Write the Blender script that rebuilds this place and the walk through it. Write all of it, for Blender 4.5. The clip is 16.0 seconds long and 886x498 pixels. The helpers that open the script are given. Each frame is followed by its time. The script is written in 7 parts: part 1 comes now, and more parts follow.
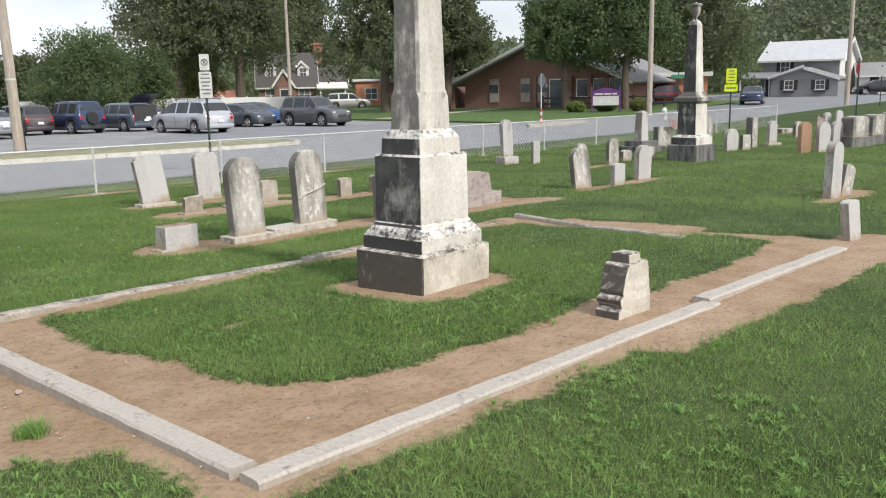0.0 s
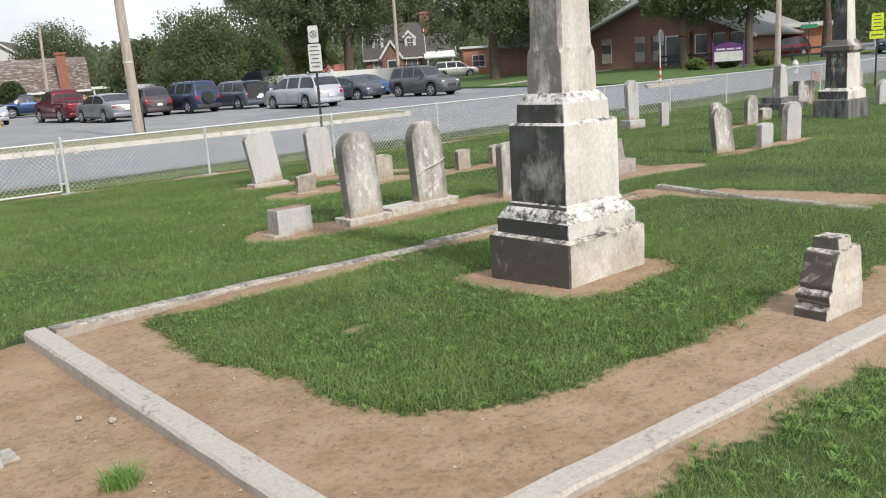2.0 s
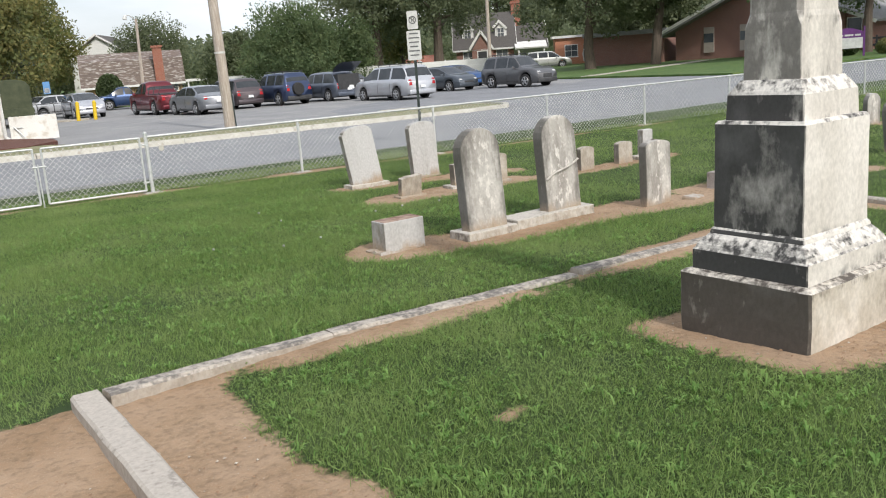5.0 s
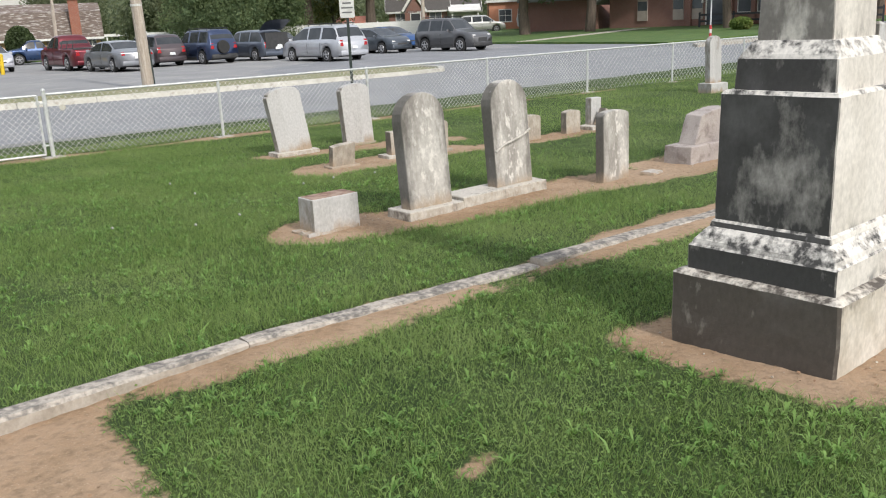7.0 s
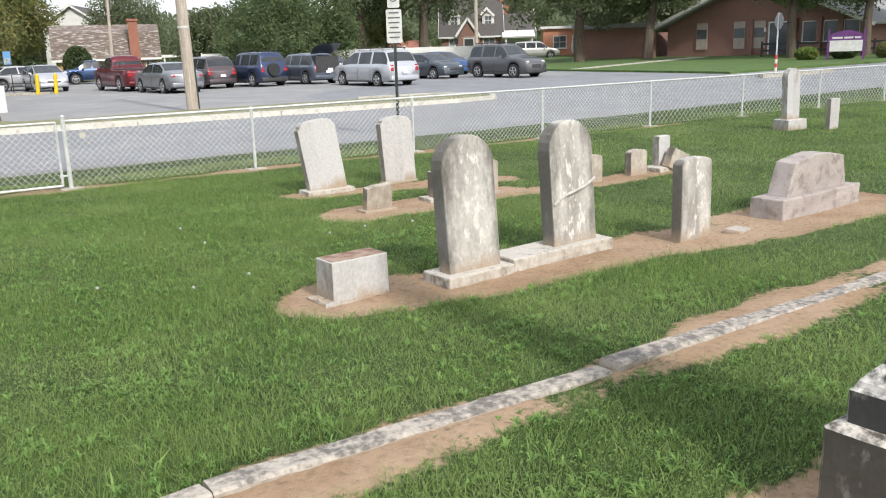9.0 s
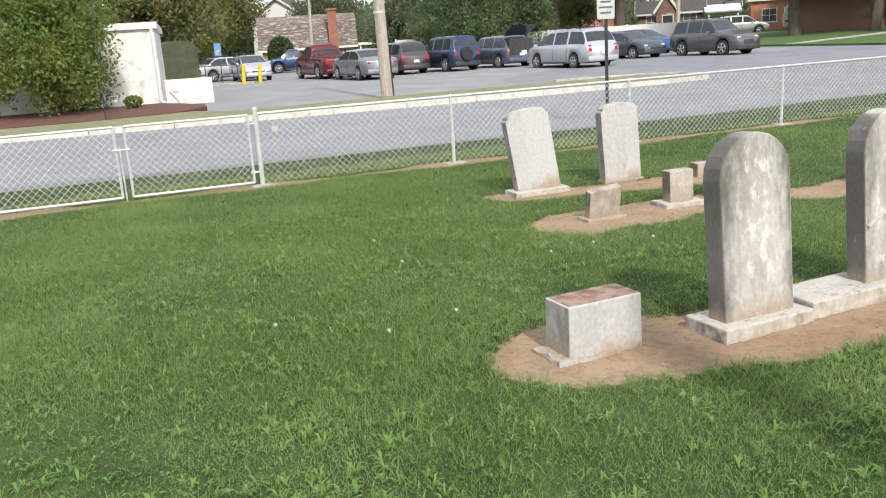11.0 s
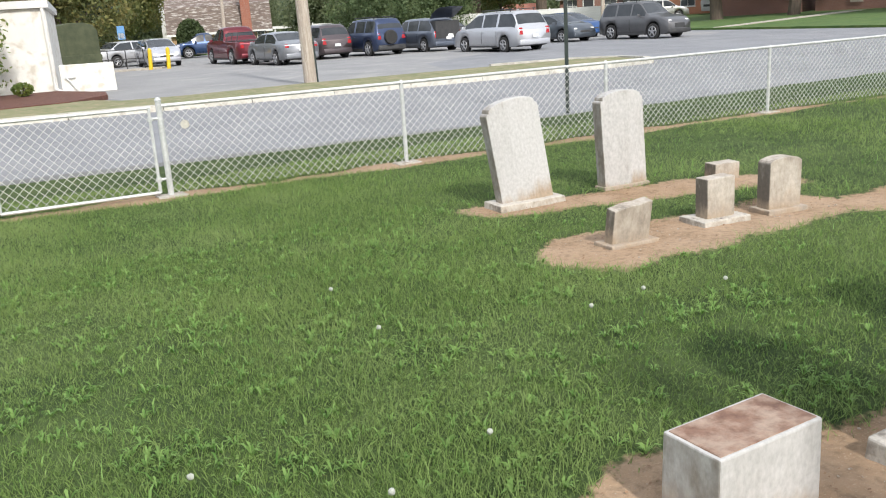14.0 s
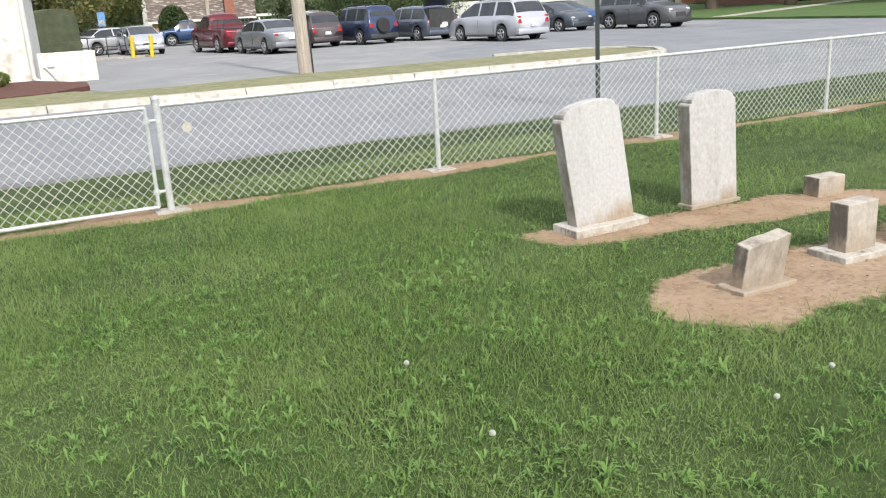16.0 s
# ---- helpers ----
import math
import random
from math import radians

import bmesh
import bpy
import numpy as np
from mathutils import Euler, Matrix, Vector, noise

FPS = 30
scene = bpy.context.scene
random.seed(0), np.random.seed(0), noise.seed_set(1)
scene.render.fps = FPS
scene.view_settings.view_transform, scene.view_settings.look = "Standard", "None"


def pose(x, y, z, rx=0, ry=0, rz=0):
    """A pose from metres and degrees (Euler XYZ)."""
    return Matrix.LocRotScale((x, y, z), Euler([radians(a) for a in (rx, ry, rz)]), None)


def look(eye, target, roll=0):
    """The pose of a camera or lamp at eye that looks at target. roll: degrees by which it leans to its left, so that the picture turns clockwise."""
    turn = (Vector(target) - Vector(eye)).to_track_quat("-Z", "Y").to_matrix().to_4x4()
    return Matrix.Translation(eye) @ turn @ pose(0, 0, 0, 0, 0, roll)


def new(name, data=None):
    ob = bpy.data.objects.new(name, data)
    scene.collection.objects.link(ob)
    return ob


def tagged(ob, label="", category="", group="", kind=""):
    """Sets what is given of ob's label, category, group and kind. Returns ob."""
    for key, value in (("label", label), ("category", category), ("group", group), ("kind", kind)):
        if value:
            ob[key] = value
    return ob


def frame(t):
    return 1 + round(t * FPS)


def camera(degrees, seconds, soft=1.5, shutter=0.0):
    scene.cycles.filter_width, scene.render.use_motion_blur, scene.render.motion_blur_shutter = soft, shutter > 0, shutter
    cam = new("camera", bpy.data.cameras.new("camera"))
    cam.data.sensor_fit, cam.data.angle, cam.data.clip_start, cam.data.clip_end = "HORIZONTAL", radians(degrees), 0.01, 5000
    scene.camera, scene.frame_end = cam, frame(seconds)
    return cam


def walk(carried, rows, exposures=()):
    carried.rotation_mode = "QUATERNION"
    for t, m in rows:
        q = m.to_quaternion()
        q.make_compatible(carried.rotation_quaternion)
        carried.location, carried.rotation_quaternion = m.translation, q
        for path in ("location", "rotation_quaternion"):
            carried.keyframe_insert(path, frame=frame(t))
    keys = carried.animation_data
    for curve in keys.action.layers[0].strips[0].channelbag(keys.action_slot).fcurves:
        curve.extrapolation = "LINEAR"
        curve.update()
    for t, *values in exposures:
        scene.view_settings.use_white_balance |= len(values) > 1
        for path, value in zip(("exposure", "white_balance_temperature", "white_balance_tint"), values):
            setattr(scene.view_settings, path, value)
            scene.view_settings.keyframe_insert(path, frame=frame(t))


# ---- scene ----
cam = camera(55.2, 16.0, 1.1)
PATH = [
    (0, (-2.724, -2.772, 1.571), (-1.239, -1.483, 1.207), -1.1),
    (0.5, (-2.563, -2.676, 1.595), (-1.07, -1.396, 1.233), -1.3),
    (1, (-2.465, -2.382, 1.584), (-0.993, -1.073, 1.241), -1.3),
    (1.5, (-2.38, -2.14, 1.57), (-0.978, -0.76, 1.206), -2.2),
    (2, (-2.145, -1.899, 1.523), (-0.853, -0.434, 1.096), -3.8),
    (2.5, (-1.981, -1.638, 1.524), (-0.764, -0.114, 1.084), -4.3),
    (3, (-1.893, -1.319, 1.53), (-0.687, 0.216, 1.095), -4.2),
    (3.5, (-1.709, -1.082, 1.494), (-0.537, 0.481, 1.065), -4.5),
    (4, (-1.534, -0.846, 1.495), (-0.406, 0.754, 1.083), -5.0),
    (4.2, (-1.522, -0.745, 1.48), (-0.398, 0.856, 1.063), -4.8),
    (6.3, (-1.192, 0.197, 1.475), (0.031, 1.697, 0.972), -2.2),
    (6.5, (-1.144, 0.263, 1.463), (0.097, 1.74, 0.936), -2.1),
    (7, (-0.933, 0.451, 1.408), (0.317, 1.923, 0.886), -2.6),
    (7.5, (-0.769, 0.668, 1.411), (0.489, 2.133, 0.89), -2.7),
    (8, (-0.641, 0.958, 1.447), (0.673, 2.384, 0.959), -2.1),
    (8.5, (-0.357, 1.167, 1.396), (0.965, 2.586, 0.91), -2.1),
    (9, (-0.097, 1.398, 1.434), (1.076, 2.95, 0.97), -1.8),
    (9.5, (-0.023, 1.792, 1.432), (1.06, 3.408, 0.97), -1.9),
    (10, (0.12, 2.164, 1.399), (1.192, 3.787, 0.934), -2.4),
    (10.2, (0.201, 2.309, 1.398), (1.219, 3.967, 0.936), -3.0),
    (12.3, (0.578, 3.639, 1.377), (1.244, 5.454, 0.864), -2.8),
    (12.5, (0.608, 3.785, 1.374), (1.34, 5.561, 0.817), -3.1),
    (13, (0.801, 4.096, 1.336), (1.613, 5.816, 0.718), -4.8),
    (13.5, (0.947, 4.377, 1.352), (1.824, 6.09, 0.808), -4.7),
    (14, (0.922, 4.757, 1.296), (1.879, 6.433, 0.77), -3.6),
    (14.5, (0.999, 5.045, 1.283), (1.97, 6.714, 0.761), -3.7),
    (15, (1.008, 5.378, 1.305), (1.991, 7.038, 0.778), -3.2),
    (15.5, (0.959, 5.75, 1.323), (1.95, 7.405, 0.792), -3.2),
    (16, (1.074, 6.087, 1.306), (2.061, 7.736, 0.753), -3.3),
]
walk(cam, [(t, look(eye, target, roll)) for t, eye, target, roll in PATH],
     exposures=((0, 0.03), (4.0, 0.0), (7.0, 0.02), (9.0, 0.28), (12.5, 0.28), (16.0, 0.34)))

# world, sun and exposure
SUN_DIR = Vector((-0.10, -1.0, 0.88)).normalized()   # towards the sun
world = bpy.data.worlds.new("World")
scene.world = world
world.use_nodes = True
wn = world.node_tree
sky = wn.nodes.new("ShaderNodeTexSky")
sky.sky_type = "NISHITA"
sky.sun_disc = False
sky.sun_elevation = math.asin(SUN_DIR.z)
sky.sun_rotation = math.atan2(SUN_DIR.x, SUN_DIR.y)
sky.air_density, sky.dust_density, sky.ozone_density = 1.0, 3.0, 1.0
bg = wn.nodes["Background"]
bg.inputs["Strength"].default_value = 0.15
# thin bright cloud over the whole sky
wtc = wn.nodes.new("ShaderNodeTexCoord")
wmap = wn.nodes.new("ShaderNodeMapping")
wmap.inputs["Scale"].default_value = (1.0, 1.0, 3.2)
wnoise = wn.nodes.new("ShaderNodeTexNoise")
wnoise.inputs["Scale"].default_value = 2.6
wnoise.inputs["Detail"].default_value = 7
wramp = wn.nodes.new("ShaderNodeValToRGB")
wramp.color_ramp.elements[0].position, wramp.color_ramp.elements[1].position = 0.33, 0.62
wramp.color_ramp.elements[0].color, wramp.color_ramp.elements[1].color = (0.35, 0.35, 0.35, 1), (0.9, 0.9, 0.9, 1)
wmix = wn.nodes.new("ShaderNodeMix")
wmix.data_type = "RGBA"
wmix.inputs["B"].default_value = (7.4, 7.7, 8.2, 1)
wn.links.new(wtc.outputs["Generated"], wmap.inputs["Vector"])
wn.links.new(wmap.outputs["Vector"], wnoise.inputs["Vector"])
wn.links.new(wnoise.outputs["Fac"], wramp.inputs["Fac"])
wn.links.new(wramp.outputs["Color"], wmix.inputs["Factor"])
wn.links.new(sky.outputs["Color"], wmix.inputs["A"])
wn.links.new(wmix.outputs["Result"], bg.inputs["Color"])
sun = new("sun", bpy.data.lights.new("sun", "SUN"))
sun.data.energy, sun.data.angle, sun.data.color = 2.9, radians(3.0), (1.0, 0.965, 0.92)
sun.matrix_world = look(SUN_DIR * 60, (0, 0, 0))



# materials
def mat(name, a, b, scale=6.0, rough=0.8, bump=0.15, fine=60.0, metal=0.0, c=None, lo=0.35, hi=0.65, coat=0.0, spread=0.0, stretch=(1, 1, 1)):
    """Two colours mixed by a coarse noise, a third by streaks, a fine grain in tone and relief."""
    m = bpy.data.materials.new(name)
    m.use_nodes = True
    n, k = m.node_tree.nodes, m.node_tree.links
    p = n["Principled BSDF"]
    p.inputs["Metallic"].default_value = metal
    p.inputs["Coat Weight"].default_value = coat
    tc = n.new("ShaderNodeTexCoord")
    mp = n.new("ShaderNodeMapping")
    mp.inputs["Scale"].default_value = stretch
    k.new(tc.outputs["Object"], mp.inputs["Vector"])
    n1 = n.new("ShaderNodeTexNoise")
    n1.inputs["Scale"].default_value, n1.inputs["Detail"].default_value = scale, 6
    n2 = n.new("ShaderNodeTexNoise")
    n2.inputs["Scale"].default_value, n2.inputs["Detail"].default_value = fine, 4
    k.new(mp.outputs["Vector"], n1.inputs["Vector"])
    k.new(tc.outputs["Object"], n2.inputs["Vector"])
    r = n.new("ShaderNodeMapRange")
    r.inputs["From Min"].default_value, r.inputs["From Max"].default_value = lo, hi
    k.new(n1.outputs["Fac"], r.inputs["Value"])
    mx = n.new("ShaderNodeMix")
    mx.data_type = "RGBA"
    mx.inputs["A"].default_value, mx.inputs["B"].default_value = (*a, 1), (*b, 1)
    k.new(r.outputs["Result"], mx.inputs["Factor"])
    out = mx.outputs["Result"]
    if c:
        n3 = n.new("ShaderNodeTexNoise")
        n3.inputs["Scale"].default_value, n3.inputs["Detail"].default_value = scale * 2.3, 8
        k.new(mp.outputs["Vector"], n3.inputs["Vector"])
        r3 = n.new("ShaderNodeMapRange")
        r3.inputs["From Min"].default_value, r3.inputs["From Max"].default_value = 0.52, 0.66
        k.new(n3.outputs["Fac"], r3.inputs["Value"])
        m3 = n.new("ShaderNodeMix")
        m3.data_type = "RGBA"
        m3.inputs["B"].default_value = (*c, 1)
        k.new(r3.outputs["Result"], m3.inputs["Factor"])
        k.new(out, m3.inputs["A"])
        out = m3.outputs["Result"]
    grain = n.new("ShaderNodeMapRange")
    grain.inputs["From Min"].default_value, grain.inputs["From Max"].default_value = 0.3, 0.7
    grain.inputs["To Min"].default_value, grain.inputs["To Max"].default_value = 0.86, 1.14
    k.new(n2.outputs["Fac"], grain.inputs["Value"])
    val = grain.outputs["Result"]
    if spread:
        oi = n.new("ShaderNodeObjectInfo")
        sp = n.new("ShaderNodeMapRange")
        sp.inputs["To Min"].default_value, sp.inputs["To Max"].default_value = 1 - spread, 1 + spread
        k.new(oi.outputs["Random"], sp.inputs["Value"])
        mul = n.new("ShaderNodeMath")
        mul.operation = "MULTIPLY"
        k.new(val, mul.inputs[0])
        k.new(sp.outputs["Result"], mul.inputs[1])
        val = mul.outputs["Value"]
    vm = n.new("ShaderNodeVectorMath")
    vm.operation = "SCALE"
    k.new(out, vm.inputs[0])
    k.new(val, vm.inputs["Scale"])
    k.new(vm.outputs["Vector"], p.inputs["Base Color"])
    rr = n.new("ShaderNodeMapRange")
    rr.inputs["To Min"].default_value, rr.inputs["To Max"].default_value = max(rough - 0.1, 0.02), min(rough + 0.1, 1.0)
    k.new(n1.outputs["Fac"], rr.inputs["Value"])
    k.new(rr.outputs["Result"], p.inputs["Roughness"])
    if bump:
        bp = n.new("ShaderNodeBump")
        bp.inputs["Strength"].default_value, bp.inputs["Distance"].default_value = bump, 0.01
        k.new(n2.outputs["Fac"], bp.inputs["Height"])
        k.new(bp.outputs["Normal"], p.inputs["Normal"])
    return m


# mesh helpers
def box(bm, x0, x1, y0, y1, z0, z1, top=0.0, topy=None):
    """A box whose upper face is drawn in by top on each side."""
    ty = top if topy is None else topy
    v = [bm.verts.new(c) for c in ((x0, y0, z0), (x1, y0, z0), (x1, y1, z0), (x0, y1, z0),
                                   (x0 + top, y0 + ty, z1), (x1 - top, y0 + ty, z1), (x1 - top, y1 - ty, z1), (x0 + top, y1 - ty, z1))]
    for f in ((3, 2, 1, 0), (4, 5, 6, 7), (0, 1, 5, 4), (1, 2, 6, 5), (2, 3, 7, 6), (3, 0, 4, 7)):
        bm.faces.new([v[i] for i in f])
    return v


def prism(bm, outline, y0, y1):
    """An outline in x and z, pushed from y0 to y1."""
    a = [bm.verts.new((x, y0, z)) for x, z in outline]
    b = [bm.verts.new((x, y1, z)) for x, z in outline]
    bm.faces.new(a)
    bm.faces.new(b[::-1])
    for i in range(len(a)):
        j = (i + 1) % len(a)
        bm.faces.new((a[j], a[i], b[i], b[j]))


def tube(bm, a, b, r0, r1=None, n=10):
    """A capped round bar from a to b."""
    a, b = Vector(a), Vector(b)
    r1 = r0 if r1 is None else r1
    q = (b - a).to_track_quat("Z", "Y")
    ring = [(math.cos(2 * math.pi * i / n), math.sin(2 * math.pi * i / n)) for i in range(n)]
    va = [bm.verts.new(a + q @ Vector((c * r0, s * r0, 0))) for c, s in ring]
    vb = [bm.verts.new(b + q @ Vector((c * r1, s * r1, 0))) for c, s in ring]
    bm.faces.new(va[::-1])
    bm.faces.new(vb)
    for i in range(n):
        j = (i + 1) % n
        bm.faces.new((va[i], va[j], vb[j], vb[i]))


def soften(bm, width, segments=2, angle=30):
    bmesh.ops.recalc_face_normals(bm, faces=bm.faces)
    edges = [e for e in bm.edges if len(e.link_faces) == 2 and e.calc_face_angle(0) > radians(angle)]
    bmesh.ops.bevel(bm, geom=edges, offset=width, segments=segments, affect="EDGES", profile=0.5, clamp_overlap=True)


def roughen(bm, amount, size=0.08, cuts=0):
    """Uneven, weathered faces."""
    if cuts:
        bmesh.ops.subdivide_edges(bm, edges=bm.edges[:], cuts=cuts, use_grid_fill=True)
    for v in bm.verts:
        v.co += noise.noise_vector(v.co / size) * amount


def part(name, bm, material, parent=None, label="", smooth=False):
    """Links a bmesh as one mesh object under a thing or a part."""
    bmesh.ops.recalc_face_normals(bm, faces=bm.faces)
    me = bpy.data.meshes.new(name)
    bm.to_mesh(me)
    bm.free()
    for m in material if isinstance(material, (list, tuple)) else (material,):
        me.materials.append(m)
    if smooth:
        me.polygons.foreach_set("use_smooth", [True] * len(me.polygons))
    ob = new(name, me)
    if parent:
        ob.parent = parent
    if label:
        ob["label"] = label
    return ob


def thing(name, label, category, m=None, group="", kind=""):
    ob = new(name)
    ob.empty_display_size = 0.2
    if m is not None:
        ob.matrix_basis = m
    return tagged(ob, label, category, group, kind)


def smoothstep(a, b, v):
    u = np.clip((v - a) / (b - a), 0, 1)
    return u * u * (3 - 2 * u)


def ground_z(x, y):
    """Height of the ground: the yard falls gently to the road."""
    x, y = np.asarray(x, float), np.asarray(y, float)
    z = -0.06 - 0.10 * smoothstep(0.0, 4.4, y) - 0.08 * smoothstep(3.9, 6.0, y) - 0.03 * smoothstep(8, 13, y) - 0.14 * smoothstep(14.0, 17.0, y)
    z = z + 0.012 * np.maximum(x - 30, 0) * smoothstep(20, 60, x + y * 0.3)
    return z


def gz(x, y):
    return float(ground_z(x, y))



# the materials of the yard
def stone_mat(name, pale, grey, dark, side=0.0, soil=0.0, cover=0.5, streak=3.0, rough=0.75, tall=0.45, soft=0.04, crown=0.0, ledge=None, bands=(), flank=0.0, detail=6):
    """Old marble: pale stone, grey weathering in upright streaks, black lichen; side darkens faces turned to -x, lichen
    and painted shade in one; soil splash near the foot.
    """
    m = bpy.data.materials.new(name)
    m.use_nodes = True
    n, k = m.node_tree.nodes, m.node_tree.links
    p = n["Principled BSDF"]
    tc = n.new("ShaderNodeTexCoord")
    oi = n.new("ShaderNodeObjectInfo")
    off = n.new("ShaderNodeVectorMath")
    off.operation = "MULTIPLY_ADD"
    comb = n.new("ShaderNodeCombineXYZ")
    for i in range(3):
        k.new(oi.outputs["Random"], comb.inputs[i])
    off.inputs[1].default_value = (37, 53, 71)
    k.new(comb.outputs["Vector"], off.inputs[0])
    k.new(tc.outputs["Object"], off.inputs[2])

    def nz(scale, detail, stretch):
        mp = n.new("ShaderNodeMapping")
        mp.inputs["Scale"].default_value = stretch
        k.new(off.outputs["Vector"], mp.inputs["Vector"])
        t = n.new("ShaderNodeTexNoise")
        t.inputs["Scale"].default_value, t.inputs["Detail"].default_value = scale, detail
        t.inputs["Roughness"].default_value = 0.62
        k.new(mp.outputs["Vector"], t.inputs["Vector"])
        return t.outputs["Fac"]

    def ramp(v, lo, hi):
        r = n.new("ShaderNodeMapRange")
        r.inputs["From Min"].default_value, r.inputs["From Max"].default_value = lo, hi
        k.new(v, r.inputs["Value"])
        return r.outputs["Result"]

    def blend(f, a, b):
        x = n.new("ShaderNodeMix")
        x.data_type = "RGBA"
        k.new(f, x.inputs["Factor"])
        for key, v in (("A", a), ("B", b)):
            if isinstance(v, tuple):
                x.inputs[key].default_value = (*v, 1)
            else:
                k.new(v, x.inputs[key])
        return x.outputs["Result"]

    def add(a, b, op="ADD"):
        x = n.new("ShaderNodeMath")
        x.operation = op
        for i, v in enumerate((a, b)):
            if isinstance(v, (int, float)):
                x.inputs[i].default_value = v
            else:
                k.new(v, x.inputs[i])
        return x.outputs["Value"]

    broad = nz(streak, detail, (1.6, 1.6, tall))
    fine = nz(46, 6, (1, 1, 0.7))
    spots = nz(16, 8, (1, 1, 0.55))
    c = blend(ramp(broad, 0.38, 0.60), pale, grey)
    lich_shade = add(add(spots, 0.35, "MULTIPLY"), add(broad, 0.65, "MULTIPLY"))
    # side blackens -x faces: lichen, plus shade put into the colour
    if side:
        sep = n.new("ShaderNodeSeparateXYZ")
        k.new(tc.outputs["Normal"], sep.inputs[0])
        lich_shade = add(lich_shade, add(add(sep.outputs["X"], -1.0, "MULTIPLY"), side, "MULTIPLY"))
    if crown:
        sc = n.new("ShaderNodeSeparateXYZ")
        k.new(tc.outputs["Object"], sc.inputs[0])
        lich_shade = add(lich_shade, add(ramp(sc.outputs["Z"], 0.5, 1.0), crown, "MULTIPLY"))
    if flank:
        sf = n.new("ShaderNodeSeparateXYZ")
        k.new(tc.outputs["Object"], sf.inputs[0])
        lich_shade = add(lich_shade, add(add(ramp(add(add(sf.outputs["X"], 0.0), 0.0, "ABSOLUTE"), 0.03, 0.24), -0.42), flank, "MULTIPLY"))
    if bands:
        sb = n.new("ShaderNodeSeparateXYZ")
        k.new(tc.outputs["Object"], sb.inputs[0])
        for zb in bands:
            near = ramp(add(add(sb.outputs["Z"], -zb), 0.0, "ABSOLUTE"), 0.055, 0.0)
            lich_shade = add(lich_shade, add(near, add(add(spots, -0.42), 0.65, "MULTIPLY"), "MULTIPLY"))
    if flank:
        salt = add(spots, add(lich_shade, -0.30, "MULTIPLY"))
        c = blend(ramp(salt, 0.40, 0.47), c, tuple(min(v * 1.25, 0.72) for v in pale))
    # the black of crust and painted shade pales to grey in soft patches
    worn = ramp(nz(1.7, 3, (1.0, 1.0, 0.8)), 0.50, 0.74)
    crust_shade = blend(worn, dark, tuple(min(v * 3.0, v + 0.09) for v in dark))
    crust_shade = blend(ramp(spots, 0.66, 0.74), crust_shade, tuple(min(v * 5, v + 0.16) for v in dark))
    c = blend(ramp(lich_shade, cover - soft, cover + 0.08 + soft), c, crust_shade)
    if ledge is not None:
        sn = n.new("ShaderNodeSeparateXYZ")
        k.new(tc.outputs["Normal"], sn.inputs[0])
        fleck = add(add(nz(24, 8, (1, 1, 1)), 0.6, "MULTIPLY"), add(nz(5, 4, (1, 1, 1)), 0.4, "MULTIPLY"))
        upper = blend(ramp(fleck, ledge - 0.07, ledge + 0.07), pale, dark)
        c = blend(ramp(sn.outputs["Z"], 0.25, 0.55), c, upper)
    if soil:
        sz = n.new("ShaderNodeSeparateXYZ")
        k.new(tc.outputs["Object"], sz.inputs[0])
        h = add(sz.outputs["Z"], add(add(broad, -0.5), 0.5, "MULTIPLY"))
        c = blend(ramp(h, soil, -0.02), c, (0.34, 0.265, 0.19))
    g = n.new("ShaderNodeMapRange")
    g.inputs["From Min"].default_value, g.inputs["From Max"].default_value = 0.3, 0.7
    g.inputs["To Min"].default_value, g.inputs["To Max"].default_value = 0.84, 1.14
    k.new(fine, g.inputs["Value"])
    vm = n.new("ShaderNodeVectorMath")
    vm.operation = "SCALE"
    k.new(c, vm.inputs[0])
    k.new(g.outputs["Result"], vm.inputs["Scale"])
    k.new(vm.outputs["Vector"], p.inputs["Base Color"])
    p.inputs["Roughness"].default_value = rough
    bp = n.new("ShaderNodeBump")
    bp.inputs["Strength"].default_value, bp.inputs["Distance"].default_value = 0.35, 0.008
    k.new(add(add(fine, 0.5, "MULTIPLY"), spots), bp.inputs["Height"])
    k.new(bp.outputs["Normal"], p.inputs["Normal"])
    return m


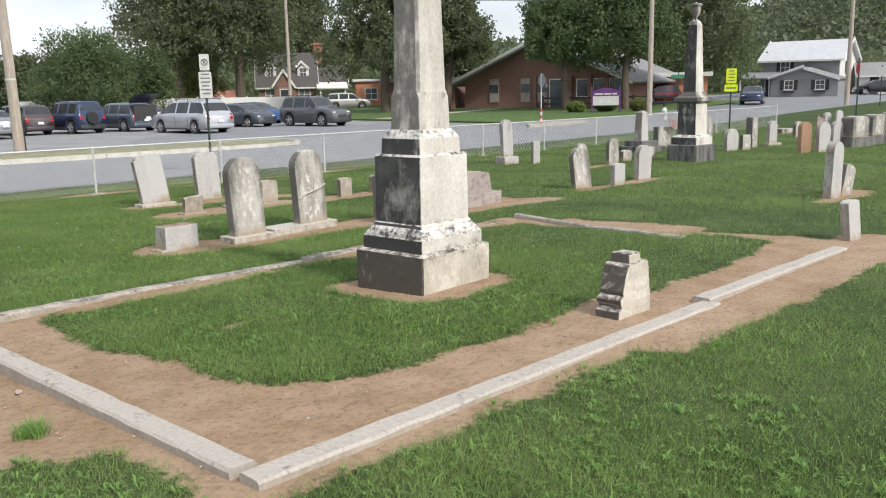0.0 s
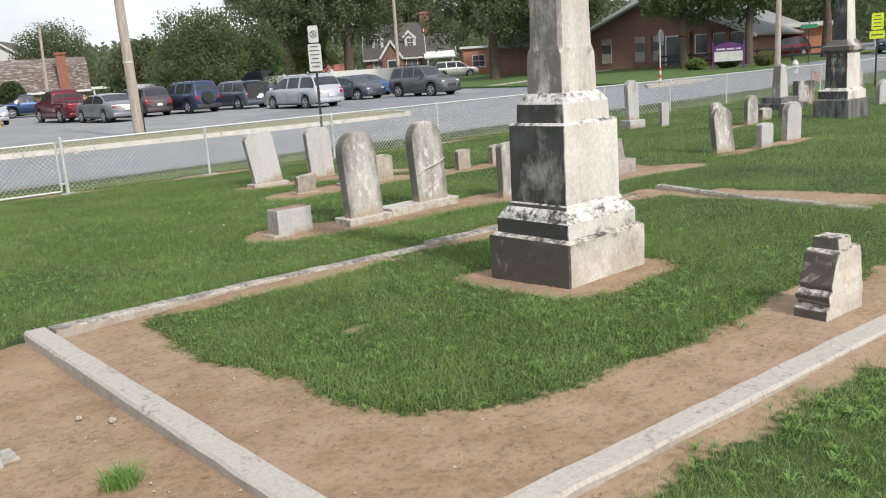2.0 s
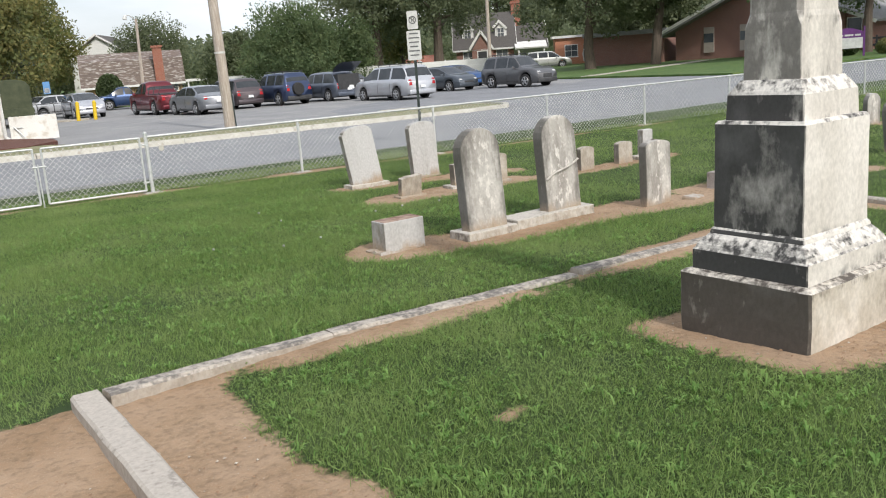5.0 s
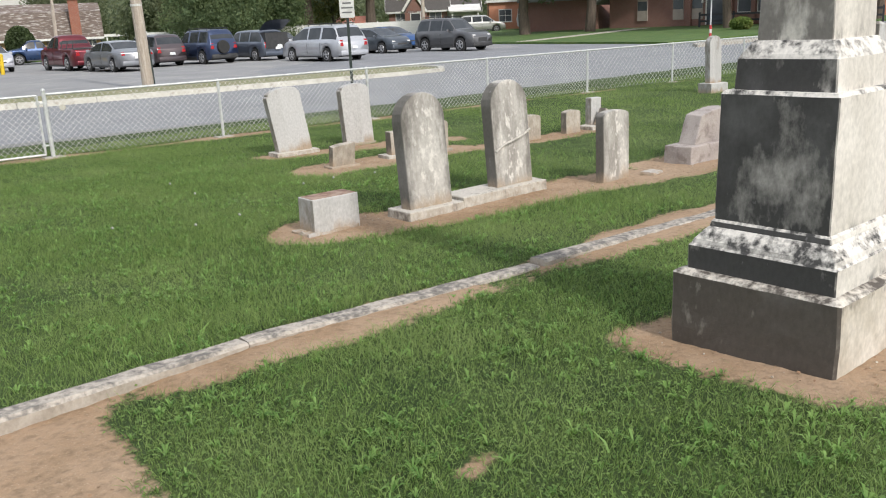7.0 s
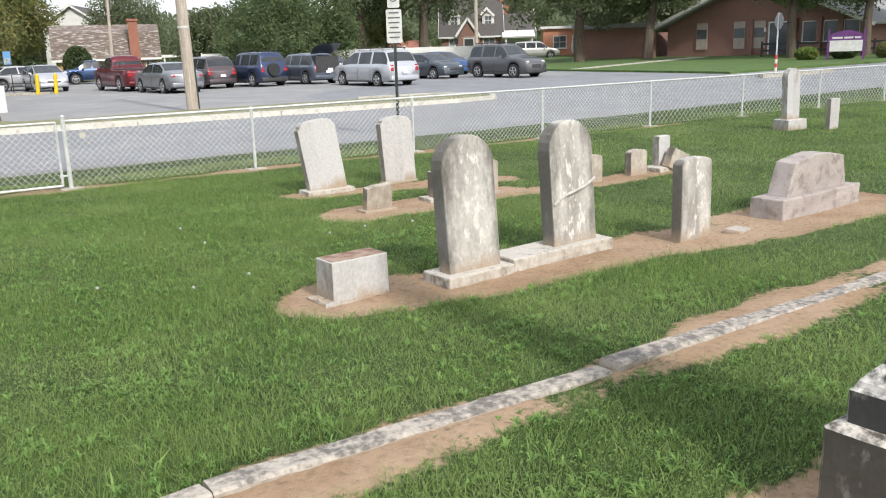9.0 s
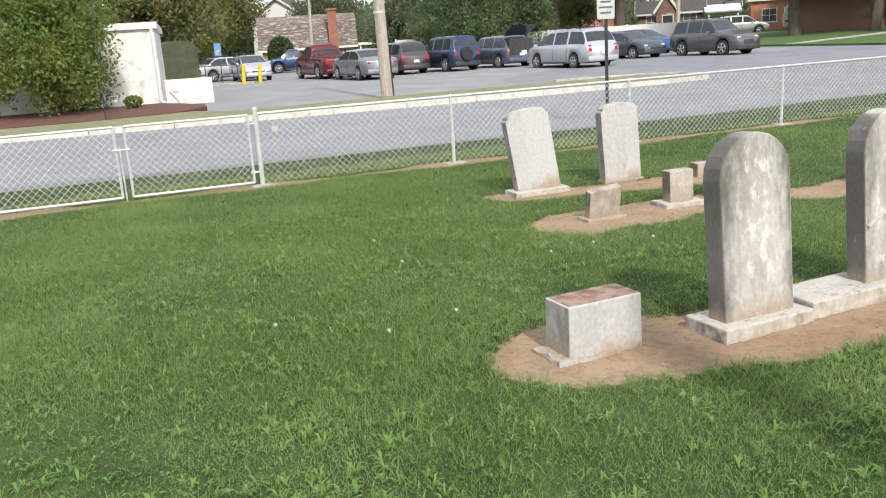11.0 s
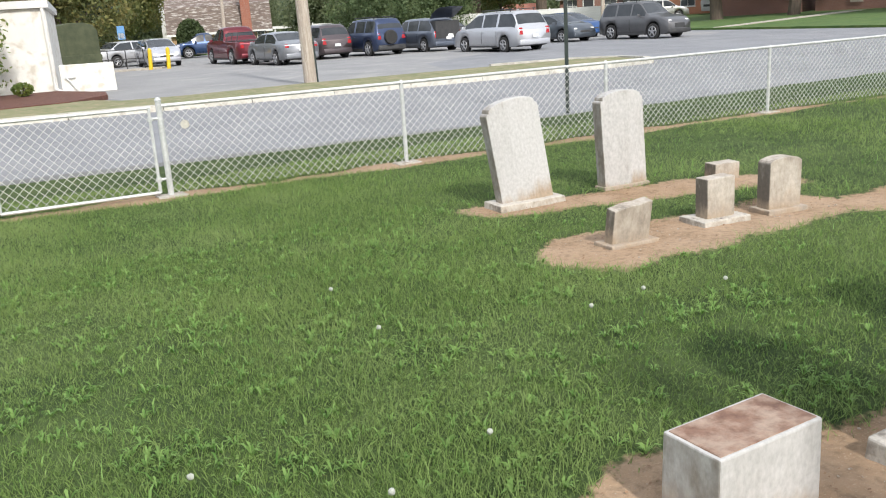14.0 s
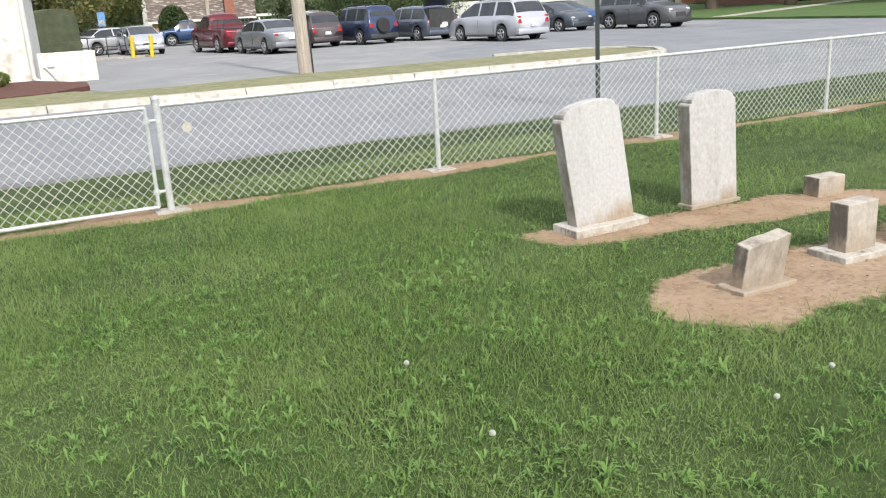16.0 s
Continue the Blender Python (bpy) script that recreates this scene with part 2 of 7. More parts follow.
def leaf_mat(name, a, b, c, rough=0.55, thin=0.35):
    """Leaves and blades: colour differs from piece to piece, and light shines through."""
    m = bpy.data.materials.new(name)
    m.use_nodes = True
    n, k = m.node_tree.nodes, m.node_tree.links
    p = n["Principled BSDF"]
    geo = n.new("ShaderNodeNewGeometry")
    tc = n.new("ShaderNodeTexCoord")
    no = n.new("ShaderNodeTexNoise")
    no.inputs["Scale"].default_value, no.inputs["Detail"].default_value = 0.9, 4
    k.new(tc.outputs["Object"], no.inputs["Vector"])
    mx = n.new("ShaderNodeMix")
    mx.data_type = "RGBA"
    mx.inputs["A"].default_value, mx.inputs["B"].default_value = (*a, 1), (*b, 1)
    k.new(geo.outputs["Random Per Island"], mx.inputs["Factor"])
    r = n.new("ShaderNodeMapRange")
    r.inputs["From Min"].default_value, r.inputs["From Max"].default_value = 0.45, 0.72
    k.new(no.outputs["Fac"], r.inputs["Value"])
    m2 = n.new("ShaderNodeMix")
    m2.data_type = "RGBA"
    m2.inputs["B"].default_value = (*c, 1)
    k.new(mx.outputs["Result"], m2.inputs["A"])
    k.new(r.outputs["Result"], m2.inputs["Factor"])
    k.new(m2.outputs["Result"], p.inputs["Base Color"])
    p.inputs["Roughness"].default_value = rough
    p.inputs["Specular IOR Level"].default_value = 0.3
    if thin:
        tr = n.new("ShaderNodeBsdfTranslucent")
        k.new(m2.outputs["Result"], tr.inputs["Color"])
        ms = n.new("ShaderNodeMixShader")
        ms.inputs["Fac"].default_value = thin
        k.new(p.outputs["BSDF"], ms.inputs[1])
        k.new(tr.outputs["BSDF"], ms.inputs[2])
        k.new(ms.outputs["Shader"], n["Material Output"].inputs["Surface"])
    return m


def ground_mat():
    """Turf and bare reddish earth, parted by the mesh's bare layer and a broken edge."""
    m = bpy.data.materials.new("turf_and_earth")
    m.use_nodes = True
    n, k = m.node_tree.nodes, m.node_tree.links
    p = n["Principled BSDF"]
    tc = n.new("ShaderNodeTexCoord")
    at = n.new("ShaderNodeAttribute")
    at.attribute_name = "bare"

    def nz(scale, detail=5):
        t = n.new("ShaderNodeTexNoise")
        t.inputs["Scale"].default_value, t.inputs["Detail"].default_value = scale, detail
        k.new(tc.outputs["Object"], t.inputs["Vector"])
        return t.outputs["Fac"]

    def ramp(v, lo, hi, a=0.0, b=1.0):
        r = n.new("ShaderNodeMapRange")
        r.inputs["From Min"].default_value, r.inputs["From Max"].default_value = lo, hi
        r.inputs["To Min"].default_value, r.inputs["To Max"].default_value = a, b
        k.new(v, r.inputs["Value"])
        return r.outputs["Result"]

    def blend(f, a, b):
        x = n.new("ShaderNodeMix")
        x.data_type = "RGBA"
        k.new(f, x.inputs["Factor"])
        for key, v in (("A", a), ("B", b)):
            if isinstance(v, tuple):
                x.inputs[key].default_value = (*v, 1)
            else:
                k.new(v, x.inputs[key])
        return x.outputs["Result"]

    broad, mid, fine, grit = nz(0.55), nz(3.2), nz(26, 6), nz(140, 3)
    turf = blend(ramp(mid, 0.35, 0.65), (0.034, 0.056, 0.018), (0.062, 0.092, 0.030))
    turf = blend(ramp(broad, 0.5, 0.75, 0, 0.55), turf, (0.11, 0.145, 0.052))
    earth = blend(ramp(mid, 0.35, 0.65), (0.275, 0.185, 0.112), (0.37, 0.262, 0.174))
    earth = blend(ramp(fine, 0.50, 0.80, 0, 0.75), earth, (0.20, 0.125, 0.075))
    earth = blend(ramp(broad, 0.45, 0.7, 0, 0.5), earth, (0.38, 0.285, 0.20))
    earth = blend(ramp(grit, 0.60, 0.72, 0, 0.6), earth, (0.47, 0.37, 0.27))
    mask = n.new("ShaderNodeMath")
    mask.operation = "ADD"
    k.new(at.outputs["Fac"], mask.inputs[0])
    k.new(ramp(fine, 0.25, 0.75, -0.28, 0.28), mask.inputs[1])
    c = blend(ramp(mask.outputs["Value"], 0.32, 0.70), turf, earth)
    g = ramp(fine, 0.3, 0.7, 0.75, 1.25)
    vm = n.new("ShaderNodeVectorMath")
    vm.operation = "SCALE"
    k.new(c, vm.inputs[0])
    k.new(g, vm.inputs["Scale"])
    k.new(vm.outputs["Vector"], p.inputs["Base Color"])
    p.inputs["Roughness"].default_value = 0.95
    p.inputs["Specular IOR Level"].default_value = 0.2
    bp = n.new("ShaderNodeBump")
    bp.inputs["Strength"].default_value, bp.inputs["Distance"].default_value = 0.6, 0.02
    ad = n.new("ShaderNodeMath")
    ad.operation = "ADD"
    k.new(fine, ad.inputs[0])
    k.new(ramp(grit, 0, 1, 0, 0.4), ad.inputs[1])
    k.new(ad.outputs["Value"], bp.inputs["Height"])
    k.new(bp.outputs["Normal"], p.inputs["Normal"])
    return m


TURF = ground_mat()
MARBLE_BIG = stone_mat("stained_shaded_marble", (0.68, 0.645, 0.59), (0.54, 0.505, 0.45), (0.048, 0.046, 0.044), side=0.37, soil=0.0, cover=0.66, streak=1.5, tall=0.8, soft=0.09, detail=2.2, ledge=0.53, bands=(0.245, 0.36, 0.45, 1.05, 1.22))
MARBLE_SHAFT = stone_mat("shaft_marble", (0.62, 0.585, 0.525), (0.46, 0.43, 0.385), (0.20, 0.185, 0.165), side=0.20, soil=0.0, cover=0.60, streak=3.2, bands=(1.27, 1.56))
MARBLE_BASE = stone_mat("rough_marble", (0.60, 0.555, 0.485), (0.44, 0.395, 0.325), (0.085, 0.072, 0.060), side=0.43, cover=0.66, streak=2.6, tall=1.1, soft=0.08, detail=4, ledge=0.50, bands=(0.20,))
# side on the gravestone marbles paints their shaded left faces darker
MARBLE_GREY = stone_mat("grey_marble", (0.50, 0.475, 0.435), (0.29, 0.268, 0.24), (0.125, 0.115, 0.10), side=0.30, soil=0.10, cover=0.58, streak=2.6, tall=0.42, soft=0.06, crown=0.05, flank=0.30)
MARBLE_WHITE = stone_mat("white_marble", (0.49, 0.48, 0.465), (0.43, 0.418, 0.40), (0.22, 0.19, 0.155), side=0.24, soil=0.09, cover=0.66, streak=3.4, tall=0.35, soft=0.06, crown=0.16)
MARBLE_SLAB = stone_mat("slab_marble", (0.48, 0.445, 0.39), (0.37, 0.325, 0.265), (0.15, 0.13, 0.11), side=0.1, cover=0.60, streak=8, tall=1.2, ledge=0.60)
MARBLE_DIRTY = stone_mat("earthy_marble", (0.48, 0.435, 0.375), (0.34, 0.295, 0.24), (0.14, 0.12, 0.098), side=0.28, soil=0.12, cover=0.63, streak=5, tall=0.8, soft=0.07)
DARK_STONE = stone_mat("dark_stone", (0.20, 0.19, 0.18), (0.10, 0.10, 0.095), (0.03, 0.03, 0.03), side=0.05, cover=0.55)
BROWN_STONE = stone_mat("brown_stone", (0.36, 0.22, 0.14), (0.28, 0.17, 0.11), (0.10, 0.07, 0.05), cover=0.62)
KERB_STONE = stone_mat("kerb_stone", (0.43, 0.388, 0.338), (0.37, 0.325, 0.275), (0.16, 0.14, 0.12), soil=0.0, cover=0.63, streak=6, tall=1.3, soft=0.06, ledge=0.62)
KERB_OLD = stone_mat("old_kerb_stone", (0.42, 0.375, 0.32), (0.34, 0.295, 0.24), (0.14, 0.127, 0.112), soil=0.0, cover=0.63, streak=7, tall=1.6, soft=0.06, ledge=0.50)
GRANITE = mat("granite", (0.40, 0.35, 0.32), (0.33, 0.29, 0.27), scale=4, rough=0.7, bump=0.5, fine=90, c=(0.25, 0.21, 0.19))
EARTHCLOD = mat("clods", (0.30, 0.19, 0.11), (0.22, 0.13, 0.08), scale=20, rough=0.95, bump=0.5)
CONCRETE = mat("concrete", (0.46, 0.43, 0.38), (0.36, 0.33, 0.28), scale=5, rough=0.9, bump=0.4, c=(0.26, 0.22, 0.18))
GALV = mat("galvanised_steel", (0.62, 0.63, 0.62), (0.50, 0.51, 0.50), scale=14, rough=0.5, bump=0.05, metal=0.35)
MESHWIRE = mat("fence_wire", (0.66, 0.66, 0.63), (0.52, 0.52, 0.49), scale=5, rough=0.55, bump=0.0, metal=0.2)
ASPHALT = mat("asphalt", (0.23, 0.235, 0.248), (0.195, 0.20, 0.212), scale=0.5, rough=0.9, bump=0.5, fine=120, c=(0.245, 0.248, 0.255))
WHITE_LINE = mat("kerb_paint", (0.54, 0.52, 0.46), (0.44, 0.42, 0.36), scale=3, rough=0.8, bump=0.2, c=(0.36, 0.33, 0.28))
GRASS = leaf_mat("grass_blades", (0.105, 0.18, 0.045), (0.315, 0.43, 0.135), (0.30, 0.39, 0.14), thin=0.5)
CLOVER = leaf_mat("clover_leaves", (0.10, 0.185, 0.05), (0.25, 0.37, 0.11), (0.24, 0.345, 0.11), thin=0.5)
WEED = leaf_mat("weed_leaves", (0.13, 0.265, 0.062), (0.32, 0.49, 0.15), (0.28, 0.43, 0.125), thin=0.5)
DRY = leaf_mat("dry_blades", (0.24, 0.17, 0.08), (0.36, 0.27, 0.14), (0.18, 0.16, 0.06), thin=0.3)
PEBBLE = mat("pebbles", (0.44, 0.38, 0.31), (0.28, 0.22, 0.17), scale=30, rough=0.9, bump=0.2, c=(0.54, 0.50, 0.44))
SEED = mat("seed_head", (0.44, 0.45, 0.40), (0.34, 0.36, 0.30), scale=40, rough=0.95, bump=0.3)



# ground, with its bare patches
KERB_W = 0.15


def rect_in(x, y, x0, x1, y0, y1, r=0.25):
    """How far a point lies inside a round-cornered rectangle; positive inside."""
    dx = np.abs(x - (x0 + x1) / 2) - (x1 - x0) / 2 + r
    dy = np.abs(y - (y0 + y1) / 2) - (y1 - y0) / 2 + r
    return -(np.hypot(np.maximum(dx, 0), np.maximum(dy, 0)) + np.minimum(np.maximum(dx, dy), 0) - r)


def wobble(x, y):
    return (0.07 * np.sin(2.3 * x + 1.1 * y) + 0.06 * np.sin(3.7 * y - 1.9 * x + 1) + 0.035 * np.sin(7.1 * x + 5.3 * y + 2)
            + 0.03 * np.sin(11.3 * y - 8.7 * x) + 0.018 * np.sin(23 * x + 9 * np.sin(3 * y)) * np.sin(27 * y + 7 * np.sin(4 * x)) + 0.012 * np.sin(51 * x + 2) * np.sin(47 * y) + 0.02 * np.sin(17.9 * x + 3.0) * np.sin(15.1 * y))


def bare_depth(x, y):
    """Metres inside bare earth; negative on turf."""
    x, y = np.asarray(x, float), np.asarray(y, float)
    tilt = -0.062 * (x + 0.76)                                    # the near kerb runs a little askew
    plot = rect_in(x, y - tilt, -0.98, 6.7, -0.16, 4.42, 0.25)
    plot = np.maximum(plot, rect_in(x, y, -1.30, -0.55, 0.9, 4.6, 0.4))
    plot = np.maximum(plot, rect_in(x, y, -1.95, -0.55, 1.1, 3.0, 0.4))
    plot = np.maximum(plot, rect_in(x, y - tilt, 2.0, 7.4, -0.42, 0.4, 0.3))
    inner = np.maximum(rect_in(x, y, 0.03, 6.2, 0.62, 4.30 - 0.05 * x, 0.9), rect_in(x, y, 3.2, 6.4, 0.36, 3.0, 0.3))
    inner = np.maximum(inner, rect_in(x, y, 0.3, 6.3, 3.0, 4.16 - 0.04 * x, 0.3))
    outer = rect_in(x, y, -9, 12, 4.2, 20, 0.1)                  # turf comes right up to the far kerb
    b = np.minimum(plot, -inner - 0.02)
    b = np.minimum(b, -outer - 0.02)
    b = np.maximum(b, rect_in(x, y, 2.10, 3.48, 1.62, 2.90, 0.42))
    b = np.maximum(b, np.minimum(rect_in(x, y, 0.2, 6.6, 3.92 - 0.03 * x, 4.25, 0.1), 0.08))
    b = np.maximum(b, rect_in(x, y, 0.74, 1.02, 2.36, 2.54, 0.08) - 0.07)
    b = np.maximum(b, rect_in(x, y, 1.08, 1.34, 1.50, 1.70, 0.08) - 0.06)
    # the row of the round-topped stones
    b = np.maximum(b, rect_in(x, y + 0.16 * (x - 2.2), 2.3, 9.2, 5.92, 6.76, 0.4))
    b = np.maximum(b, rect_in(x, y, 6.5, 9.0, 5.3, 6.3, 0.3))
    # footstones and the white stones
    b = np.maximum(b, rect_in(x, y, 4.10, 6.75, 8.46, 9.26, 0.38))
    b = np.maximum(b, rect_in(x, y + 0.3 * (x - 4.4), 4.45, 7.3, 10.22, 10.78, 0.25))
    b = np.maximum(b, rect_in(x, y, 6.55, 9.6, 8.22, 8.75, 0.25))
    # stones farther off
    b = np.maximum(b, rect_in(x, y, 10.3, 13.1, 5.0, 5.45, 0.2))
    b = np.maximum(b, rect_in(x, y, 14.2, 15.9, 7.5, 7.85, 0.15))
    b = np.maximum(b, rect_in(x, y, 9.7, 11.6, 0.75, 1.2, 0.2))
    b = np.maximum(b, rect_in(x, y, 6.25, 7.0, 1.3, 3.4, 0.2))
    # the worn line under the fence
    fy = 13.42 - 0.07 * (x - 2.7)
    b = np.maximum(b, 0.15 - np.abs(y - fy + 0.04) - 0.02 * np.maximum(x - 9, 0))
    return b + 0.62 * wobble(x, y) + 0.03 * np.sin(29 * x + 4 * np.sin(7 * y)) * np.sin(31 * y + 5 * np.sin(6 * x))


def bare(x, y):
    return smoothstep(-0.09, 0.09, bare_depth(x, y))


def grow(a, b, first, ratio):
    out, step = [a], first
    while abs(out[-1] - a) < abs(b - a):
        out.append(out[-1] + math.copysign(step, b - a))
        step *= ratio
    return out[1:]


xs = np.array(grow(-3.2, -900, 0.12, 1.2)[::-1] + list(np.arange(-3.2, 10.0, 0.05)) + grow(9.95, 1500, 0.08, 1.09))
ys = np.array(grow(-2.0, -900, 0.12, 1.2)[::-1] + list(np.arange(-2.0, 14.0, 0.05)) + grow(13.95, 1500, 0.08, 1.12))
GX, GY = np.meshgrid(xs, ys)
BARE = bare(GX, GY)
rel = 0.5 * np.sin(GX * 2.1 + GY * 0.7) * np.sin(GY * 1.7 - GX * 0.6) + 0.3 * np.sin(GX * 5.3 + 1.0) * np.sin(GY * 4.7)
fine_rel = np.sin(GX * 31 + GY * 17) * np.sin(GY * 37 - GX * 11)
GZ = ground_z(GX, GY) + 0.010 * rel * (np.hypot(GX - 3, GY - 6) < 40) - 0.004 * BARE + 0.022 * BARE * smoothstep(3.0, 3.7, GY) * smoothstep(4.4, 4.1, GY) + 0.004 * fine_rel * BARE
nx, ny = len(xs), len(ys)
idx = np.arange(nx * ny).reshape(ny, nx)
quads = np.stack([idx[:-1, :-1], idx[:-1, 1:], idx[1:, 1:], idx[1:, :-1]], -1).reshape(-1, 4)
me = bpy.data.meshes.new("ground")
me.from_pydata(np.stack([GX, GY, GZ], -1).reshape(-1, 3).tolist(), [], quads.tolist())
layer = me.attributes.new("bare", "FLOAT", "POINT")
layer.data.foreach_set("value", BARE.ravel().astype(np.float32))
me.polygons.foreach_set("use_smooth", [True] * len(me.polygons))
me.materials.append(TURF)
tagged(new("ground", me), "mown green turf with worn patches of reddish bare earth", "ground", kind="structure")


def sheet(name, outline, z, thick, material, label, category, rise=True, kind="structure"):
    """A flat slab over an outline, that follows the rise of the ground."""
    bm = bmesh.new()
    up = [bm.verts.new((x, y, z + (0.012 * max(x - 30, 0) if rise else 0))) for x, y in outline]
    dn = [bm.verts.new((v.co.x, v.co.y, v.co.z - thick)) for v in up]
    bm.faces.new(up)
    bm.faces.new(dn[::-1])
    for i in range(len(up)):
        j = (i + 1) % len(up)
        bm.faces.new((up[j], up[i], dn[i], dn[j]))
    bmesh.ops.triangulate(bm, faces=bm.faces)
    return tagged(part(name, bm, material), label, category, kind=kind)


def near_edge(x):
    return 16.75 - 0.10 * x


def far_edge(x):
    return 25.15 - 0.13 * x


road_x = list(range(-90, 31, 10)) + [60, 100, 130]
sheet("road", [(x, near_edge(x)) for x in road_x] + [(130, 40), (80, 46), (40, 57), (31, 70), (-90, 70)], -0.345, 0.25, ASPHALT, "worn grey asphalt road and car park", "road")
ISLAND = mat("verge_turf", (0.15, 0.17, 0.07), (0.235, 0.22, 0.12), scale=2.5, rough=0.95, bump=0.6, c=(0.30, 0.25, 0.16))
LAWN = mat("far_turf", (0.05, 0.10, 0.02), (0.08, 0.14, 0.03), scale=0.8, rough=0.95, bump=0.6, fine=20, c=(0.10, 0.14, 0.035))
MULCH = mat("mulch", (0.13, 0.05, 0.035), (0.08, 0.035, 0.025), scale=9, rough=0.95, bump=0.9, fine=50, c=(0.20, 0.10, 0.07))
isl = [(x, far_edge(x) + 0.2) for x in (-40, -20, 0, 10, 17)] + [(18.6, 23.3), (19.3, 24.2), (19.5, 25.6), (18.6, 26.5), (16, 26.9), (10, 27.5), (6.4, 27.3), (4.9, 27.6), (4.4, 28.8), (-40, 35.5)]
sheet("verge", isl, -0.235, 0.2, ISLAND, "dry grass verge between road and car park", "verge")
LOT = mat("car_park_asphalt", (0.27, 0.268, 0.268), (0.23, 0.23, 0.232), scale=0.4, rough=0.9, bump=0.4, fine=110, c=(0.30, 0.295, 0.285))
sheet("car_park", [(5.6, 27.2), (10, 27.2), (16, 26.7), (19.9, 26.4), (27, 31), (36.0, 36), (38.4, 43), (40.8, 60), (31, 69.8), (-10, 69.8), (4.0, 36)], -0.340, 0.2, LOT, "pale worn asphalt of the car park", "car park")
sheet("mulch_bed", [(-30, 31.2), (-3.0, 28.9), (1.5, 28.4), (3.8, 28.7), (5.0, 30.2), (5.2, 31.8), (4.2, 34.6), (-30, 38.6)], -0.21, 0.2, MULCH, "reddish bark mulch bed before the white building", "mulch bed")
bm = bmesh.new()
seg = list(np.linspace(-40, 17, 30))
for a, b in zip(seg[:-1], seg[1:]):
    ya, yb = far_edge(a), far_edge(b)
    v = [bm.verts.new(c) for c in ((a + 0.01, ya - 0.06, -0.36), (b - 0.01, yb - 0.06, -0.36), (b - 0.01, yb + 0.25, -0.36), (a + 0.01, ya + 0.25, -0.36),
                                   (a + 0.01, ya, -0.20), (b - 0.01, yb, -0.20), (b - 0.01, yb + 0.23, -0.20), (a + 0.01, ya + 0.23, -0.20))]
    for f in ((4, 5, 6, 7), (0, 1, 5, 4), (1, 2, 6, 5), (2, 3, 7, 6), (3, 0, 4, 7)):
        bm.faces.new([v[i] for i in f])
tip = [(17, far_edge(17) + 0.1), (18.7, 23.2), (19.5, 24.2), (19.7, 25.6), (18.8, 26.8), (16, 27.45)]
for a, b in zip(tip[:-1], tip[1:]):
    d = Vector((b[0] - a[0], b[1] - a[1], 0)).normalized()
    nrm = Vector((d.y, -d.x, 0)) * 0.1
    q = [Vector((*a, -0.36)) + nrm, Vector((*b, -0.36)) + nrm, Vector((*b, -0.36)) - nrm, Vector((*a, -0.36)) - nrm]
    v = [bm.verts.new(c) for c in q] + [bm.verts.new(c + Vector((0, 0, 0.16))) for c in q]
    for f in ((4, 5, 6, 7), (0, 1, 5, 4), (2, 3, 7, 6), (1, 2, 6, 5), (3, 0, 4, 7)):
        bm.faces.new([v[i] for i in f])
tagged(part("road_kerb", bm, WHITE_LINE), "pale worn concrete kerb along the road", "kerb", kind="structure")
sheet("school_lawn", [(36.4, 26.2), (47.6, 24.4), (75, 27), (80, 44), (60, 62), (41, 60), (38.6, 43)], -0.24, 0.2, LAWN, "mown lawn before the brick school", "lawn")
sheet("house_lawn", [(41.2, 61), (60, 63), (120, 60), (150, 140), (20, 150), (31.2, 72)], -0.27, 0.2, LAWN, "mown lawn round the brick house", "lawn")
sheet("lot_lawn", [(-60, 70.2), (31, 70.2), (20, 150), (-80, 150)], -0.27, 0.2, LAWN, "lawn behind the car park", "lawn", rise=False)
sheet("footpath", [(38.2, 38.6), (39.2, 38.0), (55.6, 41.2), (55.2, 42.4)], -0.21, 0.1, CONCRETE, "pale concrete footpath to the school door", "footpath")
sheet("traffic_island", [(33.5, 22.6), (36.5, 22.0), (38.8, 22.3), (37.5, 23.4), (34.6, 23.6)], -0.22, 0.3, CONCRETE, "low concrete traffic island", "traffic island")



# kerbs of the burial plot, block by block
def kerb_block(a, b, z0, z1, width, material, parent):
    """A worn kerb stone from a to b; z of its top at both ends."""
    a, b = Vector((*a, 0)), Vector((*b, 0))
    d = (b - a).normalized()
    s = Vector((-d.y, d.x, 0)) * width
    n = max(3, int((b - a).length / 0.16))
    bm = bmesh.new()
    rows = []
    for i in range(n + 1):
        t = i / n
        c = a + (b - a) * t
        z = z0 + (z1 - z0) * t
        w = [noise.noise(Vector((c.x * 5, c.y * 5, j * 3.1))) * 0.007 for j in range(4)]
        e = 0.014
        ring = [c + Vector((0, 0, z - 0.26)), c + Vector((0, 0, z - e + w[0])), c + s.normalized() * e + Vector((0, 0, z + w[1])),
                c + s - s.normalized() * e + Vector((0, 0, z + w[2])), c + s + Vector((0, 0, z - e + w[3])), c + s + Vector((0, 0, z - 0.26))]
        side = s.normalized() * noise.noise(c * 4) * 0.006
        rows.append([bm.verts.new(p + side) for p in ring])
    for p, q in zip(rows[:-1], rows[1:]):
        for j in range(5):
            bm.faces.new((p[j], p[j + 1], q[j + 1], q[j]))
    bm.faces.new(rows[0])
    bm.faces.new(rows[-1][::-1])
    return part("kerb_stone", bm, material, parent)


kerb = thing("plot_kerb", "pale weathered stone kerb round a burial plot", "kerb")


def near_line(x):
    return 0.0 - 0.062 * (x + 0.76)


